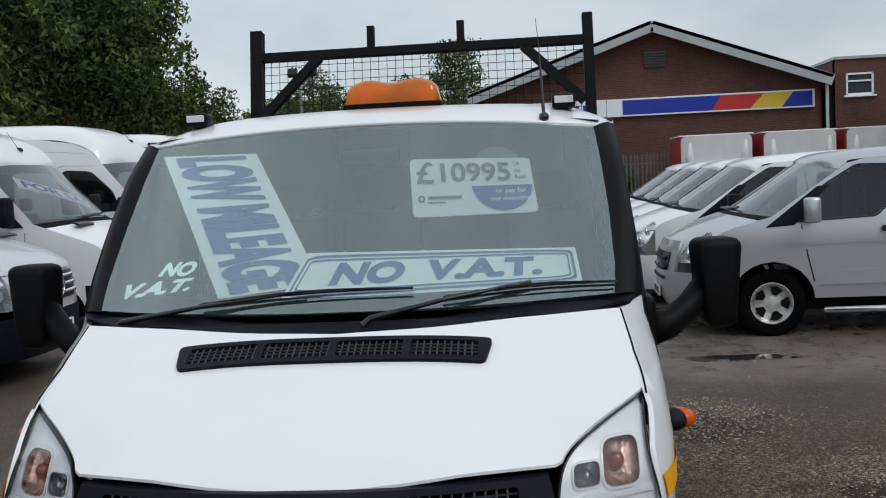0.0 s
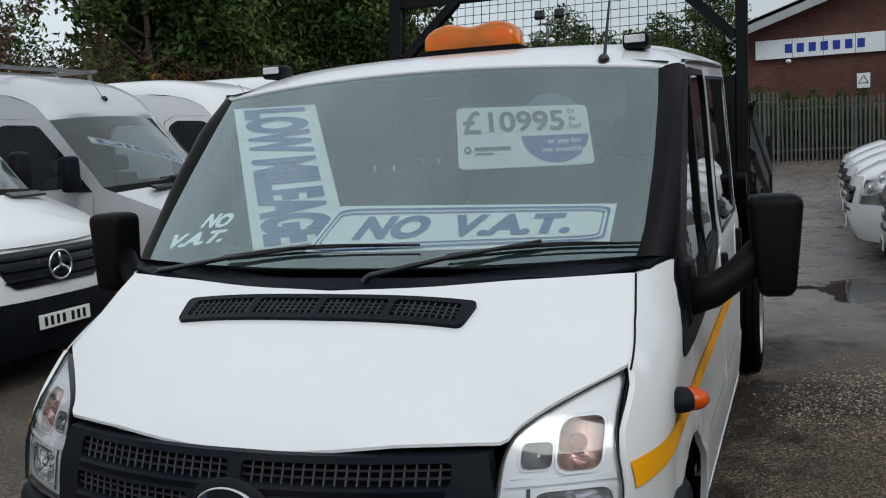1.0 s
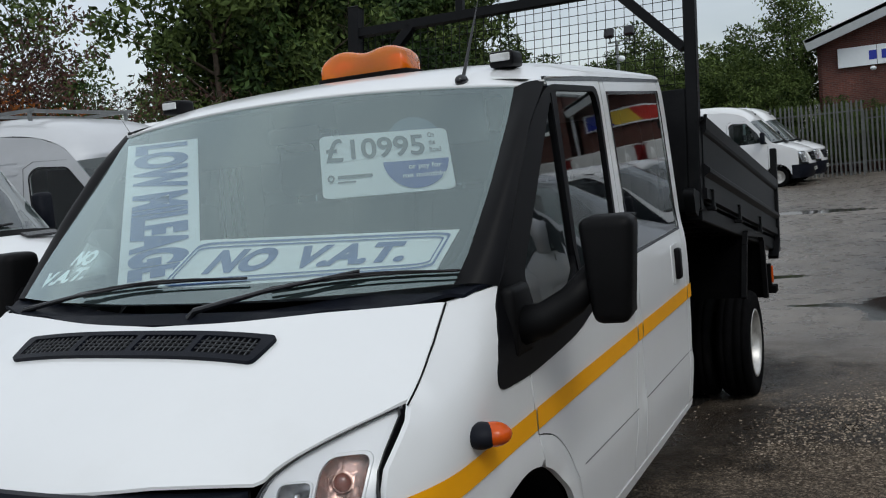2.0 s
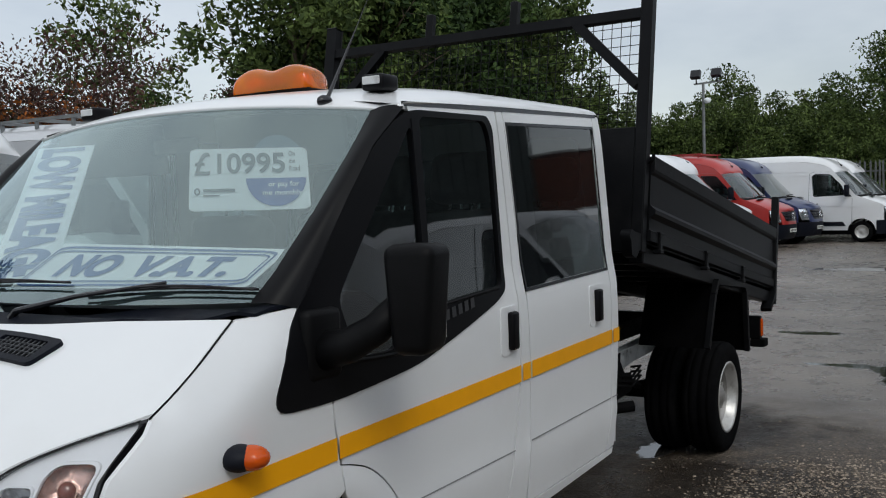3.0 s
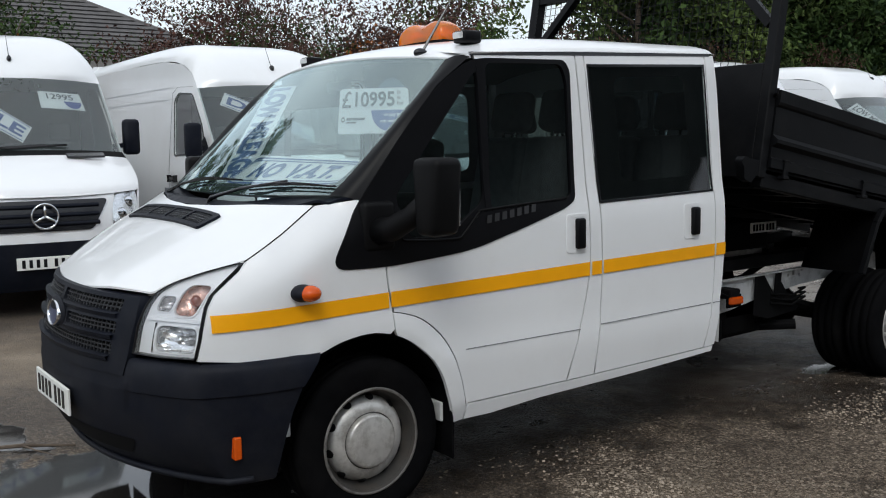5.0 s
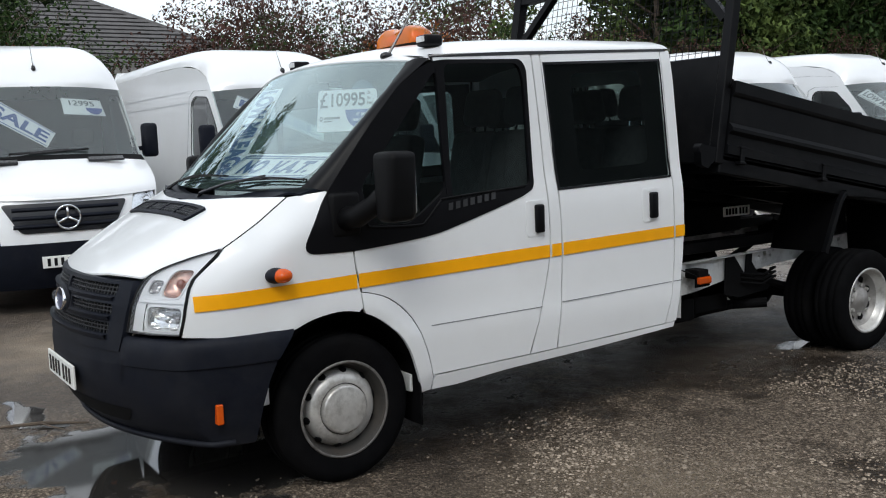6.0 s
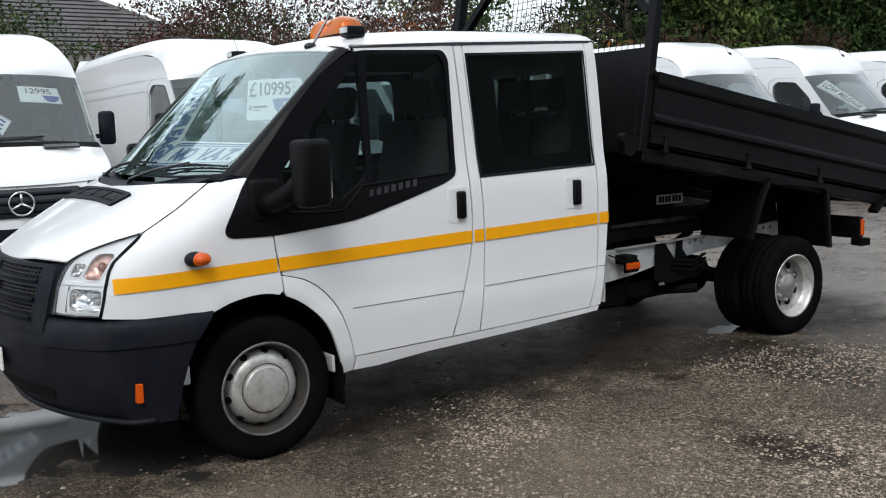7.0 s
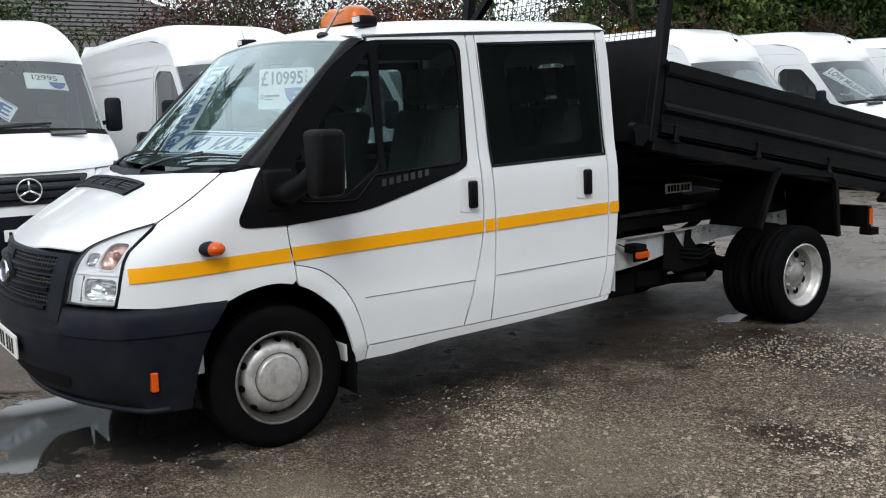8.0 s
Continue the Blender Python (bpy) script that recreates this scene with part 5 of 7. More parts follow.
tip("ram", tube(bmesh.new(), [(0, 0.55, -0.05), (0, 0.35, -0.5)], [0.06, 0.045], 12), "", body, CHASSIS)
for s in (1, -1):
    guard = bmesh.new()
    line = [(3.42, 0.72), (3.56, 1.02), (3.62, 1.09), (4.22, 1.02), (4.26, 0.98), (4.30, 0.58)]
    a = [guard.verts.new((s * 0.60, y, z)) for y, z in line]
    b = [guard.verts.new((s * 1.02, y, z)) for y, z in line]
    for k in range(len(line) - 1):
        guard.faces.new((a[k], b[k], b[k + 1], a[k + 1]))
    bmesh.ops.solidify(guard, geom=guard.faces[:], thickness=0.012)
    gd = part("rear_mudguard", guard, RUBBER, truck, "black sheet mudguard")
    lip = bmesh.new()
    for p, q in zip(line, line[1:]):
        bar(lip, (s * 1.015, *p), (s * 1.015, *q), 0.035, 0.03, (1, 0, 0))
    part("mudguard_lip", lip, TIPPER, gd)
    part("mudguard_web", patch([(3.56, 1.0), (3.62, 1.07), (4.22, 1.0), (4.25, 0.75), (4.0, 0.86), (3.7, 0.84), (3.5, 0.80)], [], lambda y, z: (s * 0.62, y, z), (s, 0, 0), 0.2), TIPPER, gd)

# roof fittings
BY = 0.955
beacon = part("light_bar", boxm(-0.185, 0.235, BY - 0.075, BY + 0.075, 2.03, 2.066, 0.012, None, 2), DARK, truck, "orange beacon light bar on the roof", True)


def dome(u, v):
    e = max(0.0, 1 - abs(u) ** 7) ** 0.3
    h = (0.096 - 0.008 * math.cos(u * 2 * math.pi)) * e
    c, d = math.cos(v), math.sin(v)
    q = (abs(c) ** 3.2 + abs(d) ** 3.2) ** (-1 / 3.2)
    return (0.025 + 0.205 * u, BY + 0.082 * c * q * (0.45 + 0.55 * e), 2.064 + h * d * q)


part("dome", sheet(dome, span(-1, 1, 28), span(0.0001, math.pi - 0.0001, 18), (0, 0, 1)), AMBER, beacon, "translucent orange dome").visible_shadow = False
for x in (-0.10, 0.15):
    part("lamp_core", tube(bmesh.new(), [(x, BY, 2.066), (x, BY, 2.115), (x, BY, 2.135)], [0.045, 0.04, 0.012], 14), ORANGE, beacon, "", True)
part("beacon_base", boxm(-0.07, 0.12, BY - 0.05, BY + 0.05, 2.066, 2.09, 0.004), DARK, beacon)
for s in (1, -1):
    m = boxm(s * 0.735 - 0.045, s * 0.735 + 0.045, 0.61, 0.71, 1.985, 2.04, 0.012, None, 2)
    lampo = part("roof_lamp", m, TRIMBLACK, truck, "small black strobe lamp", True)
    part("lamp_face", boxm(s * 0.735 - 0.036, s * 0.735 + 0.036, 0.604, 0.611, 2.005, 2.032, 0.003), CHASSIS, lampo)
aer = part("aerial", ball((0.653, 0.462, 1.942), (0.02, 0.035, 0.022)), BLACK, truck, "black whip aerial")
part("aerial_whip", tube(bmesh.new(), [(0.653, 0.472, 1.947), (0.650, 0.585, 2.11), (0.648, 0.66, 2.22), (0.64, 0.76, 2.36)], [0.007, 0.005, 0.0014, 0.0010], 6), BLACK, aer)


def wiper(x0, x1, tip_x, tip_z, base_x):
    """An arm from the scuttle and a blade lying on the glass."""
    w = bmesh.new()
    m = Vector(((x0 + x1) / 2, screen_y((x0 + x1) / 2, 1.40) - 0.034, 1.40))
    b0 = Vector((base_x, screen_y(base_x, 1.315) - 0.02, 1.318))
    q = b0.lerp(m, 0.45) + Vector((0, -0.018, 0.008))
    tube(w, [b0 + Vector((-0.02, 0, -0.02)), b0, q, m], [0.014, 0.010, 0.007, 0.005], 8)
    arm = part("wiper_arm", w, BLACK, truck, "black wiper")
    b = bmesh.new()
    pts = []
    for k in range(9):
        x = x0 + (x1 - x0) * k / 8
        z = 1.368 + (tip_z - 1.368) * k / 8 + 0.010 * math.sin(k / 8 * math.pi)
        pts.append((x, screen_y(x, z) - 0.014, z))
    tube(b, pts, 0.0045, 6)
    pts2 = [(x, y - 0.016, z + 0.008 * math.sin(i / 8 * math.pi)) for i, (x, y, z) in enumerate(pts)]
    tube(b, pts2, 0.0035, 6)
    part("wiper_blade", b, BLACK, arm)


wiper(-0.47, 0.215, 0, 1.397, -0.74)
wiper(0.31, 0.85, 0, 1.381, 0.09)

# cab interior
interior = part("dashboard", sheet(lambda u, v: (u, [-0.23, 0.0, 0.28, 0.40, 0.46, 0.46][int(v)] + 0.12 * (abs(u) / 0.86) ** 2.2 * (1 - int(v) / 6), [1.325, 1.345, 1.335, 1.28, 1.16, 0.60][int(v)]), span(-0.86, 0.86, 14), range(6), (0, 0, 1)), DASH, truck, "grey moulded dashboard")
part("cab_floor", boxm(-0.90, 0.90, 0.48, 2.14, 0.46, 0.50), DARK, truck)
part("roof_lining", sheet(lambda u, v: (v * 0.86, 0.50 + u * 1.62, 1.925 + 0.07 * (1 - abs(v) ** 4) * min(1, 0.45 + u * 2)), span(0, 1, 10), span(-1, 1, 24), (0, 0, -1)), LINING, truck)
for s in (1, -1):
    part("door_lining", sheet(lambda u, v: (s * (0.925 - 0.03 * v), u, 0.48 + 0.76 * v), span(0.50, 2.12, 6), span(0, 1, 4), (-s, 0, 0)), DASH, truck)


def seat(x, y, w=0.44, back=0.0):
    b = boxm(x - w / 2, x + w / 2, y - 0.24, y + 0.26, 0.80, 0.97, 0.05, None, 3)
    st = part("seat", b, SEATCLOTH, truck, "dark cloth cab seat", True)
    k = boxm(-w / 2, w / 2, -0.065, 0.065, 0.0, 0.66, 0.05, pose(x, y + 0.26, 0.92, -12), 3)
    part("seat_back", k, SEATCLOTH, st, "", True)
    h = boxm(-0.14, 0.14, -0.05, 0.05, 0.69, 0.90, 0.045, pose(x, y + 0.26, 0.92, -12), 3)
    part("headrest", h, SEATCLOTH, st, "", True)
    p = bmesh.new()
    for dx in (-0.05, 0.05):
        tube(p, [(dx, 0, 0.64), (dx, 0, 0.72)], 0.008, 6)
    bmesh.ops.transform(p, matrix=pose(x, y + 0.26, 0.92, -12), verts=p.verts[:])
    part("headrest_stem", p, CHROME, st)
    part("seat_base", boxm(x - w / 2 + 0.04, x + w / 2 - 0.04, y - 0.2, y + 0.22, 0.50, 0.80, 0.02), DARK, st)


for x in (-0.55, 0.30, 0.68):
    seat(x, 0.86, 0.46 if x < 0 else 0.38)
for x in (-0.66, -0.22, 0.22, 0.66):
    seat(x, 1.72, 0.42)
wheel_ring = [(0.19 * math.cos(a), 0.19 * math.sin(a), 0) for a in span(0, math.tau, 28)]
sw = tube(bmesh.new(), wheel_ring, 0.016, 8, False)
for a in (0.3, math.pi - 0.3, -math.pi / 2):
    bar(sw, (0, 0, -0.02), (0.185 * math.cos(a), 0.185 * math.sin(a), 0), 0.03, 0.015)
bmesh.ops.transform(sw, matrix=pose(-0.50, 0.50, 1.335, 38), verts=sw.verts[:])
part("steering_wheel", sw, DARK, truck, "", True)
part("interior_mirror", boxm(-0.11, 0.11, 0.40, 0.43, 1.80, 1.86, 0.015, None, 2), BLACK, truck)
for x0, x1 in ((-0.74, -0.14), (0.14, 0.72)):
    part("sun_visor", boxm(x0, x1, -0.012, 0.012, -0.19, 0.0, 0.01, pose(0, 0.475, 1.925, 9), 2), LINING, truck, "grey folded sun visor", True)


# ---- parked vans ----
def van(spec, paint, label, group, dark_grille=True, banner=None, price=None, plate=True, name="panel_van"):
    """A panel van, nose at the origin facing -y: lofted bonnet, screen and roof, cut-out sides, and its fittings."""
    v = thing(name, label, "van", group)
    W = spec["half"]

    def wx(y, z):
        w = lerp_table(spec["width"], z)
        t = max(0.0, spec["taper_from"] - y)
        return w - spec["taper"] * t * t

    def vy(x, z):
        return lerp_table(spec["front"], z) + spec["bow"] * (abs(x) / W) ** 3

    rows = spec["rows"]

    def strip(i0, i1, n=4, power=3.0, crown=None):
        pts = [tuple(r) for r in curve([tuple(r) for r in rows[i0:i1 + 1]], n)] if n > 1 else rows[i0:i1 + 1]

        def at(u, a):
            yc, zc, ye, ze = pts[int(u)]
            f = abs(a) ** (power if power < 5 else 2.2 + (power - 2.2) * min(1.0, u / (2.0 * n)))
            w = wx(ye, ze)
            return (a * w, yc + (ye - yc) * f, zc + (ze - zc) * f)
        return sheet(at, range(len(pts)), [math.copysign(1 - (1 - abs(k)) ** 1.5, k) for k in span(-1, 1, 22)], (0, -0.5, 1))

    h0, h1, s0, s1, r1 = spec["marks"]
    hood = part("bonnet", strip(h0, h1, 3, 2.6), paint, v)
    part("scuttle", strip(h1, s0, 1, 2.2), DARK, v)
    scr = part("windscreen", strip(s0, s1, 2, 2.2), VANGLASS, v)
    scr.visible_shadow = False
    part("roof", strip(s1, r1, 4, 7.0), paint, v)
    # sides
    L = spec["length"]
    edge = [(r[2], r[3]) for r in rows[h0:r1 + 1]]
    fw, rw, wr = spec["axles"][0], spec["axles"][1], spec["wheel"]

    def arch(c, r):
        return [(c + r * math.cos(a), 0.34 + r * math.sin(a)) for a in span(math.pi - 0.1, 0.1, 12)]
    low = spec["sill"]
    outline = [(edge[0][0], 0.62)] + edge + [(L, edge[-1][1]), (L, low)] + arch(rw, wr + 0.07)[::-1] + arch(fw, wr + 0.08)[::-1] + [(edge[0][0] + 0.02, 0.58)]
    for s in (1, -1):
        at, out = (lambda y, z: (s * wx(y, z), y, z)), (s, 0, 0)
        body = part("body_side", patch(outline, [spec["window"]] + spec.get("windows", []), at, out, 0.12, 0.02), paint, v)
        for w in [spec["window"]] + spec.get("windows", []):
            part("side_window", patch(w, [], at, out, 0.2, 0, -0.008), PRIVACY, body, "dark tinted glass").visible_shadow = False
        frame_w = [(a, b) for a, b in spec["window"]]
        cx, cz = sum(a for a, _ in frame_w) / len(frame_w), sum(b for _, b in frame_w) / len(frame_w)
        part("window_seal", patch([(cx + (a - cx) * 1.05, cz + (b - cz) * 1.06) for a, b in frame_w], [frame_w], at, out, 0.12, 0.006, 0.004), BLACK, body)
        for line in spec["seams"]:
            ring = line + [(a + 0.012, b + 0.004) for a, b in line[::-1]]
            part("panel_seam", patch(ring, [], at, out, 0.2, 0, 0.003), material_line if spec["pale_seams"] else BLACK, body)
        for line in spec["ribs"]:
            (a, b), (c, d) = line[0], line[-1]
            part("side_rib", patch([(a, b), (c, d), (c, d + 0.03), (a, b + 0.03)], [], at, out, 0.2, 0.0, 0.008), paint, body)
        part("rub_strip", patch([(fw + wr + 0.12, 0.52), (rw - wr - 0.12, 0.52), (rw - wr - 0.12, 0.66), (fw + wr + 0.22, 0.66)], [], at, out, 0.3, 0.01, 0.014), paint if spec["alloy"] else PLASTIC, body)
        if spec["alloy"]:
            part("side_step", tube(bmesh.new(), [(s * (W + 0.02), fw + wr + 0.14, 0.27), (s * (W + 0.02), rw - wr - 0.14, 0.27)], 0.032, 10), CHROME, body, "bright tubular side step", True)
        part("door_handle", boxm(s * (wx(spec["handle"][0], spec["handle"][1])), s * (wx(*spec["handle"]) + 0.04), spec["handle"][0] - 0.1, spec["handle"][0] + 0.1, spec["handle"][1] - 0.03, spec["handle"][1] + 0.03, 0.012), BLACK, body)
        # mirror
        my, mz = spec["mirror"]
        mir = part("door_mirror", boxm(-0.085, 0.085, -0.07, 0.07, -0.19, 0.19, 0.04, pose(s * (W + 0.13), my, mz, 0, 0, s * 6) @ Matrix.Diagonal((1, 1, spec["mirror_size"], 1)), 2), paint if spec["alloy"] and paint is SILVER else PLASTIC, v, "", True)
        part("mirror_arm", bar(bmesh.new(), (s * (W - 0.06), my + 0.02, mz - 0.1), (s * (W + 0.13), my, mz - 0.08), 0.06, 0.05), PLASTIC, mir)
        part("mirror_foot", patch(spec["foot"], [], at, out, 0.1, 0.02, 0.008), PLASTIC, mir)
        # headlamp
        lp = spec["lamp"]
        lamp = part("headlamp", patch(lp, [], lambda x, z: (s * x, vy(x, z) + 0.02, z), (0, -1, 0), 0.06), LAMPBOWL, v, "clear headlamp")
        c = (sum(a for a, _ in lp) / len(lp), sum(b for _, b in lp) / len(lp))
        for k, (dx, dz, r) in enumerate(((0.03, 0.05, 0.055), (-0.05, -0.06, 0.06))):
            part("lamp_unit", ball((s * (c[0] + dx), vy(c[0] + dx, c[1] + dz) + 0.02, c[1] + dz), (r, 0.02, r)), CHROME, lamp)
        part("lamp_lens", patch(lp, [], lambda x, z: (s * x, vy(x, z) - 0.006, z), (0, -1, 0), 0.08, 0.02), LENS, lamp).visible_shadow = False
        # wheels
        for yw in (fw, rw):
            tyre = part("wheel", tyre_bm((s * (W - 0.16), yw, 0.335), 0.21, 0.338, 0.205, s), RUBBER, v, "black tyre on a silver wheel")
            part("rim", lathe(bmesh.new(), [(0.206, 0.05), (0.215, 0.09), (0.212, 0.10), (0.195, 0.085), (0.18, 0.05), (0.07, 0.075), (0.0001, 0.08)], (s * (W - 0.16), yw, 0.335), 24, "x", s), STEEL, tyre, "", True)
            if spec["alloy"]:
                for k in range(5):
                    a0 = k * math.tau / 5
                    part("rim_gap", patch([(0.09 * math.cos(a0 - 0.25), 0.09 * math.sin(a0 - 0.25)), (0.17 * math.cos(a0 - 0.4), 0.17 * math.sin(a0 - 0.4)), (0.18 * math.cos(a0), 0.18 * math.sin(a0)), (0.17 * math.cos(a0 + 0.4), 0.17 * math.sin(a0 + 0.4)), (0.09 * math.cos(a0 + 0.25), 0.09 * math.sin(a0 + 0.25))], [], lambda p, q: (s * (W - 0.16 + 0.086), yw + p, 0.335 + q), (s, 0, 0), 0.1), DARK, tyre)
            part("arch_liner", sheet(lambda u, q: (s * q, arch(yw, wr + 0.06)[int(u)][0], arch(yw, wr + 0.06)[int(u)][1]), range(13), (W - 0.45, W - 0.03)), DARK, tyre)
        part("wiper", tube(bmesh.new(), [(s * 0.10 - 0.3, rows[s0][0] + 0.0, rows[s0][1] + 0.02), (s * 0.10 + 0.28, rows[s0][0] + 0.05, rows[s0][1] + 0.05)], 0.012, 6), BLACK, v)
    # front face
    b0, b1 = spec["bumper"]

    def wrap(u, z):
        f = abs(u)
        if f < 0.8:
            x = W * 0.95 * f / 0.8
            return (math.copysign(x, u), vy(x, z) - 0.02, z)
        y = vy(W * 0.95, z) + (fw - wr - 0.1 - vy(W * 0.95, z)) * (f - 0.8) / 0.2
        return (math.copysign(max(W * 0.955, wx(y, z) + 0.006), u), y, z)
    bum = part("front_bumper", sheet(wrap, span(-1, 1, 40), [b0 - 0.02, b0, b0 + 0.1, (b0 + b1) / 2, b1 - 0.04, b1], (0, -1, 0)), spec["bumper_mat"] or paint, v, "moulded front bumper")
    part("nose_panel", patch(spec["nose"], [], lambda x, z: (x, vy(x, z) - 0.004, z), (0, -1, 0), 0.08, 0.03), paint, v)
    gr = part("grille", patch(spec["grille"], [], lambda x, z: (x, vy(x, z) - 0.016, z), (0, -1, 0), 0.08, 0.02), BLACK, v, "black slatted grille" if dark_grille else "grille with bright slats")
    gx = max(a for a, _ in spec["grille"]) * 0.86
    z0, z1 = min(b for _, b in spec["grille"]), max(b for _, b in spec["grille"])
    for k in range(3):
        z = z0 + (z1 - z0) * (k + 0.8) / 3.5
        part("grille_slat", sheet(lambda u, q: (u, vy(u, z) - 0.018 - 0.02 * math.sin(q * math.pi), z - 0.02 + 0.04 * q), span(-gx, gx, 12), span(0, 1, 5), (0, -1, 0)), PLASTIC if dark_grille else CHROME, gr)
    if spec["ring"]:
        zc = (z0 + z1) / 2
        rg = bmesh.new()
        tube(rg, [(0.112 * math.cos(a), vy(0, zc) - 0.062, zc + 0.112 * math.sin(a)) for a in span(0, math.tau, 24)], 0.010, 8, False)
        for k in range(3):
            a = math.pi / 2 + k * math.tau / 3
            bar(rg, (0, vy(0, zc) - 0.066, zc), (0.108 * math.cos(a), vy(0, zc) - 0.06, zc + 0.108 * math.sin(a)), 0.022, 0.012, (0, 1, 0))
        part("badge", rg, CHROME, gr, "round chrome badge", True)
    else:
        part("badge", ball((0, vy(0, (z0 + z1) / 2) - 0.02, (z0 + z1) / 2), (0.08, 0.012, 0.04)), CHROME, gr, "oval chrome badge")
    if plate:
        zp = spec["plate_z"]
        pl = part("number_plate", boxm(-0.26, 0.26, vy(0, zp) - 0.046, vy(0, zp) - 0.03, zp - 0.056, zp + 0.056, 0.003), PLATE, v, "white number plate")
        plate_bars(pl, -0.23, 0.23, vy(0, zp) - 0.0465, zp - 0.036, zp + 0.036)
    if spec["vents"]:
        yv, zv = rows[h1][0] - 0.09, rows[h1][1] - 0.03
        for s in (1, -1):
            vt = part("bonnet_vent", boxm(s * 0.34, s * 0.70, yv - 0.045 + 0.04, yv + 0.05 + 0.05, zv - 0.005, zv + 0.018, 0.006, pose(0, 0, 0)), BLACK, hood, "black bonnet air vent")
            vt.data.transform(Matrix.Translation((0, yv, zv)) @ Matrix.Rotation(radians(18), 4, "X") @ Matrix.Translation((0, -yv, -zv)))
    # inside, rear and fittings
    ya = rows[s1][0]
    part("cab_inside", patch([(-0.8, 0.9), (0.8, 0.9), (0.76, rows[s1][1] - 0.1), (-0.76, rows[s1][1] - 0.1)], [], lambda x, z: (x, ya + 0.75, z), (0, -1, 0), 0.4), SEATCLOTH, v)
    for x in (-0.5, 0.1, 0.5):
        bk = part("seat", boxm(x - 0.2, x + 0.2, ya + 0.35, ya + 0.5, 0.9, 1.62, 0.05, None, 2), SEATCLOTH, v, "", True)
        part("headrest", boxm(x - 0.12, x + 0.12, ya + 0.4, ya + 0.48, 1.65, 1.83, 0.035, None, 2), SEATCLOTH, bk, "", True)
    part("dashboard", boxm(-0.82, 0.82, rows[s0][0] + 0.22, rows[s0][0] + 0.55, rows[s0][1] - 0.2, rows[s0][1] - 0.05, 0.04), DASH, v)
    part("rear_doors", patch([(-wx(L, low), low), (wx(L, low), low), (wx(L, 1.3), 1.3), (wx(L, edge[-1][1]), edge[-1][1]), (wx(L, edge[-1][1]) * 0.9, rows[r1][1] - 0.03), (0, rows[r1][1]), (-wx(L, edge[-1][1]) * 0.9, rows[r1][1] - 0.03), (-wx(L, edge[-1][1]), edge[-1][1]), (-wx(L, 1.3), 1.3)], [], lambda x, z: (x, L, z), (0, 1, 0), 0.3), paint, v)
    part("underside", boxm(-W + 0.25, W - 0.25, 0.35, L - 0.1, 0.24, 0.5), DARK, v)
    if spec["aerial"]:
        ax, (ay, az) = spec.get("aerial_x", 0.0), spec["aerial"]
        ar = part("aerial", ball((ax, ay, az), (0.025, 0.05, 0.04)), BLACK, v, "black roof aerial")
        part("aerial_whip", tube(bmesh.new(), [(ax, ay, az), (ax, ay + 0.16, az + 0.26)], [0.005, 0.002], 5), BLACK, ar)
    v["screen"] = [float(q) for q in (*rows[s0], *rows[s1])]
    return v


VANGLASS = pane("van_windscreen_glass", (0.55, 0.60, 0.60), ior=1.5, haze=0.05)
SPRINTER = dict(
    half=0.985, width=[(0.3, 0.93), (0.55, 0.97), (1.25, 0.985), (1.45, 0.965), (2.2, 0.90), (2.55, 0.855), (2.75, 0.82)], taper_from=1.0, taper=0.14,
    front=[(0.26, 0.10), (0.42, 0.02), (0.62, 0.0), (0.85, 0.01), (1.05, 0.05), (1.2, 0.12)], bow=0.36,
    rows=[(0.04, 1.11, 0.36, 1.14), (0.10, 1.19, 0.42, 1.20), (0.35, 1.31, 0.62, 1.29), (0.82, 1.485, 1.02, 1.44), (0.90, 1.535, 1.18, 1.50), (1.66, 2.285, 1.82, 2.245),
          (1.72, 2.37, 1.90, 2.325), (1.94, 2.57, 2.05, 2.44), (2.3, 2.745, 2.4, 2.56), (3.0, 2.85, 3.0, 2.63), (4.5, 2.87, 4.5, 2.65), (6.45, 2.86, 6.45, 2.64)],
    marks=(0, 3, 4, 5, 11), length=6.45, axles=(1.02, 4.95), wheel=0.34, sill=0.40,
    window=rounded([(1.50, 1.53), (2.46, 1.50), (2.52, 2.13), (2.40, 2.21), (1.96, 2.18), (1.62, 1.82)], 0.06),
    seams=[[(1.30, 0.55), (1.28, 1.40)], [(2.58, 0.5), (2.62, 1.4), (2.60, 2.22), (2.45, 2.29), (1.95, 2.27)]],
    ribs=[[(2.7, 2.16), (6.35, 2.16)], [(2.7, 2.30), (6.35, 2.30)], [(1.0, 1.12), (2.3, 1.18)]], pale_seams=True, handle=(2.44, 1.22), mirror_size=1.0, mirror=(1.42, 1.66),
    foot=[(1.30, 1.46), (1.50, 1.46), (1.62, 1.64), (1.52, 1.70)],
    lamp=[(0.62, 0.77), (0.60, 0.95), (0.66, 1.09), (0.80, 1.18), (0.88, 1.15), (0.90, 0.94), (0.86, 0.77)], bumper=(0.28, 0.70), bumper_mat=PLASTIC,
    nose=[(-0.60, 0.70), (0.60, 0.70), (0.62, 0.98), (0.66, 1.14), (-0.66, 1.14), (-0.62, 0.98)], grille=rounded([(-0.42, 0.80), (0.42, 0.80), (0.58, 1.08), (-0.58, 1.08)], 0.05),
    ring=True, plate_z=0.52, vents=True, alloy=False, aerial=(1.84, 2.49))
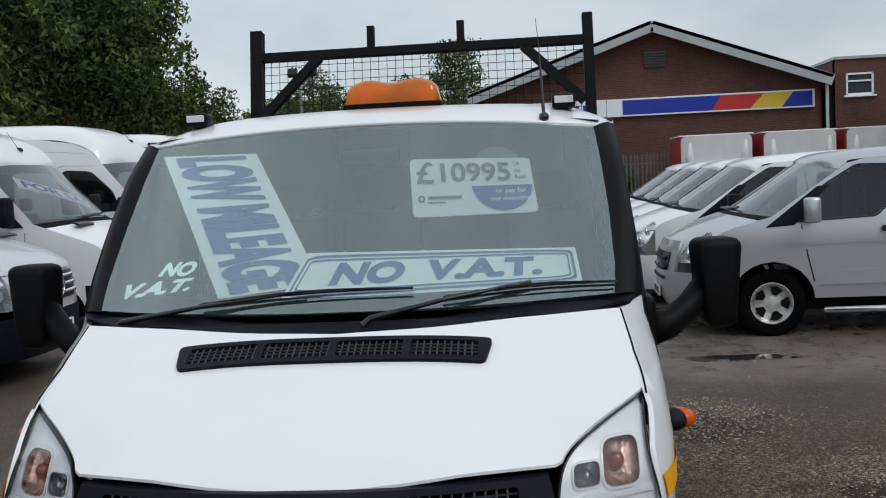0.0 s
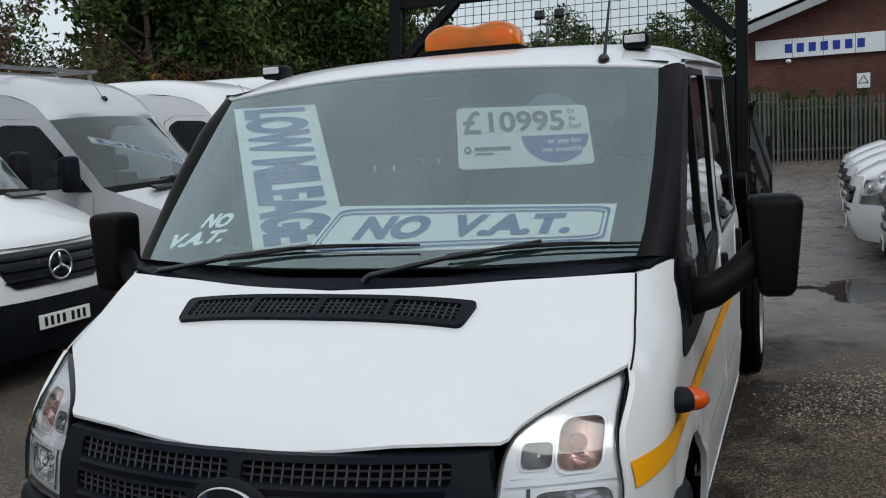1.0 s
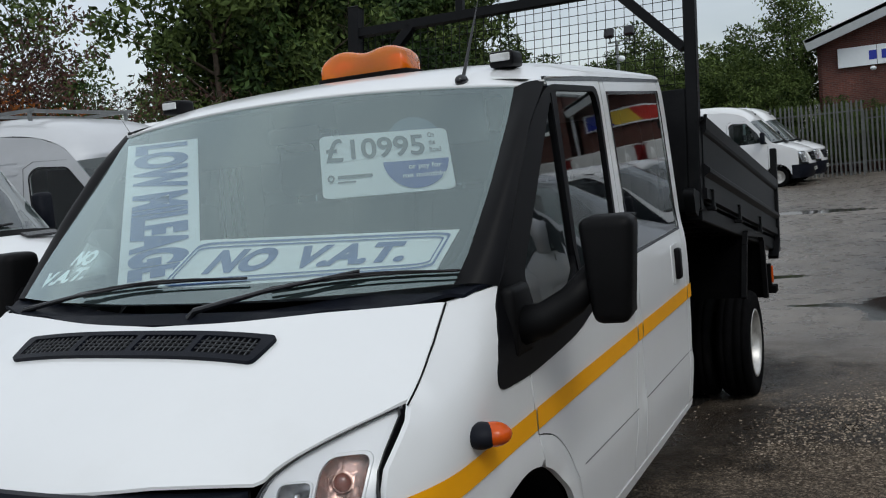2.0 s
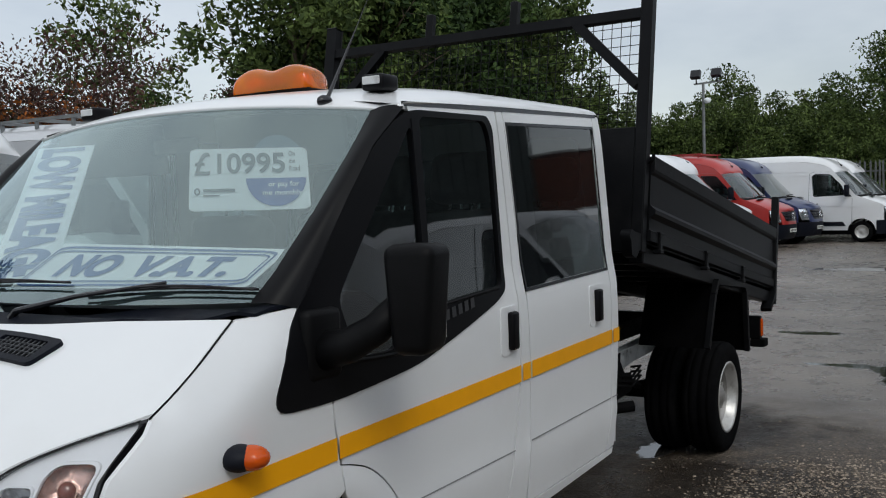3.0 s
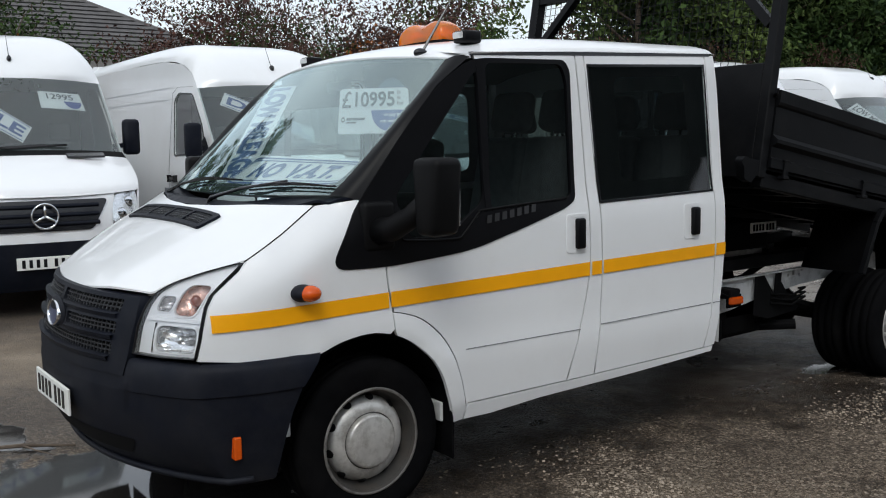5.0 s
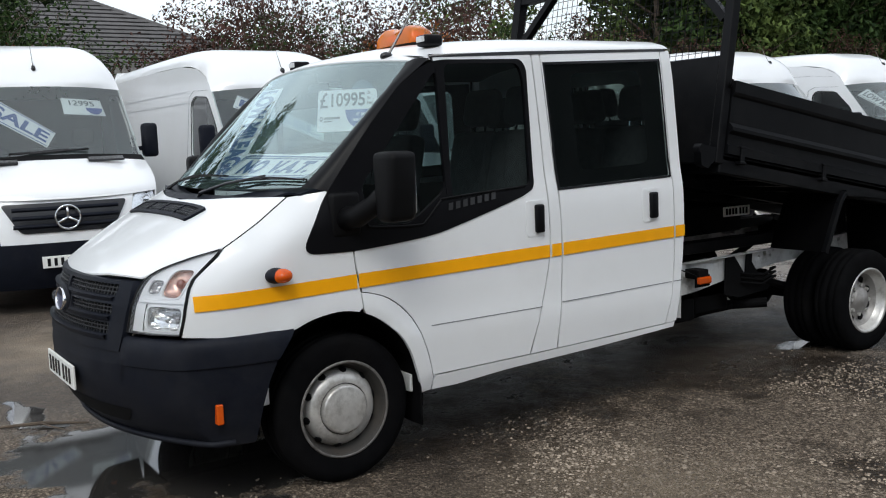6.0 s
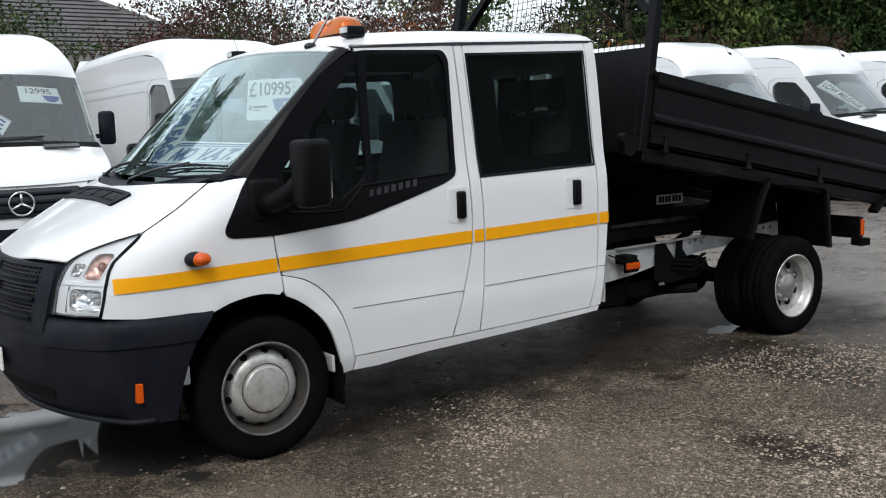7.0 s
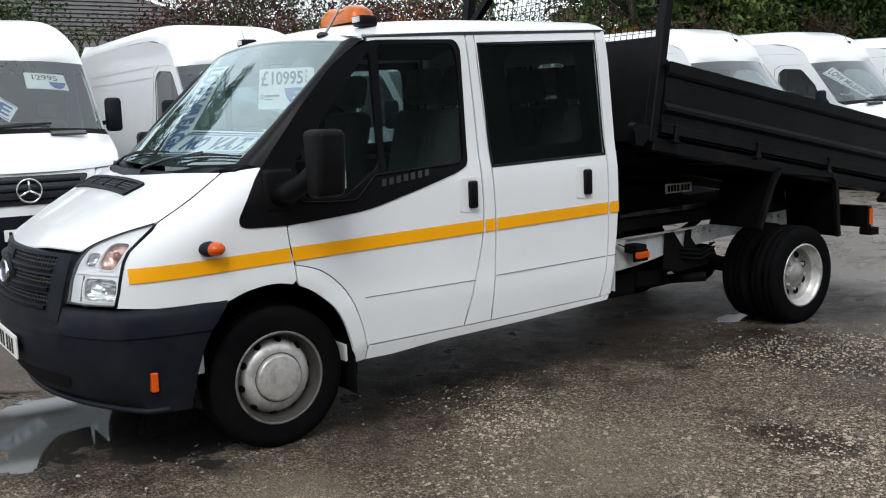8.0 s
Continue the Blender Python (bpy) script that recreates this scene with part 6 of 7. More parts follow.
DOMED = dict(SPRINTER, rows=SPRINTER["rows"][:5] + [(1.645, 2.235, 1.80, 2.20), (1.70, 2.36, 1.86, 2.29), (1.86, 2.56, 1.98, 2.41), (2.15, 2.73, 2.25, 2.53), (2.7, 2.84, 2.8, 2.61), (4.5, 2.88, 4.5, 2.65), (6.45, 2.86, 6.45, 2.64)],
             window=rounded([(1.56, 1.53), (2.42, 1.50), (2.46, 2.05), (2.36, 2.12), (1.98, 2.09), (1.66, 1.80)], 0.06),
             seams=[[(1.30, 0.55), (1.28, 1.40)], [(2.55, 0.5), (2.58, 1.4), (2.56, 2.14), (2.42, 2.2), (1.92, 2.18)], [(2.06, 2.37), (2.5, 2.41), (3.1, 2.42)]], aerial=(1.90, 2.575), aerial_x=0.3, mirror=(1.40, 1.56), mirror_size=0.8)
CUSTOM = dict(
    half=0.985, width=[(0.3, 0.92), (0.55, 0.965), (1.05, 0.985), (1.2, 0.965), (1.8, 0.86), (2.0, 0.78)], taper_from=0.95, taper=0.16,
    front=[(0.22, 0.12), (0.4, 0.02), (0.6, 0.0), (0.85, 0.03), (1.0, 0.10)], bow=0.42,
    rows=[(0.06, 0.92, 0.44, 0.98), (0.14, 1.0, 0.48, 1.03), (0.38, 1.12, 0.62, 1.10), (0.70, 1.225, 0.90, 1.18), (0.76, 1.25, 1.02, 1.21), (1.52, 1.74, 1.70, 1.66),
          (1.62, 1.79, 1.76, 1.71), (1.95, 1.85, 1.95, 1.755), (3.2, 1.89, 3.2, 1.78), (4.95, 1.87, 4.95, 1.76)],
    marks=(0, 3, 4, 5, 9), length=4.95, axles=(1.02, 3.95), wheel=0.34, sill=0.30,
    window=rounded([(1.22, 1.16), (2.02, 1.19), (2.16, 1.33), (2.18, 1.68), (1.86, 1.69), (1.55, 1.51)], 0.05),
    seams=[[(1.42, 0.55), (1.36, 0.80), (1.30, 1.12)], [(2.26, 0.35), (2.32, 1.2), (2.28, 1.72)]], ribs=[[(1.1, 0.92), (4.8, 0.96)], [(1.5, 0.58), (4.8, 0.60)]], pale_seams=False, handle=(2.16, 1.06), mirror_size=0.66, mirror=(1.38, 1.27),
    foot=[(0.96, 1.105), (1.24, 1.12), (1.58, 1.50), (1.48, 1.50)],
    lamp=[(0.60, 0.76), (0.66, 0.90), (0.78, 1.0), (0.90, 1.08), (0.92, 1.02), (0.88, 0.82), (0.80, 0.76)], bumper=(0.24, 0.66), bumper_mat=None,
    nose=[(-0.60, 0.62), (0.60, 0.62), (0.62, 0.88), (0.60, 0.98), (-0.60, 0.98), (-0.62, 0.88)], grille=rounded([(-0.40, 0.50), (0.40, 0.50), (0.52, 0.86), (-0.52, 0.86)], 0.05),
    ring=False, plate_z=0.42, vents=False, alloy=True, aerial=None)

ROW = "vans parked in a row along the fence"
first = van(SPRINTER, PAINT, "white high-roof panel van with a black grille, parked nose out", ROW)
silver_van = van(SPRINTER, SILVERWHITE, "pale silver high-roof panel van with bright grille slats", ROW, dark_grille=False)
red_van = van(SPRINTER, RED, "red high-roof panel van parked in the row", ROW)
blue_van = van(SPRINTER, BLUE, "dark blue high-roof panel van parked in the row", ROW)


def van_pose(x, y, turn=0.0):
    """Nose at (x, y), facing +x."""
    return pose(x, y, 0, 0, 0, 83 + turn)


spots = [(-4.9, 0.12, 2.0), (-4.08, 2.87, 6), (-4.15, 8.75, 5.5), (-3.8, 11.25, 5), (-3.7, 14.3, 3.5), (-4.05, 18.45, 2), (-4.2, 21.3, 2), (-4.1, 24.6, 2)]
first.matrix_world = van_pose(*spots[0])
domed = van(DOMED, PAINT, "white panel van with a tall domed roof, parked nose out", ROW)
domed.matrix_world = van_pose(*spots[3])
row_vans = [first] + [copy_thing(first, van_pose(*p)) for p in spots[1:3]] + [domed] + [copy_thing(domed, van_pose(*p)) for p in spots[4:]]
row_vans[2].matrix_world = van_pose(*spots[2]) @ Matrix.Diagonal((1, 1, 0.955, 1))
row_vans[1].matrix_world = van_pose(*spots[1]) @ Matrix.Diagonal((1, 1, 0.97, 1))
silver_van.matrix_world = van_pose(-4.05, 5.75, 8) @ Matrix.Diagonal((1, 1, 0.935, 1))


def rack_bm():
    rack = bmesh.new()
    for x in (-0.72, 0.72):
        bar(rack, (x, 2.5, 2.9), (x, 5.3, 2.9), 0.04, 0.04)
    for y in span(2.6, 5.2, 4):
        bar(rack, (-0.72, y, 2.895), (0.72, y, 2.895), 0.04, 0.04)
        for x in (-0.72, 0.72):
            bar(rack, (x, y, 2.78), (x, y, 2.9), 0.035, 0.035)
    return rack


part("roof_rack", rack_bm(), GALV, silver_van, "galvanised roof rack")
part("roof_rack", rack_bm(), REDBOX, red_van, "red painted roof rack")
red_van.matrix_world = van_pose(-3.6, 27.5, 0)
blue_van.matrix_world = van_pose(-3.3, 30.0, 0)
for p in ((-1.1, 31.6, 4), (-0.9, 33.8, 4)):
    far = copy_thing(first, van_pose(*p))
    tagged(far, "white high-roof panel van parked at the far fence")
for ob, text in ((row_vans[0], "white high-roof panel van with a sale banner and price card"), (row_vans[1], "white high-roof panel van with a diesel banner in its screen"), (row_vans[2], "white high-roof panel van with a for-sale banner"), (row_vans[4], "white domed-roof panel van with a low-mileage banner")):
    tagged(ob, text)

custom = van(CUSTOM, SILVER, "silver mid-size panel van with alloy wheels", "vans parked on the far side of the yard")
white_custom = van(CUSTOM, PAINT, "white mid-size panel van parked in a line", "vans parked on the far side of the yard")
custom.matrix_world = pose(2.0, 7.6, 0, 0, 0, -92)
white_custom.matrix_world = pose(1.74, 10.0, 0, 0, 0, -91)
for k in range(1, 4):
    copy_thing(white_custom, pose(1.74 + 0.03 * k, 10.0 + 2.1 * k, 0, 0, 0, -91))


# ---- the works building ----
hall = thing("brick_works_building", "red brick works building with a grey gable roof and sign board", "building")
X0, X1, XA, YB, EAVE, APEX = -1.4, 13.4, 6.2, 40.0, 5.45, 8.0
part("wall", patch([(X0, 0), (X1, 0), (X1, EAVE), (XA, APEX), (X0, EAVE)], [], lambda x, z: (x, YB, z), (0, -1, 0), 2.0, 0.3), BRICK, hall, "weathered red brick gable wall")
for x in (X0, X1):
    part("side_wall", boxm(x - 0.15, x + 0.15, YB + 0.2, YB + 25, 0, EAVE - 0.02), BRICK, hall)
for a, b in (((X0 - 0.5, EAVE - 0.1), (XA, APEX + 0.12)), ((X1 + 0.35, EAVE - 0.05), (XA, APEX + 0.12))):
    r = bmesh.new()
    bar(r, (a[0], YB + 12, a[1]), (b[0], YB + 12, b[1]), 25.6, 0.14, (0, 0, 1))
    roof = part("roof", r, CLADDING, hall, "grey sheet roof")
    f = bmesh.new()
    bar(f, (a[0], YB - 0.75, a[1] - 0.16), (b[0], YB - 0.75, b[1] - 0.16), 0.1, 0.48, (0, 0, 1))
    part("barge_board", f, CLADDING, roof, "pale grey barge board")
louvre = part("louvre", boxm(5.9, 6.85, YB - 0.06, YB - 0.01, 6.25, 6.95), BLACK, hall, "dark louvred vent")
for k in range(6):
    part("louvre_slat", boxm(5.92, 6.83, YB - 0.09, YB - 0.06, 6.28 + 0.11 * k, 6.33 + 0.11 * k), BRICKDARK, louvre)
dp = part("drainpipe", tube(bmesh.new(), [(X1 + 0.28, YB - 0.15, 0.0), (X1 + 0.28, YB - 0.15, EAVE - 0.3), (X1 + 0.28, YB - 0.15, EAVE + 0.1)], 0.075, 8), WHITE, hall, "white drainpipe")
part("hopper", boxm(X1 + 0.1, X1 + 0.45, YB - 0.32, YB - 0.02, EAVE - 0.25, EAVE + 0.1, 0.02), BLACK, dp)
wing = thing("brick_office_wing", "flat-roofed red brick office wing with a white window", "building")
part("wall", patch([(X1 + 0.5, 0), (30, 0), (30, 6.1), (X1 + 0.5, 6.1)], [[(14.35, 4.55), (15.5, 4.55), (15.5, 5.5), (14.35, 5.5)]], lambda x, z: (x, YB - 0.5, z), (0, -1, 0), 2.0, 0.3), BRICK, wing)
part("end_wall", boxm(X1 + 0.5, X1 + 0.8, YB - 0.49, YB + 12, 0, 6.1), BRICK, wing)
part("parapet", boxm(X1 + 0.45, 30.05, YB - 0.58, YB + 12, 6.1, 6.22), CLADDING, wing)
win = part("window", boxm(14.35, 15.5, YB - 0.47, YB - 0.43, 4.55, 5.5), DARKGLASS, wing, "white-framed window")
for a in ((14.35, 14.43, 4.55, 5.5), (15.42, 15.5, 4.55, 5.5), (14.35, 15.5, 4.55, 4.64), (14.35, 15.5, 5.42, 5.5), (14.35, 15.5, 5.12, 5.19)):
    part("window_frame", boxm(a[0], a[1], YB - 0.53, YB - 0.44, a[2], a[3], 0.01), WHITE, win)
part("window_sill", boxm(14.25, 15.6, YB - 0.62, YB - 0.45, 4.47, 4.55, 0.01), WHITE, win)

board = thing("sign_board", "long white sign board with blue, red and yellow slanting panels", "sign")
part("backing", boxm(-0.75, 13.15, YB - 0.16, YB - 0.04, 4.17, 4.95, 0.01), WHITE, board)
for x0, x1, x2, x3, mat, z in ((4.9, 9.2, 4.9, 8.75, INKBLUE, 0), (9.2, 11.0, 8.75, 10.4, REDSIGN, 0), (11.0, 12.25, 10.4, 11.75, YELLOWSIGN, 0), (12.25, 13.05, 11.75, 13.05, INKBLUE, 0)):
    q = bmesh.new()
    vs = [q.verts.new(p) for p in ((x2, YB - 0.166, 4.24), (x3, YB - 0.166, 4.24), (x1, YB - 0.166, 4.88), (x0, YB - 0.166, 4.88))]
    q.faces.new(vs)
    part("colour_panel", q, mat, board)
for x in (0.7, 1.9, 3.1, 4.2):
    part("panel_joint", boxm(x - 0.012, x + 0.012, YB - 0.168, YB - 0.158, 4.18, 4.94), GALV, board)
for k in range(7):
    x = 0.55 + 0.46 * k
    part("letter_bar", boxm(x - 0.14, x + 0.14, YB - 0.175, YB - 0.16, 4.38, 4.74, 0.004), INKBLUE, board)
part("camera_bracket", ball((0.55, YB - 0.3, 4.02), (0.12, 0.16, 0.09)), WHITE, board)
warn = thing("warning_sign", "small white warning sign with a black triangle", "sign")
part("plate", boxm(3.15, 3.65, YB - 0.05, YB - 0.02, 2.75, 3.35, 0.01), WHITE, warn)
tri = bmesh.new()
for a, b in (((3.22, 2.95), (3.58, 2.95)), ((3.58, 2.95), (3.40, 3.26)), ((3.40, 3.26), (3.22, 2.95))):
    bar(tri, (a[0], YB - 0.055, a[1]), (b[0], YB - 0.055, b[1]), 0.03, 0.01, (0, 1, 0))
part("triangle", tri, BLACK, warn)

# unseen shed, added to darken the reflections in the cab's side windows
shed = thing("industrial_shed", "unseen dark-clad shed added for the cab windows to reflect", "building")
part("wall", boxm(18.0, 18.3, -16.0, 36.0, 0.0, 8.5), SHEETING, shed)
for k in range(53):
    part("cladding_rib", boxm(17.95, 18.0, -15.9 + k, -15.84 + k, 0.3, 8.3), SHEETING, shed)
part("roof", bar(bmesh.new(), (17.8, 10, 8.5), (26.0, 10, 9.6), 52.2, 0.12, (0, 0, 1)), CLADDING, shed, "grey sheet roof")
part("end_wall", boxm(18.3, 25.8, -16.0, -15.7, 0.0, 8.4), SHEETING, shed)

# box lorries before the fence
def lorry(x):
    t = thing("box_lorry", "white box lorry with red box sides parked before the fence", "lorry", "box lorries by the works")
    b = part("box_body", boxm(x, x + 2.75, 34.25, 36.6, 0.9, 2.97, 0.08, None, 3), REDBOX, t, "red box body", True)
    part("box_front", patch(rounded([(x + 0.05, 1.6), (x + 2.70, 1.6), (x + 2.70, 2.96), (x + 0.05, 2.96)], 0.22, 6), [], lambda u, z: (u, 34.22 - 0.16 * (1 - (2 * (u - x) / 2.75 - 1) ** 4), z), (0, -1, 0), 0.25, 0.3), WHITEBOX, b, "white moulded front")
    part("roof_cap", boxm(x - 0.03, x + 2.78, 34.2, 36.6, 2.95, 3.01, 0.02), WHITEBOX, b)
    for s in (0.34, 2.41):
        part("front_corner", tube(bmesh.new(), [(x + s, 34.12, 1.3), (x + s, 34.10, 2.2), (x + s + 0.05, 34.16, 2.75)], [0.16, 0.15, 0.05], 8), WHITEBOX, b, "", True)
    part("cab", boxm(x + 0.40, x + 2.35, 33.7, 35.2, 0.5, 1.95, 0.25, None, 3), PAINT, t, "", True)
    part("screen", boxm(x + 0.52, x + 2.23, 33.68, 33.76, 1.30, 1.84, 0.05), DARKGLASS, t)
    for wx_ in (x + 0.45, x + 2.1):
        for wy in (34.6, 36.0):
            part("wheel", tyre_bm((wx_ + 0.1, wy, 0.4), 0.2, 0.4, 0.22, 1), RUBBER, t)


lorry(6.45)
lorry(9.55)
lorry(12.6)

# ---- palisade fences ----
def palisade(name, a, b, height, pitch, mat, label, depth=0.02, w=0.068):
    """Pales on two rails between posts."""
    a, b = Vector((*a, 0)), Vector((*b, 0))
    d = b - a
    n = int(d.length / pitch)
    f = thing(name, label, "fence")
    ang = math.atan2(d.y, d.x)
    bm = bmesh.new()
    for sgn, pts in ((0, [(-w / 2, 0), (w / 2, 0), (w / 2, height - 0.09), (0, height), (-w / 2, height - 0.09)]),):
        fr = [bm.verts.new((x, -depth / 2, z)) for x, z in pts]
        bk = [bm.verts.new((x, depth / 2, z)) for x, z in pts]
        bm.faces.new(fr)
        bm.faces.new(bk[::-1])
        for k in range(5):
            bm.faces.new((fr[k], bk[k], bk[(k + 1) % 5], fr[(k + 1) % 5]))
    me = bpy.data.meshes.new("pale")
    bm.to_mesh(me)
    bm.free()
    me.materials.append(mat)
    rest = bmesh.new()
    for k in range(n + 1):
        m = pose(*(a + d * k / n), 0, random.uniform(-0.8, 0.8), math.degrees(ang)) @ Matrix.Translation((0, 0, random.uniform(-0.02, 0.02)))
        if k < 280:
            p = new("pale", me)
            p.parent = f
            p.matrix_world = m
        else:
            q = bmesh.new()
            q.from_mesh(me)
            bmesh.ops.transform(q, matrix=m, verts=q.verts[:])
            q.to_mesh(tmp := bpy.data.meshes.new("pale_row"))
            q.free()
            rest.from_mesh(tmp)
            bpy.data.meshes.remove(tmp)
    if len(rest.verts):
        tagged(part("pale_row", rest, mat, f), kind="stuff")
    else:
        rest.free()
    nrm = Vector((-d.y, d.x, 0)).normalized() * 0.04
    for z in (0.45, height - 0.4):
        part("rail", bar(bmesh.new(), a + nrm + Vector((0, 0, z)), b + nrm + Vector((0, 0, z)), 0.05, 0.05), mat, f)
    for k in range(int(d.length / 2.75) + 1):
        p = a + d.normalized() * min(d.length, 2.75 * k) + nrm * 2
        part("post", boxm(-0.045, 0.045, -0.04, 0.04, 0, height - 0.1, 0.0, pose(*p, 0, 0, math.degrees(ang))), mat, f)


palisade("palisade_fence", (-14, 35.8), (0.2, 35.8), 2.75, 0.155, GALVOLD, "dull galvanised steel palisade fence at the yard's end")
palisade("palisade_fence", (0.2, 37.0), (22, 37.0), 2.45, 0.155, GALVOLD, "dull galvanised steel palisade fence before the works")
palisade("timber_fence", (-11.4, -9), (-11.8, 29), 2.95, 0.155, WOODGREY, "tall weathered timber pale fence behind the vans", 0.03, 0.10)

# house beyond the fence: a hipped tiled roof above brick walls
house = thing("brick_house", "low brick house with a grey tiled hipped roof beyond the fence", "house")
EAVE, RIDGE = 3.35, 6.3
for name, x0, x1, y0, y1 in (("wall", -23.3, -23.0, -3.5, 12.0), ("wall", -30.3, -30.0, -3.5, 12.0), ("wall", -30.0, -23.3, -3.5, -3.2), ("wall", -30.0, -23.3, 11.7, 12.0)):
    part(name, boxm(x0, x1, y0, y1, 0, EAVE), BRICKHOUSE, house, "red brick wall")
hip = bmesh.new()
low = [hip.verts.new(q) for q in ((-22.6, -3.9, EAVE - 0.1), (-22.6, 12.4, EAVE - 0.1), (-30.4, 12.4, EAVE - 0.1), (-30.4, -3.9, EAVE - 0.1))]
top = [hip.verts.new(q) for q in ((-26.5, -0.5, RIDGE), (-26.5, 5.6, RIDGE))]
for face in ((low[0], low[1], top[1], top[0]), (low[1], low[2], top[1]), (low[2], low[3], top[0], top[1]), (low[3], low[0], top[0]), low[::-1]):
    hip.faces.new(face)
bmesh.ops.recalc_face_normals(hip, faces=hip.faces[:])
roof = part("roof", hip, TILE, house, "grey tiled hipped roof")
for k in range(22):
    q = (k + 0.3) / 22
    x, z = -22.6 - 3.9 * q, EAVE - 0.1 + (RIDGE - EAVE + 0.1) * q
    part("tile_course", bar(bmesh.new(), (x + 0.03, -3.9 + 3.4 * q, z + 0.03), (x + 0.03, 12.4 - 6.8 * q, z + 0.03), 0.15, 0.035, (0.6, 0, 0.8)), TILE, roof)
part("ridge_cap", tube(bmesh.new(), [(-26.5, -0.5, RIDGE), (-26.5, 5.6, RIDGE)], 0.11, 8), TILE, roof)
part("hip_cap", tube(bmesh.new(), [(-26.5, 5.6, RIDGE), (-22.6, 12.4, EAVE - 0.08)], 0.09, 8), TILE, roof)
part("gutter", bar(bmesh.new(), (-22.52, -3.9, EAVE - 0.1), (-22.52, 12.4, EAVE - 0.1), 0.1, 0.09), BLACK, roof)

# floodlight mast
mast = thing("floodlight_mast", "grey steel mast with two square floodlights", "lamp post")
part("pole", tube(bmesh.new(), [(-8.15, 34, 0), (-8.15, 34, 5.85)], [0.07, 0.05], 10), GALV, mast)
part("cross_arm", bar(bmesh.new(), (-8.5, 34, 5.85), (-7.5, 34, 5.9), 0.06), GALV, mast)
for x in (-8.4, -7.62):
    lamp = part("floodlight", boxm(-0.19, 0.19, -0.10, 0.10, -0.17, 0.17, 0.03, pose(x, 33.9, 6.2, -25)), BLACK, mast, "black floodlight")
    part("stirrup", bar(bmesh.new(), (x, 33.98, 5.86), (x, 33.95, 6.05), 0.05, 0.02), BLACK, lamp)
part("camera_dome", ball((-7.98, 33.92, 5.2), (0.13, 0.13, 0.11)), WHITE, mast)


# ---- trees and shrubs ----
def leaf_cloud(centres, rng, size, count, spread):
    """Small bent leaves scattered in clumps round the given centres."""
    verts, faces = [], []
    for _ in range(count):
        c, r = centres[rng.randrange(len(centres))]
        while True:
            o = Vector((rng.uniform(-1, 1), rng.uniform(-1, 1), rng.uniform(-1, 1)))
            if o.length < 1:
                break
        p = c + Vector((o.x * r, o.y * r, o.z * r * 0.8)) * spread
        n = Vector((rng.uniform(-1, 1), rng.uniform(-1, 1), rng.uniform(-0.3, 1))).normalized()
        u = n.orthogonal().normalized()
        u.rotate(mathutils.Quaternion(n, rng.uniform(0, 6.28)))
        w = n.cross(u)
        s = size * rng.uniform(0.6, 1.35)
        k = len(verts)
        verts += [p - u * s, p + w * s * 0.45 - n * s * 0.12, p + u * s, p - w * s * 0.45 - n * s * 0.12]
        faces.append((k, k + 1, k + 2, k + 3))
    me = bpy.data.meshes.new("leaves")
    me.from_pydata([tuple(v) for v in verts], [], faces)
    return me


def tree(name, height, radius, leaf, seed, label, density=1.0, leaf_size=0.085, bare=0.25, trunk_r=0.12, twiggy=False, category="tree"):
    """A tapered trunk, forked limbs and a loose crown of leaves in clumps."""
    rng = random.Random(seed)
    t = thing(name, label, category, "trees and shrubs along the boundary")
    wood = bmesh.new()
    lean = Vector((rng.uniform(-0.1, 0.1), rng.uniform(-0.1, 0.1), 1)).normalized()
    top = height * (0.92 if not twiggy else 0.6)
    path = [Vector((0, 0, -0.05))]
    for k in range(1, 7):
        path.append(lean * top * k / 6 + Vector((rng.uniform(-0.08, 0.08), rng.uniform(-0.08, 0.08), 0)) * height * 0.12)
    tube(wood, path, [trunk_r * (1 - 0.85 * k / 6) for k in range(7)], 8)
    centres = []
    limbs = int((10 if not twiggy else 16) + height * 1.3)
    for k in range(limbs):
        f = bare + (1 - bare) * (k + rng.random()) / limbs
        base = path[0].lerp(path[-1], min(1, f))
        seg = min(5, int(f * 6))
        base = path[seg].lerp(path[seg + 1], f * 6 - seg) if f < 1 else path[-1]
        a = k * 2.4 + rng.uniform(-0.5, 0.5)
        reach = radius * (1.05 - 0.6 * max(0, f - 0.45) / 0.55) * rng.uniform(0.55, 1.1)
        rise = height * rng.uniform(0.04, 0.16) + reach * 0.25
        mid = base + Vector((math.cos(a) * reach * 0.5, math.sin(a) * reach * 0.5, rise * 0.6))
        end = base + Vector((math.cos(a) * reach, math.sin(a) * reach, rise))
        r0 = trunk_r * 0.45 * (1 - 0.6 * f)
        tube(wood, [base, mid, end], [r0, r0 * 0.6, r0 * 0.15], 5)
        for q in range(3 if not twiggy else 9):
            tw = mid.lerp(end, rng.random()) + Vector((rng.uniform(-1, 1), rng.uniform(-1, 1), rng.uniform(-0.4, 1.2))) * radius * 0.28
            st = mid.lerp(end, rng.random() * 0.8)
            tube(wood, [st, (st + tw) / 2 + Vector((0, 0, 0.05)), tw], [r0 * 0.35, r0 * 0.22, 0.004 if not twiggy else 0.007], 4)
            centres.append((tw, radius * rng.uniform(0.13, 0.26) * (0.6 if twiggy else 1.0)))
        centres.append((end, radius * rng.uniform(0.16, 0.30)))
        centres.append((mid, radius * rng.uniform(0.15, 0.28)))
    part("trunk", wood, BARK, t, "", True)
    me = leaf_cloud(centres, rng, leaf_size, int(5200 * density * (height / 8) ** 0.5), 1.25)
    me.materials.append(leaf)
    crown = new("crown", me)
    crown.parent = t
    return t


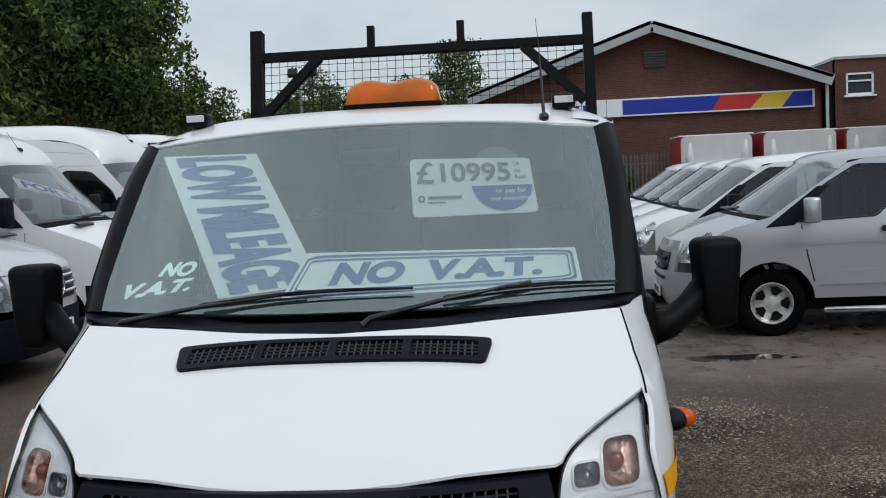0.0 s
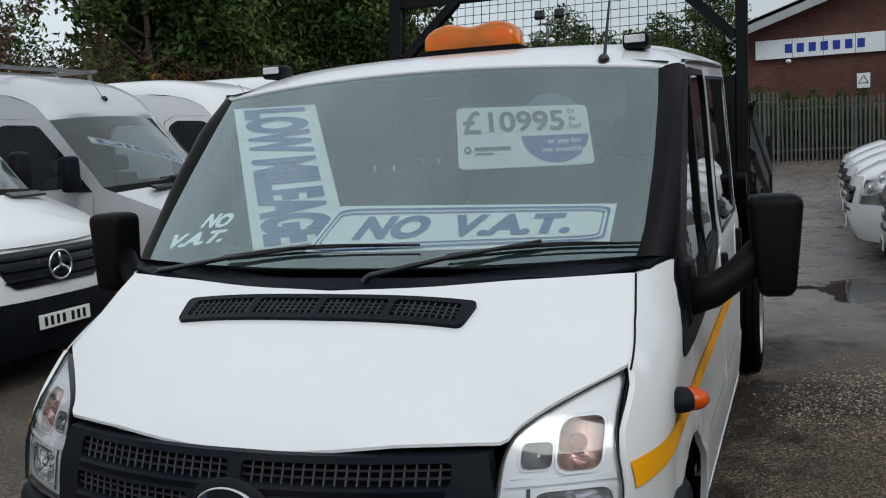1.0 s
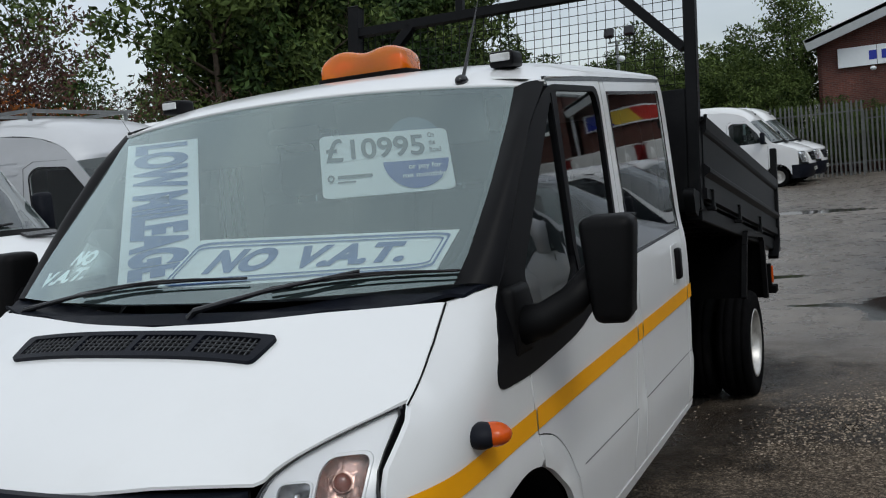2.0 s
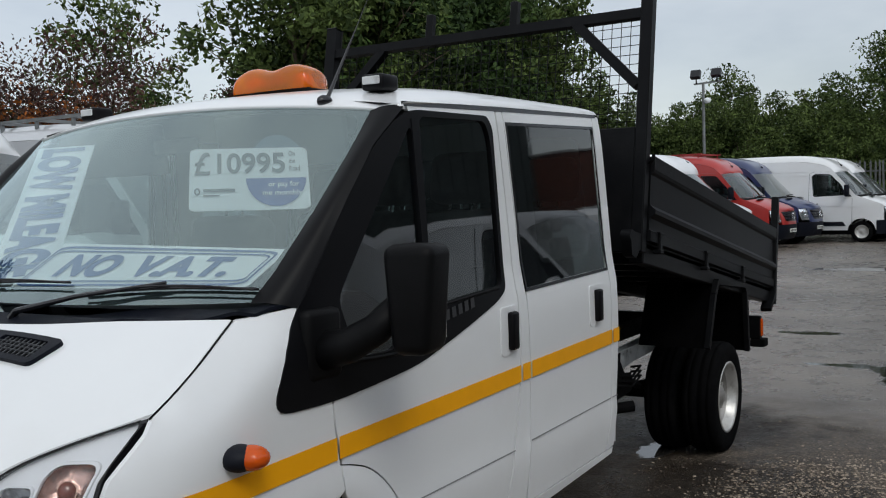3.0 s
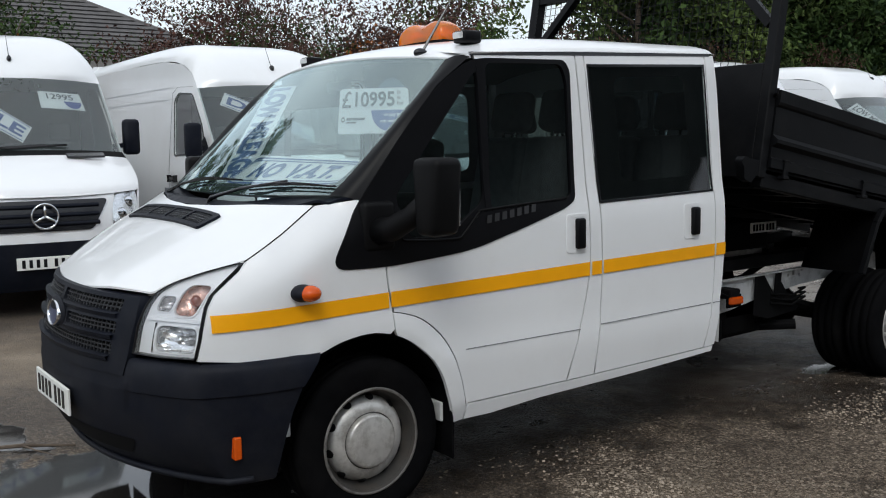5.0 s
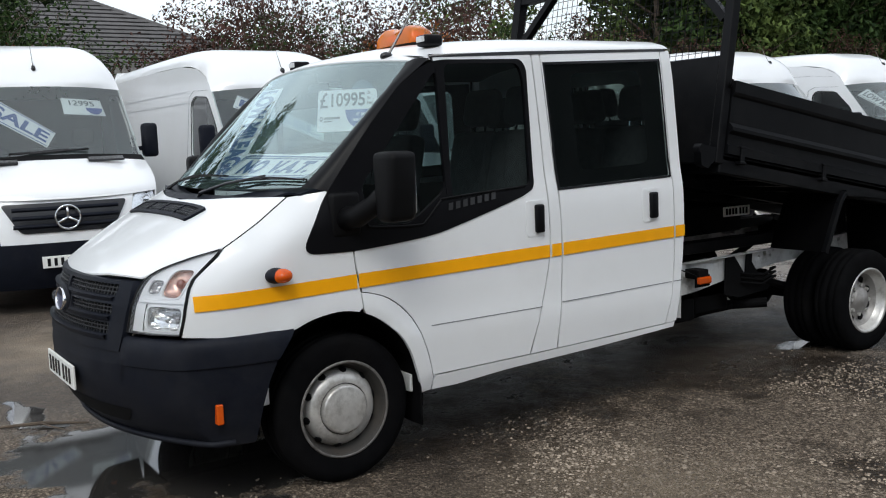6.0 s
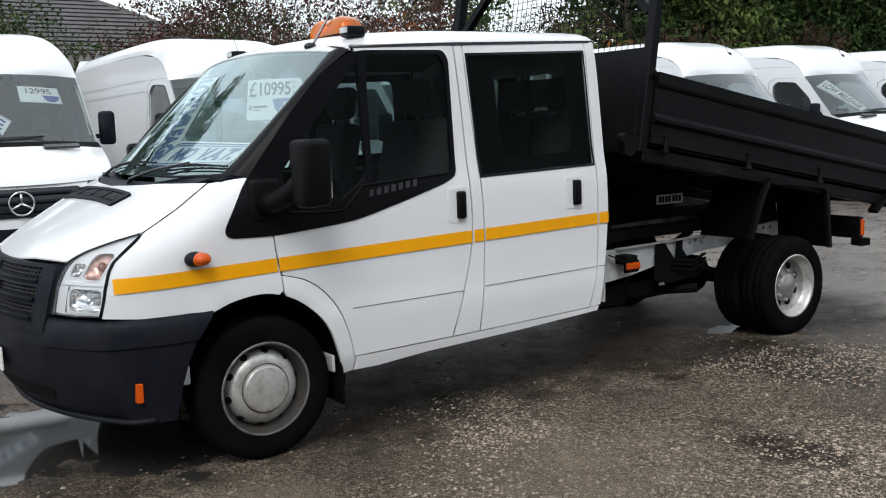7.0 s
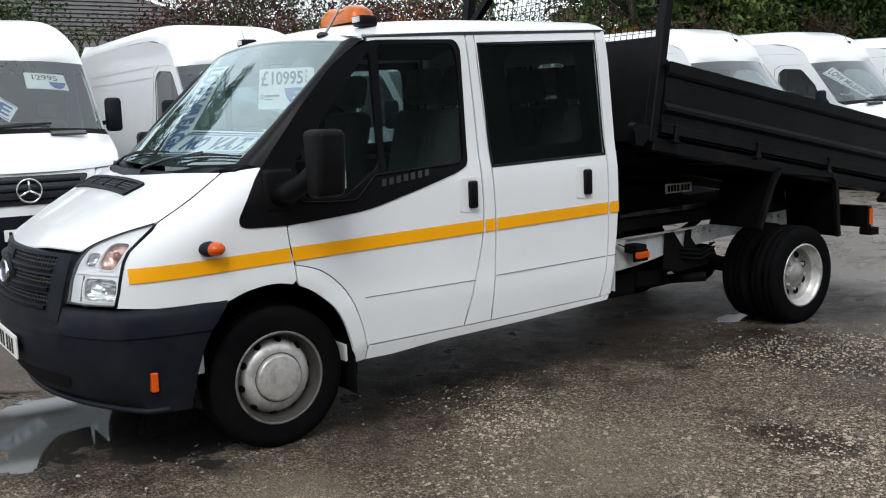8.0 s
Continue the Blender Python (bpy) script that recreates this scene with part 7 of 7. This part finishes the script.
kinds = [
    tree("tree", 9.5, 3.0, LEAFDARK, 1, "tall dark green tree behind the fence", 2.3, 0.12, 0.12, 0.16),
    tree("tree", 8.6, 2.7, LEAF, 2, "green leafy tree behind the fence", 2.0, 0.11, 0.12, 0.14),
    tree("tree", 7.2, 1.9, LEAF, 3, "slender light green tree with a thin crown", 0.9, 0.085, 0.3, 0.08),
    tree("shrub", 4.5, 1.9, LEAFRED, 4, "twiggy red-brown autumn shrub over the fence", 1.9, 0.034, 0.12, 0.06, True, "shrub"),
    tree("shrub", 4.4, 1.7, LEAFORANGE, 5, "orange autumn shrub over the fence", 1.6, 0.042, 0.15, 0.06, True, "shrub"),
    tree("shrub", 4.3, 1.9, LEAFDARK, 6, "twiggy dark green shrub over the fence", 1.9, 0.032, 0.12, 0.05, True, "shrub"),
    tree("tree", 7.0, 2.6, LEAF, 7, "bushy green tree at the end of the yard", 2.2, 0.11, 0.05, 0.12),
]
plan = random.Random(11)
places = {k: [] for k in range(7)}
# low shrubs over the near fence
for y in span(0.6, 11.5, 15):
    low = 0.8 if 1.6 < y < 4.4 else 1.12
    places[plan.choice((3, 5, 5, 5, 5))].append((-13.2 + plan.uniform(-0.9, 0.7), y + plan.uniform(-0.3, 0.3), plan.uniform(0.98, 1.16) * low))
places[4] += [(-13.0, 8.9, 1.12), (-13.2, 2.1, 0.8), (-13.2, 16.5, 1.0), (-12.9, 21.5, 0.95), (-13.3, 9.8, 1.05), (-13.2, 1.6, 0.95)]
places[3] += [(-12.9, 24.5, 1.1), (-12.8, 19.0, 1.05), (-13.4, 14.2, 1.1), (-14.2, 4.0, 0.85)]
places[2] += [(-15.0, 11.9, 0.86)]
# tall dense wood along the fence
for n, y in enumerate(span(20.6, 32.5, 9)):
    places[plan.choice((0, 1, 1))].append((-15.2 + plan.uniform(-1.2, 1.0), y + plan.uniform(-0.5, 0.5), plan.uniform(0.92, 1.15)))
    if y > 20.6:
        places[plan.choice((0, 0, 1))].append((-19.5 + plan.uniform(-1.2, 1.2), y + 4.6 + plan.uniform(-0.6, 0.6), plan.uniform(1.05, 1.3)))
    k = (6, 3, 5)[n % 3]
    places[k].append((-13.9 + plan.uniform(-0.5, 0.5), y + plan.uniform(-0.8, 0.8), plan.uniform(0.45, 0.62) * (1.0 if k == 6 else 1.8)))
for y in (-0.6,):
    places[0].append((-14.5 + plan.uniform(-0.8, 0.8), y, plan.uniform(0.85, 1.0)))
    places[1].append((-18.5, y + 0.4, 0.7))
# lower growth at the end of the yard
places[1] += [(-14.4, 34.2, 0.74)]
places[6] += [(-14.0, 36.2, 0.84), (-14.6, 38.4, 0.74)]
places[3] += [(-12.9, 34.6, 1.15), (-13.0, 36.8, 1.05)]
places[4] += [(-12.8, 35.7, 0.85)]
for y in (36.0, 39.0, 42.0):
    places[6].append((-16.5 + plan.uniform(-1, 1), y, plan.uniform(0.55, 0.66)))
for x in span(-13.0, -3.6, 6):
    places[6].append((x, 39.0 + plan.uniform(-1.2, 1.5), plan.uniform(0.55, 0.72) * (1.12 if x < -7 else 1.0)))
    places[6].append((x + 0.8, 45 + plan.uniform(-1.0, 1.5), plan.uniform(0.66, 0.84)))
places[2] += [(-2.9, 41.0, 1.0), (-2.2, 42.2, 1.05), (-9.8, 43, 0.95)]
places[6] += [(-2.8, 39.8, 0.55), (0.6, 38.6, 0.33), (-0.9, 38.4, 0.36), (2.6, 38.6, 0.32), (5.0, 38.4, 0.26)]
places[5] += [(-1.2, 38.2, 0.6), (0.4, 38.0, 0.55), (1.7, 38.1, 0.5), (3.0, 38.2, 0.55), (4.4, 38.0, 0.45)]
places[6] += [(-0.4, 38.9, 0.36), (1.4, 38.8, 0.33), (3.4, 38.9, 0.32)]
for k, spots_ in places.items():
    for i, (x, y, s) in enumerate(spots_):
        m = pose(x, y, 0, 0, 0, plan.uniform(0, 360))
        t = kinds[k] if i == 0 else copy_thing(kinds[k], m)
        t.scale = (s * plan.uniform(0.9, 1.1), s * plan.uniform(0.9, 1.1), s)
        t.location, t.rotation_euler = m.translation, m.to_euler()


# ---- banners and cards in the truck's windscreen ----
def quad(corners):
    """A map from the unit square to (x, z) on the glass; corners run round from (0, 0)."""
    a, b, c, d = (Vector(p) for p in corners)
    return lambda u, v: tuple((a * (1 - u) + b * u) * (1 - v) + (d * (1 - u) + c * u) * v)


def on_screen(corners, gap):
    q = quad(corners)

    def place(u, v):
        if len(corners[0]) == 3:
            return q(u, v)
        x, z = q(u, v)
        return (x, screen_y(x, z) + gap, z)
    return place


def card(name, label, place, aspect, round_r=0.0):
    """A sheet of card laid inside the glass, thick enough to have an edge."""
    t = thing(name, label, "sign")
    ring = rounded([(0, 0), (1, 0), (1, 1), (0, 1)], round_r) if round_r else [(0, 0), (1, 0), (1, 1), (0, 1)]
    part("sheet", patch(ring, [], place, (0, -0.8, 0.6), 0.08, 0.003), WHITE, t)
    return t


def print_on(t, name, bm, mat, place, u0, u1, v0, v1, rise):
    """Lettering or shapes of a flat bmesh, fitted into a part of the card."""
    xs, ys = [v.co.x for v in bm.verts], [v.co.y for v in bm.verts]
    w, h = max(xs) - min(xs), max(ys) - min(ys)
    x0, y0 = min(xs), min(ys)
    for v in bm.verts:
        p = Vector(place(u0 + (u1 - u0) * (v.co.x - x0) / w, v0 + (v1 - v0) * (v.co.y - y0) / h))
        v.co = p + Vector((0, -0.8, 0.6)) * rise
    bm.normal_update()
    for f in bm.faces:
        if f.normal.y > 0:
            f.normal_flip()
    return part(name, bm, mat, t)


def frame_line(t, place, inset_u, inset_v, wu, wv, mat, rise, corner=0.05):
    outer = rounded([(inset_u, inset_v), (1 - inset_u, inset_v), (1 - inset_u, 1 - inset_v), (inset_u, 1 - inset_v)], corner)
    hole = rounded([(inset_u + wu, inset_v + wv), (1 - inset_u - wu, inset_v + wv), (1 - inset_u - wu, 1 - inset_v - wv), (inset_u + wu, 1 - inset_v - wv)], corner)
    part("border", patch(outer, [hole], place, (0, -0.8, 0.6), 0.06, 0, rise), mat, t)


def slanted(bm, k):
    for v in bm.verts:
        v.co.x += v.co.y * k
    return bm


def box_flat(x0, x1, y0, y1):
    bm = bmesh.new()
    bm.faces.new([bm.verts.new(p) for p in ((x0, y0, 0), (x1, y0, 0), (x1, y1, 0), (x0, y1, 0))])
    return bm


# the long banner hangs aslant and reads downwards: u runs down it, v from the letters' feet to their heads
mile = on_screen([(-0.805, 0.426, 1.866), (-0.465, -0.05, 1.366), (-0.114, -0.03, 1.401), (-0.435, 0.405, 1.861)], 0)
banner = card("low_mileage_banner", "long white paper banner with blue lettering behind the windscreen", mile, 4)
print_on(banner, "lettering", words("LOW MILEAGE", 1, bold=0.055), INKSOFT, mile, 0.02, 0.99, 0.12, 0.88, 0.004)
vat = on_screen([(-0.241, -0.12, 1.354), (0.748, -0.04, 1.375), (0.737, 0.165, 1.475), (-0.179, 0.069, 1.499)], 0)
vatcard = card("no_vat_card", "white card with blue lettering and a double blue border", vat, 7)
frame_line(vatcard, vat, 0.015, 0.07, 0.008, 0.045, INKSOFT, 0.004, 0.09)
frame_line(vatcard, vat, 0.032, 0.16, 0.005, 0.03, INKSOFT, 0.004, 0.07)
print_on(vatcard, "lettering", slanted(words("NO  V.A.T.", 1, bold=0.05), 0.02), INKSOFT, vat, 0.14, 0.87, 0.27, 0.76, 0.004)
prc = on_screen([(0.163, 0.31, 1.595), (0.62, 0.413, 1.594), (0.592, 0.433, 1.796), (0.155, 0.336, 1.809)], 0)
pricecard = card("price_card", "white price card with a blue circle behind the windscreen", prc, 2, 0.07)
print_on(pricecard, "figures", words("10995", 1, bold=0.02), GREYINK, prc, 0.25, 0.82, 0.58, 0.91, 0.004)
print_on(pricecard, "pound_sign", words("£", 1), GREYINK, prc, 0.05, 0.19, 0.56, 0.93, 0.004)
for k, w in enumerate(("On", "the", "Road")):
    print_on(pricecard, "small_words", words(w, 1), GREYINK, prc, 0.855, 0.905 + 0.035 * (k == 2), 0.85 - 0.12 * k, 0.93 - 0.12 * k, 0.004)
part("tinted_disc", patch([(0.735 + 0.25 * math.cos(a), 0.62 + 0.60 * math.sin(a)) for a in span(0, 6.0, 22)], [], lambda u, v: tuple(Vector(prc(u, v)) + Vector((0, 0.012, 0))), (0, -1, 0), 0.2), SLATE, pricecard)
disc = bmesh.new()
arc = [(0.735 + 0.245 * math.cos(a), 0.52 + 0.48 * math.sin(a)) for a in span(math.pi, math.tau, 20)]
disc.faces.new([disc.verts.new((x, min(0.50, y), 0)) for x, y in arc])
print_on(pricecard, "blue_disc", disc, INK, prc, 0.49, 0.985, 0.045, 0.50, 0.003)
print_on(pricecard, "small_words", words("or pay for", 1), WHITE, prc, 0.68, 0.93, 0.33, 0.44, 0.006)
print_on(pricecard, "small_words", words("me monthly", 1), WHITE, prc, 0.63, 0.95, 0.19, 0.30, 0.006)
ringm = patch([(0.5 + 0.5 * math.cos(a), 0.5 + 0.5 * math.sin(a)) for a in span(0, 6.0, 14)], [[(0.5 + 0.26 * math.cos(a), 0.5 + 0.26 * math.sin(a)) for a in span(0, 6.0, 12)]], lambda u, v: (u, v, 0), (0, 0, 1), 0.3)
print_on(pricecard, "mark", ringm, GREYINK, prc, 0.05, 0.105, 0.24, 0.36, 0.004)
print_on(pricecard, "text_bar", box_flat(0, 1, 0, 1), GREYINK, prc, 0.13, 0.40, 0.29, 0.34, 0.004)
print_on(pricecard, "text_bar", box_flat(0, 1, 0, 1), GREYINK, prc, 0.13, 0.27, 0.22, 0.245, 0.004)
decal = thing("no_vat_lettering", "slanting white painted lettering on the windscreen glass", "lettering")
wno = on_screen([(-0.665, 1.448), (-0.53, 1.45), (-0.524, 1.495), (-0.657, 1.492)], 0.004)
print_on(decal, "word", slanted(words("NO", 1, bold=0.055), 0.3), WHITE, wno, 0, 1, 0, 1, 0.0)
wvt = on_screen([(-0.779, 1.38), (-0.531, 1.407), (-0.523, 1.446), (-0.777, 1.424)], 0.004)
print_on(decal, "word", slanted(words("V.A.T.", 1, bold=0.055), 0.3), WHITE, wvt, 0, 1, 0, 1, 0.0)


# ---- banners in the vans' windscreens ----
def van_screen(ob, gap=0.03):
    """(a, t) on a van's screen, a across from -1 to 1 and t up from 0 to 1, to the world."""
    r0, r1, m = SPRINTER["rows"][4], (DOMED if ob in row_vans[3:] else SPRINTER)["rows"][5], ob.matrix_world.copy()

    def at(a, t):
        yc, zc, ye, ze = (p + (q - p) * t for p, q in zip(r0, r1))
        f = abs(a) ** 2.2
        return m @ Vector((a * (0.965 - 0.065 * t), yc + (ye - yc) * f + gap, zc + (ze - zc) * f))
    return at


def van_banner(ob, text, corners, label, mat=None, name="sale_banner"):
    at = van_screen(ob)
    q = quad(corners)
    face = ob.matrix_world.to_3x3() @ Vector((0, -0.8, 0.6))
    t = thing(name, label, "sign", "banners in the vans' windscreens")
    part("sheet", patch([(0, 0), (1, 0), (1, 1), (0, 1)], [], lambda u, v: at(*q(u, v)), face, 0.08, 0.003), WHITE, t)
    bm = words(text, 1, bold=0.03)
    xs, ys = [v.co.x for v in bm.verts], [v.co.y for v in bm.verts]
    for v in bm.verts:
        v.co = at(*q(0.05 + 0.9 * (v.co.x - min(xs)) / (max(xs) - min(xs)), 0.2 + 0.6 * (v.co.y - min(ys)) / (max(ys) - min(ys)))) + face * 0.005
    part("lettering", bm, mat or INKSOFT, t)
    for lo, hi in ((0.05, 0.09), (0.91, 0.95)):
        part("border", patch([(0.02, lo), (0.98, lo), (0.98, hi), (0.02, hi)], [], lambda u, v: at(*q(u, v)), face, 0.1, 0, 0.004), mat or INKSOFT, t)
    return t


bpy.context.view_layer.update()
van_banner(row_vans[0], "SALE", [(-0.62, 0.62), (-0.02, 0.10), (0.10, 0.30), (-0.48, 0.84)], "white banner with blue lettering slanting across a van's windscreen")
van_banner(row_vans[1], "DIESEL", [(-0.80, 0.72), (0.10, 0.10), (0.18, 0.30), (-0.70, 0.90)], "white banner with blue lettering slanting across a van's windscreen")
van_banner(silver_van, "DIESEL", [(-0.72, 0.62), (0.55, 0.12), (0.58, 0.24), (-0.70, 0.72)], "narrow white banner with blue lettering across a van's windscreen")
van_banner(row_vans[2], "FOR SALE", [(-0.72, 0.60), (0.60, 0.06), (0.66, 0.24), (-0.66, 0.80)], "white banner with blue lettering across a van's windscreen")
van_banner(row_vans[4], "LOW MILEAGE", [(-0.88, 0.72), (-0.40, 0.04), (-0.20, 0.10), (-0.56, 0.86)], "white banner with grey lettering slanting across a van's windscreen", GREYINK)
at0 = van_screen(row_vans[0], 0.03)
q0 = quad([(0.24, 0.58), (0.72, 0.56), (0.70, 0.80), (0.24, 0.82)])
face0 = row_vans[0].matrix_world.to_3x3() @ Vector((0, -0.8, 0.6))
pc = thing("price_card", "white price card with a blue half disc in a van's windscreen", "sign")
part("sheet", patch([(0, 0), (1, 0), (1, 1), (0, 1)], [], lambda u, v: at0(*q0(u, v)), face0, 0.1, 0.003), WHITE, pc)
pb = words("12995", 1)
px_, py_ = [v.co.x for v in pb.verts], [v.co.y for v in pb.verts]
for v in pb.verts:
    v.co = at0(*q0(0.18 + 0.62 * (v.co.x - min(px_)) / (max(px_) - min(px_)), 0.55 + 0.33 * (v.co.y - min(py_)) / (max(py_) - min(py_)))) + face0 * 0.005
part("figures", pb, GREYINK, pc)
half = [(0.76 + 0.2 * math.cos(a), 0.46 + 0.40 * math.sin(a)) for a in span(math.pi, math.tau, 14)]
part("blue_disc", patch(half, [], lambda u, v: at0(*q0(u, v)), face0, 0.2, 0, 0.004), INK, pc)

# ---- loose stones and scraps on the ground ----
rng = random.Random(5)
verts, faces = [], []


def stone(x, y, r):
    k = len(verts)
    a0 = rng.uniform(0, 6.28)
    h = r * rng.uniform(0.2, 0.55)
    n = 5
    for i in range(n):
        a = a0 + i * math.tau / n
        q = r * rng.uniform(0.7, 1.2)
        verts.append((x + q * math.cos(a), y + q * math.sin(a), -0.001))
        verts.append((x + q * 0.6 * math.cos(a + 0.2), y + q * 0.6 * math.sin(a + 0.2), h))
    for i in range(n):
        j = (i + 1) % n
        faces.append((k + 2 * i, k + 2 * j, k + 2 * j + 1, k + 2 * i + 1))
    faces.append(tuple(k + 2 * i + 1 for i in range(n)))


while len(faces) < 30000 * 6:
    x, y = rng.uniform(0.6, 5.2), rng.uniform(-2.2, 5.2)
    d = 1.3 * noise.noise(Vector((x * 0.8, y * 0.8, 3.3))) + 0.55 - 0.28 * max(0.0, math.hypot(x - 3.1, y - 0.9) - 1.6)
    if x < 1.1 and y > -0.8 and y < 4.6:
        d -= 0.45
    if rng.random() < max(0.03, d):
        stone(x, y, min(0.014, abs(rng.gauss(0, 0.0045)) + 0.0025))
me = bpy.data.meshes.new("loose_gravel")
me.from_pydata(verts, [], faces)
me.materials.append(STONE)
tagged(new("loose_gravel", me), "loose brown and grey gravel on the tarmac", "gravel", kind="stuff")
scrap = thing("twig", "dark bare twig lying on the wet tarmac", "twig")
part("stem", tube(bmesh.new(), [(-1.1, -1.15, 0.012), (-1.0, -0.95, 0.02), (-0.86, -0.72, 0.012)], [0.008, 0.011, 0.005], 6), BARK, scrap)
part("side_shoot", tube(bmesh.new(), [(-1.0, -0.95, 0.02), (-0.84, -0.92, 0.03), (-0.74, -0.84, 0.012)], [0.006, 0.004, 0.002], 5), BARK, scrap)
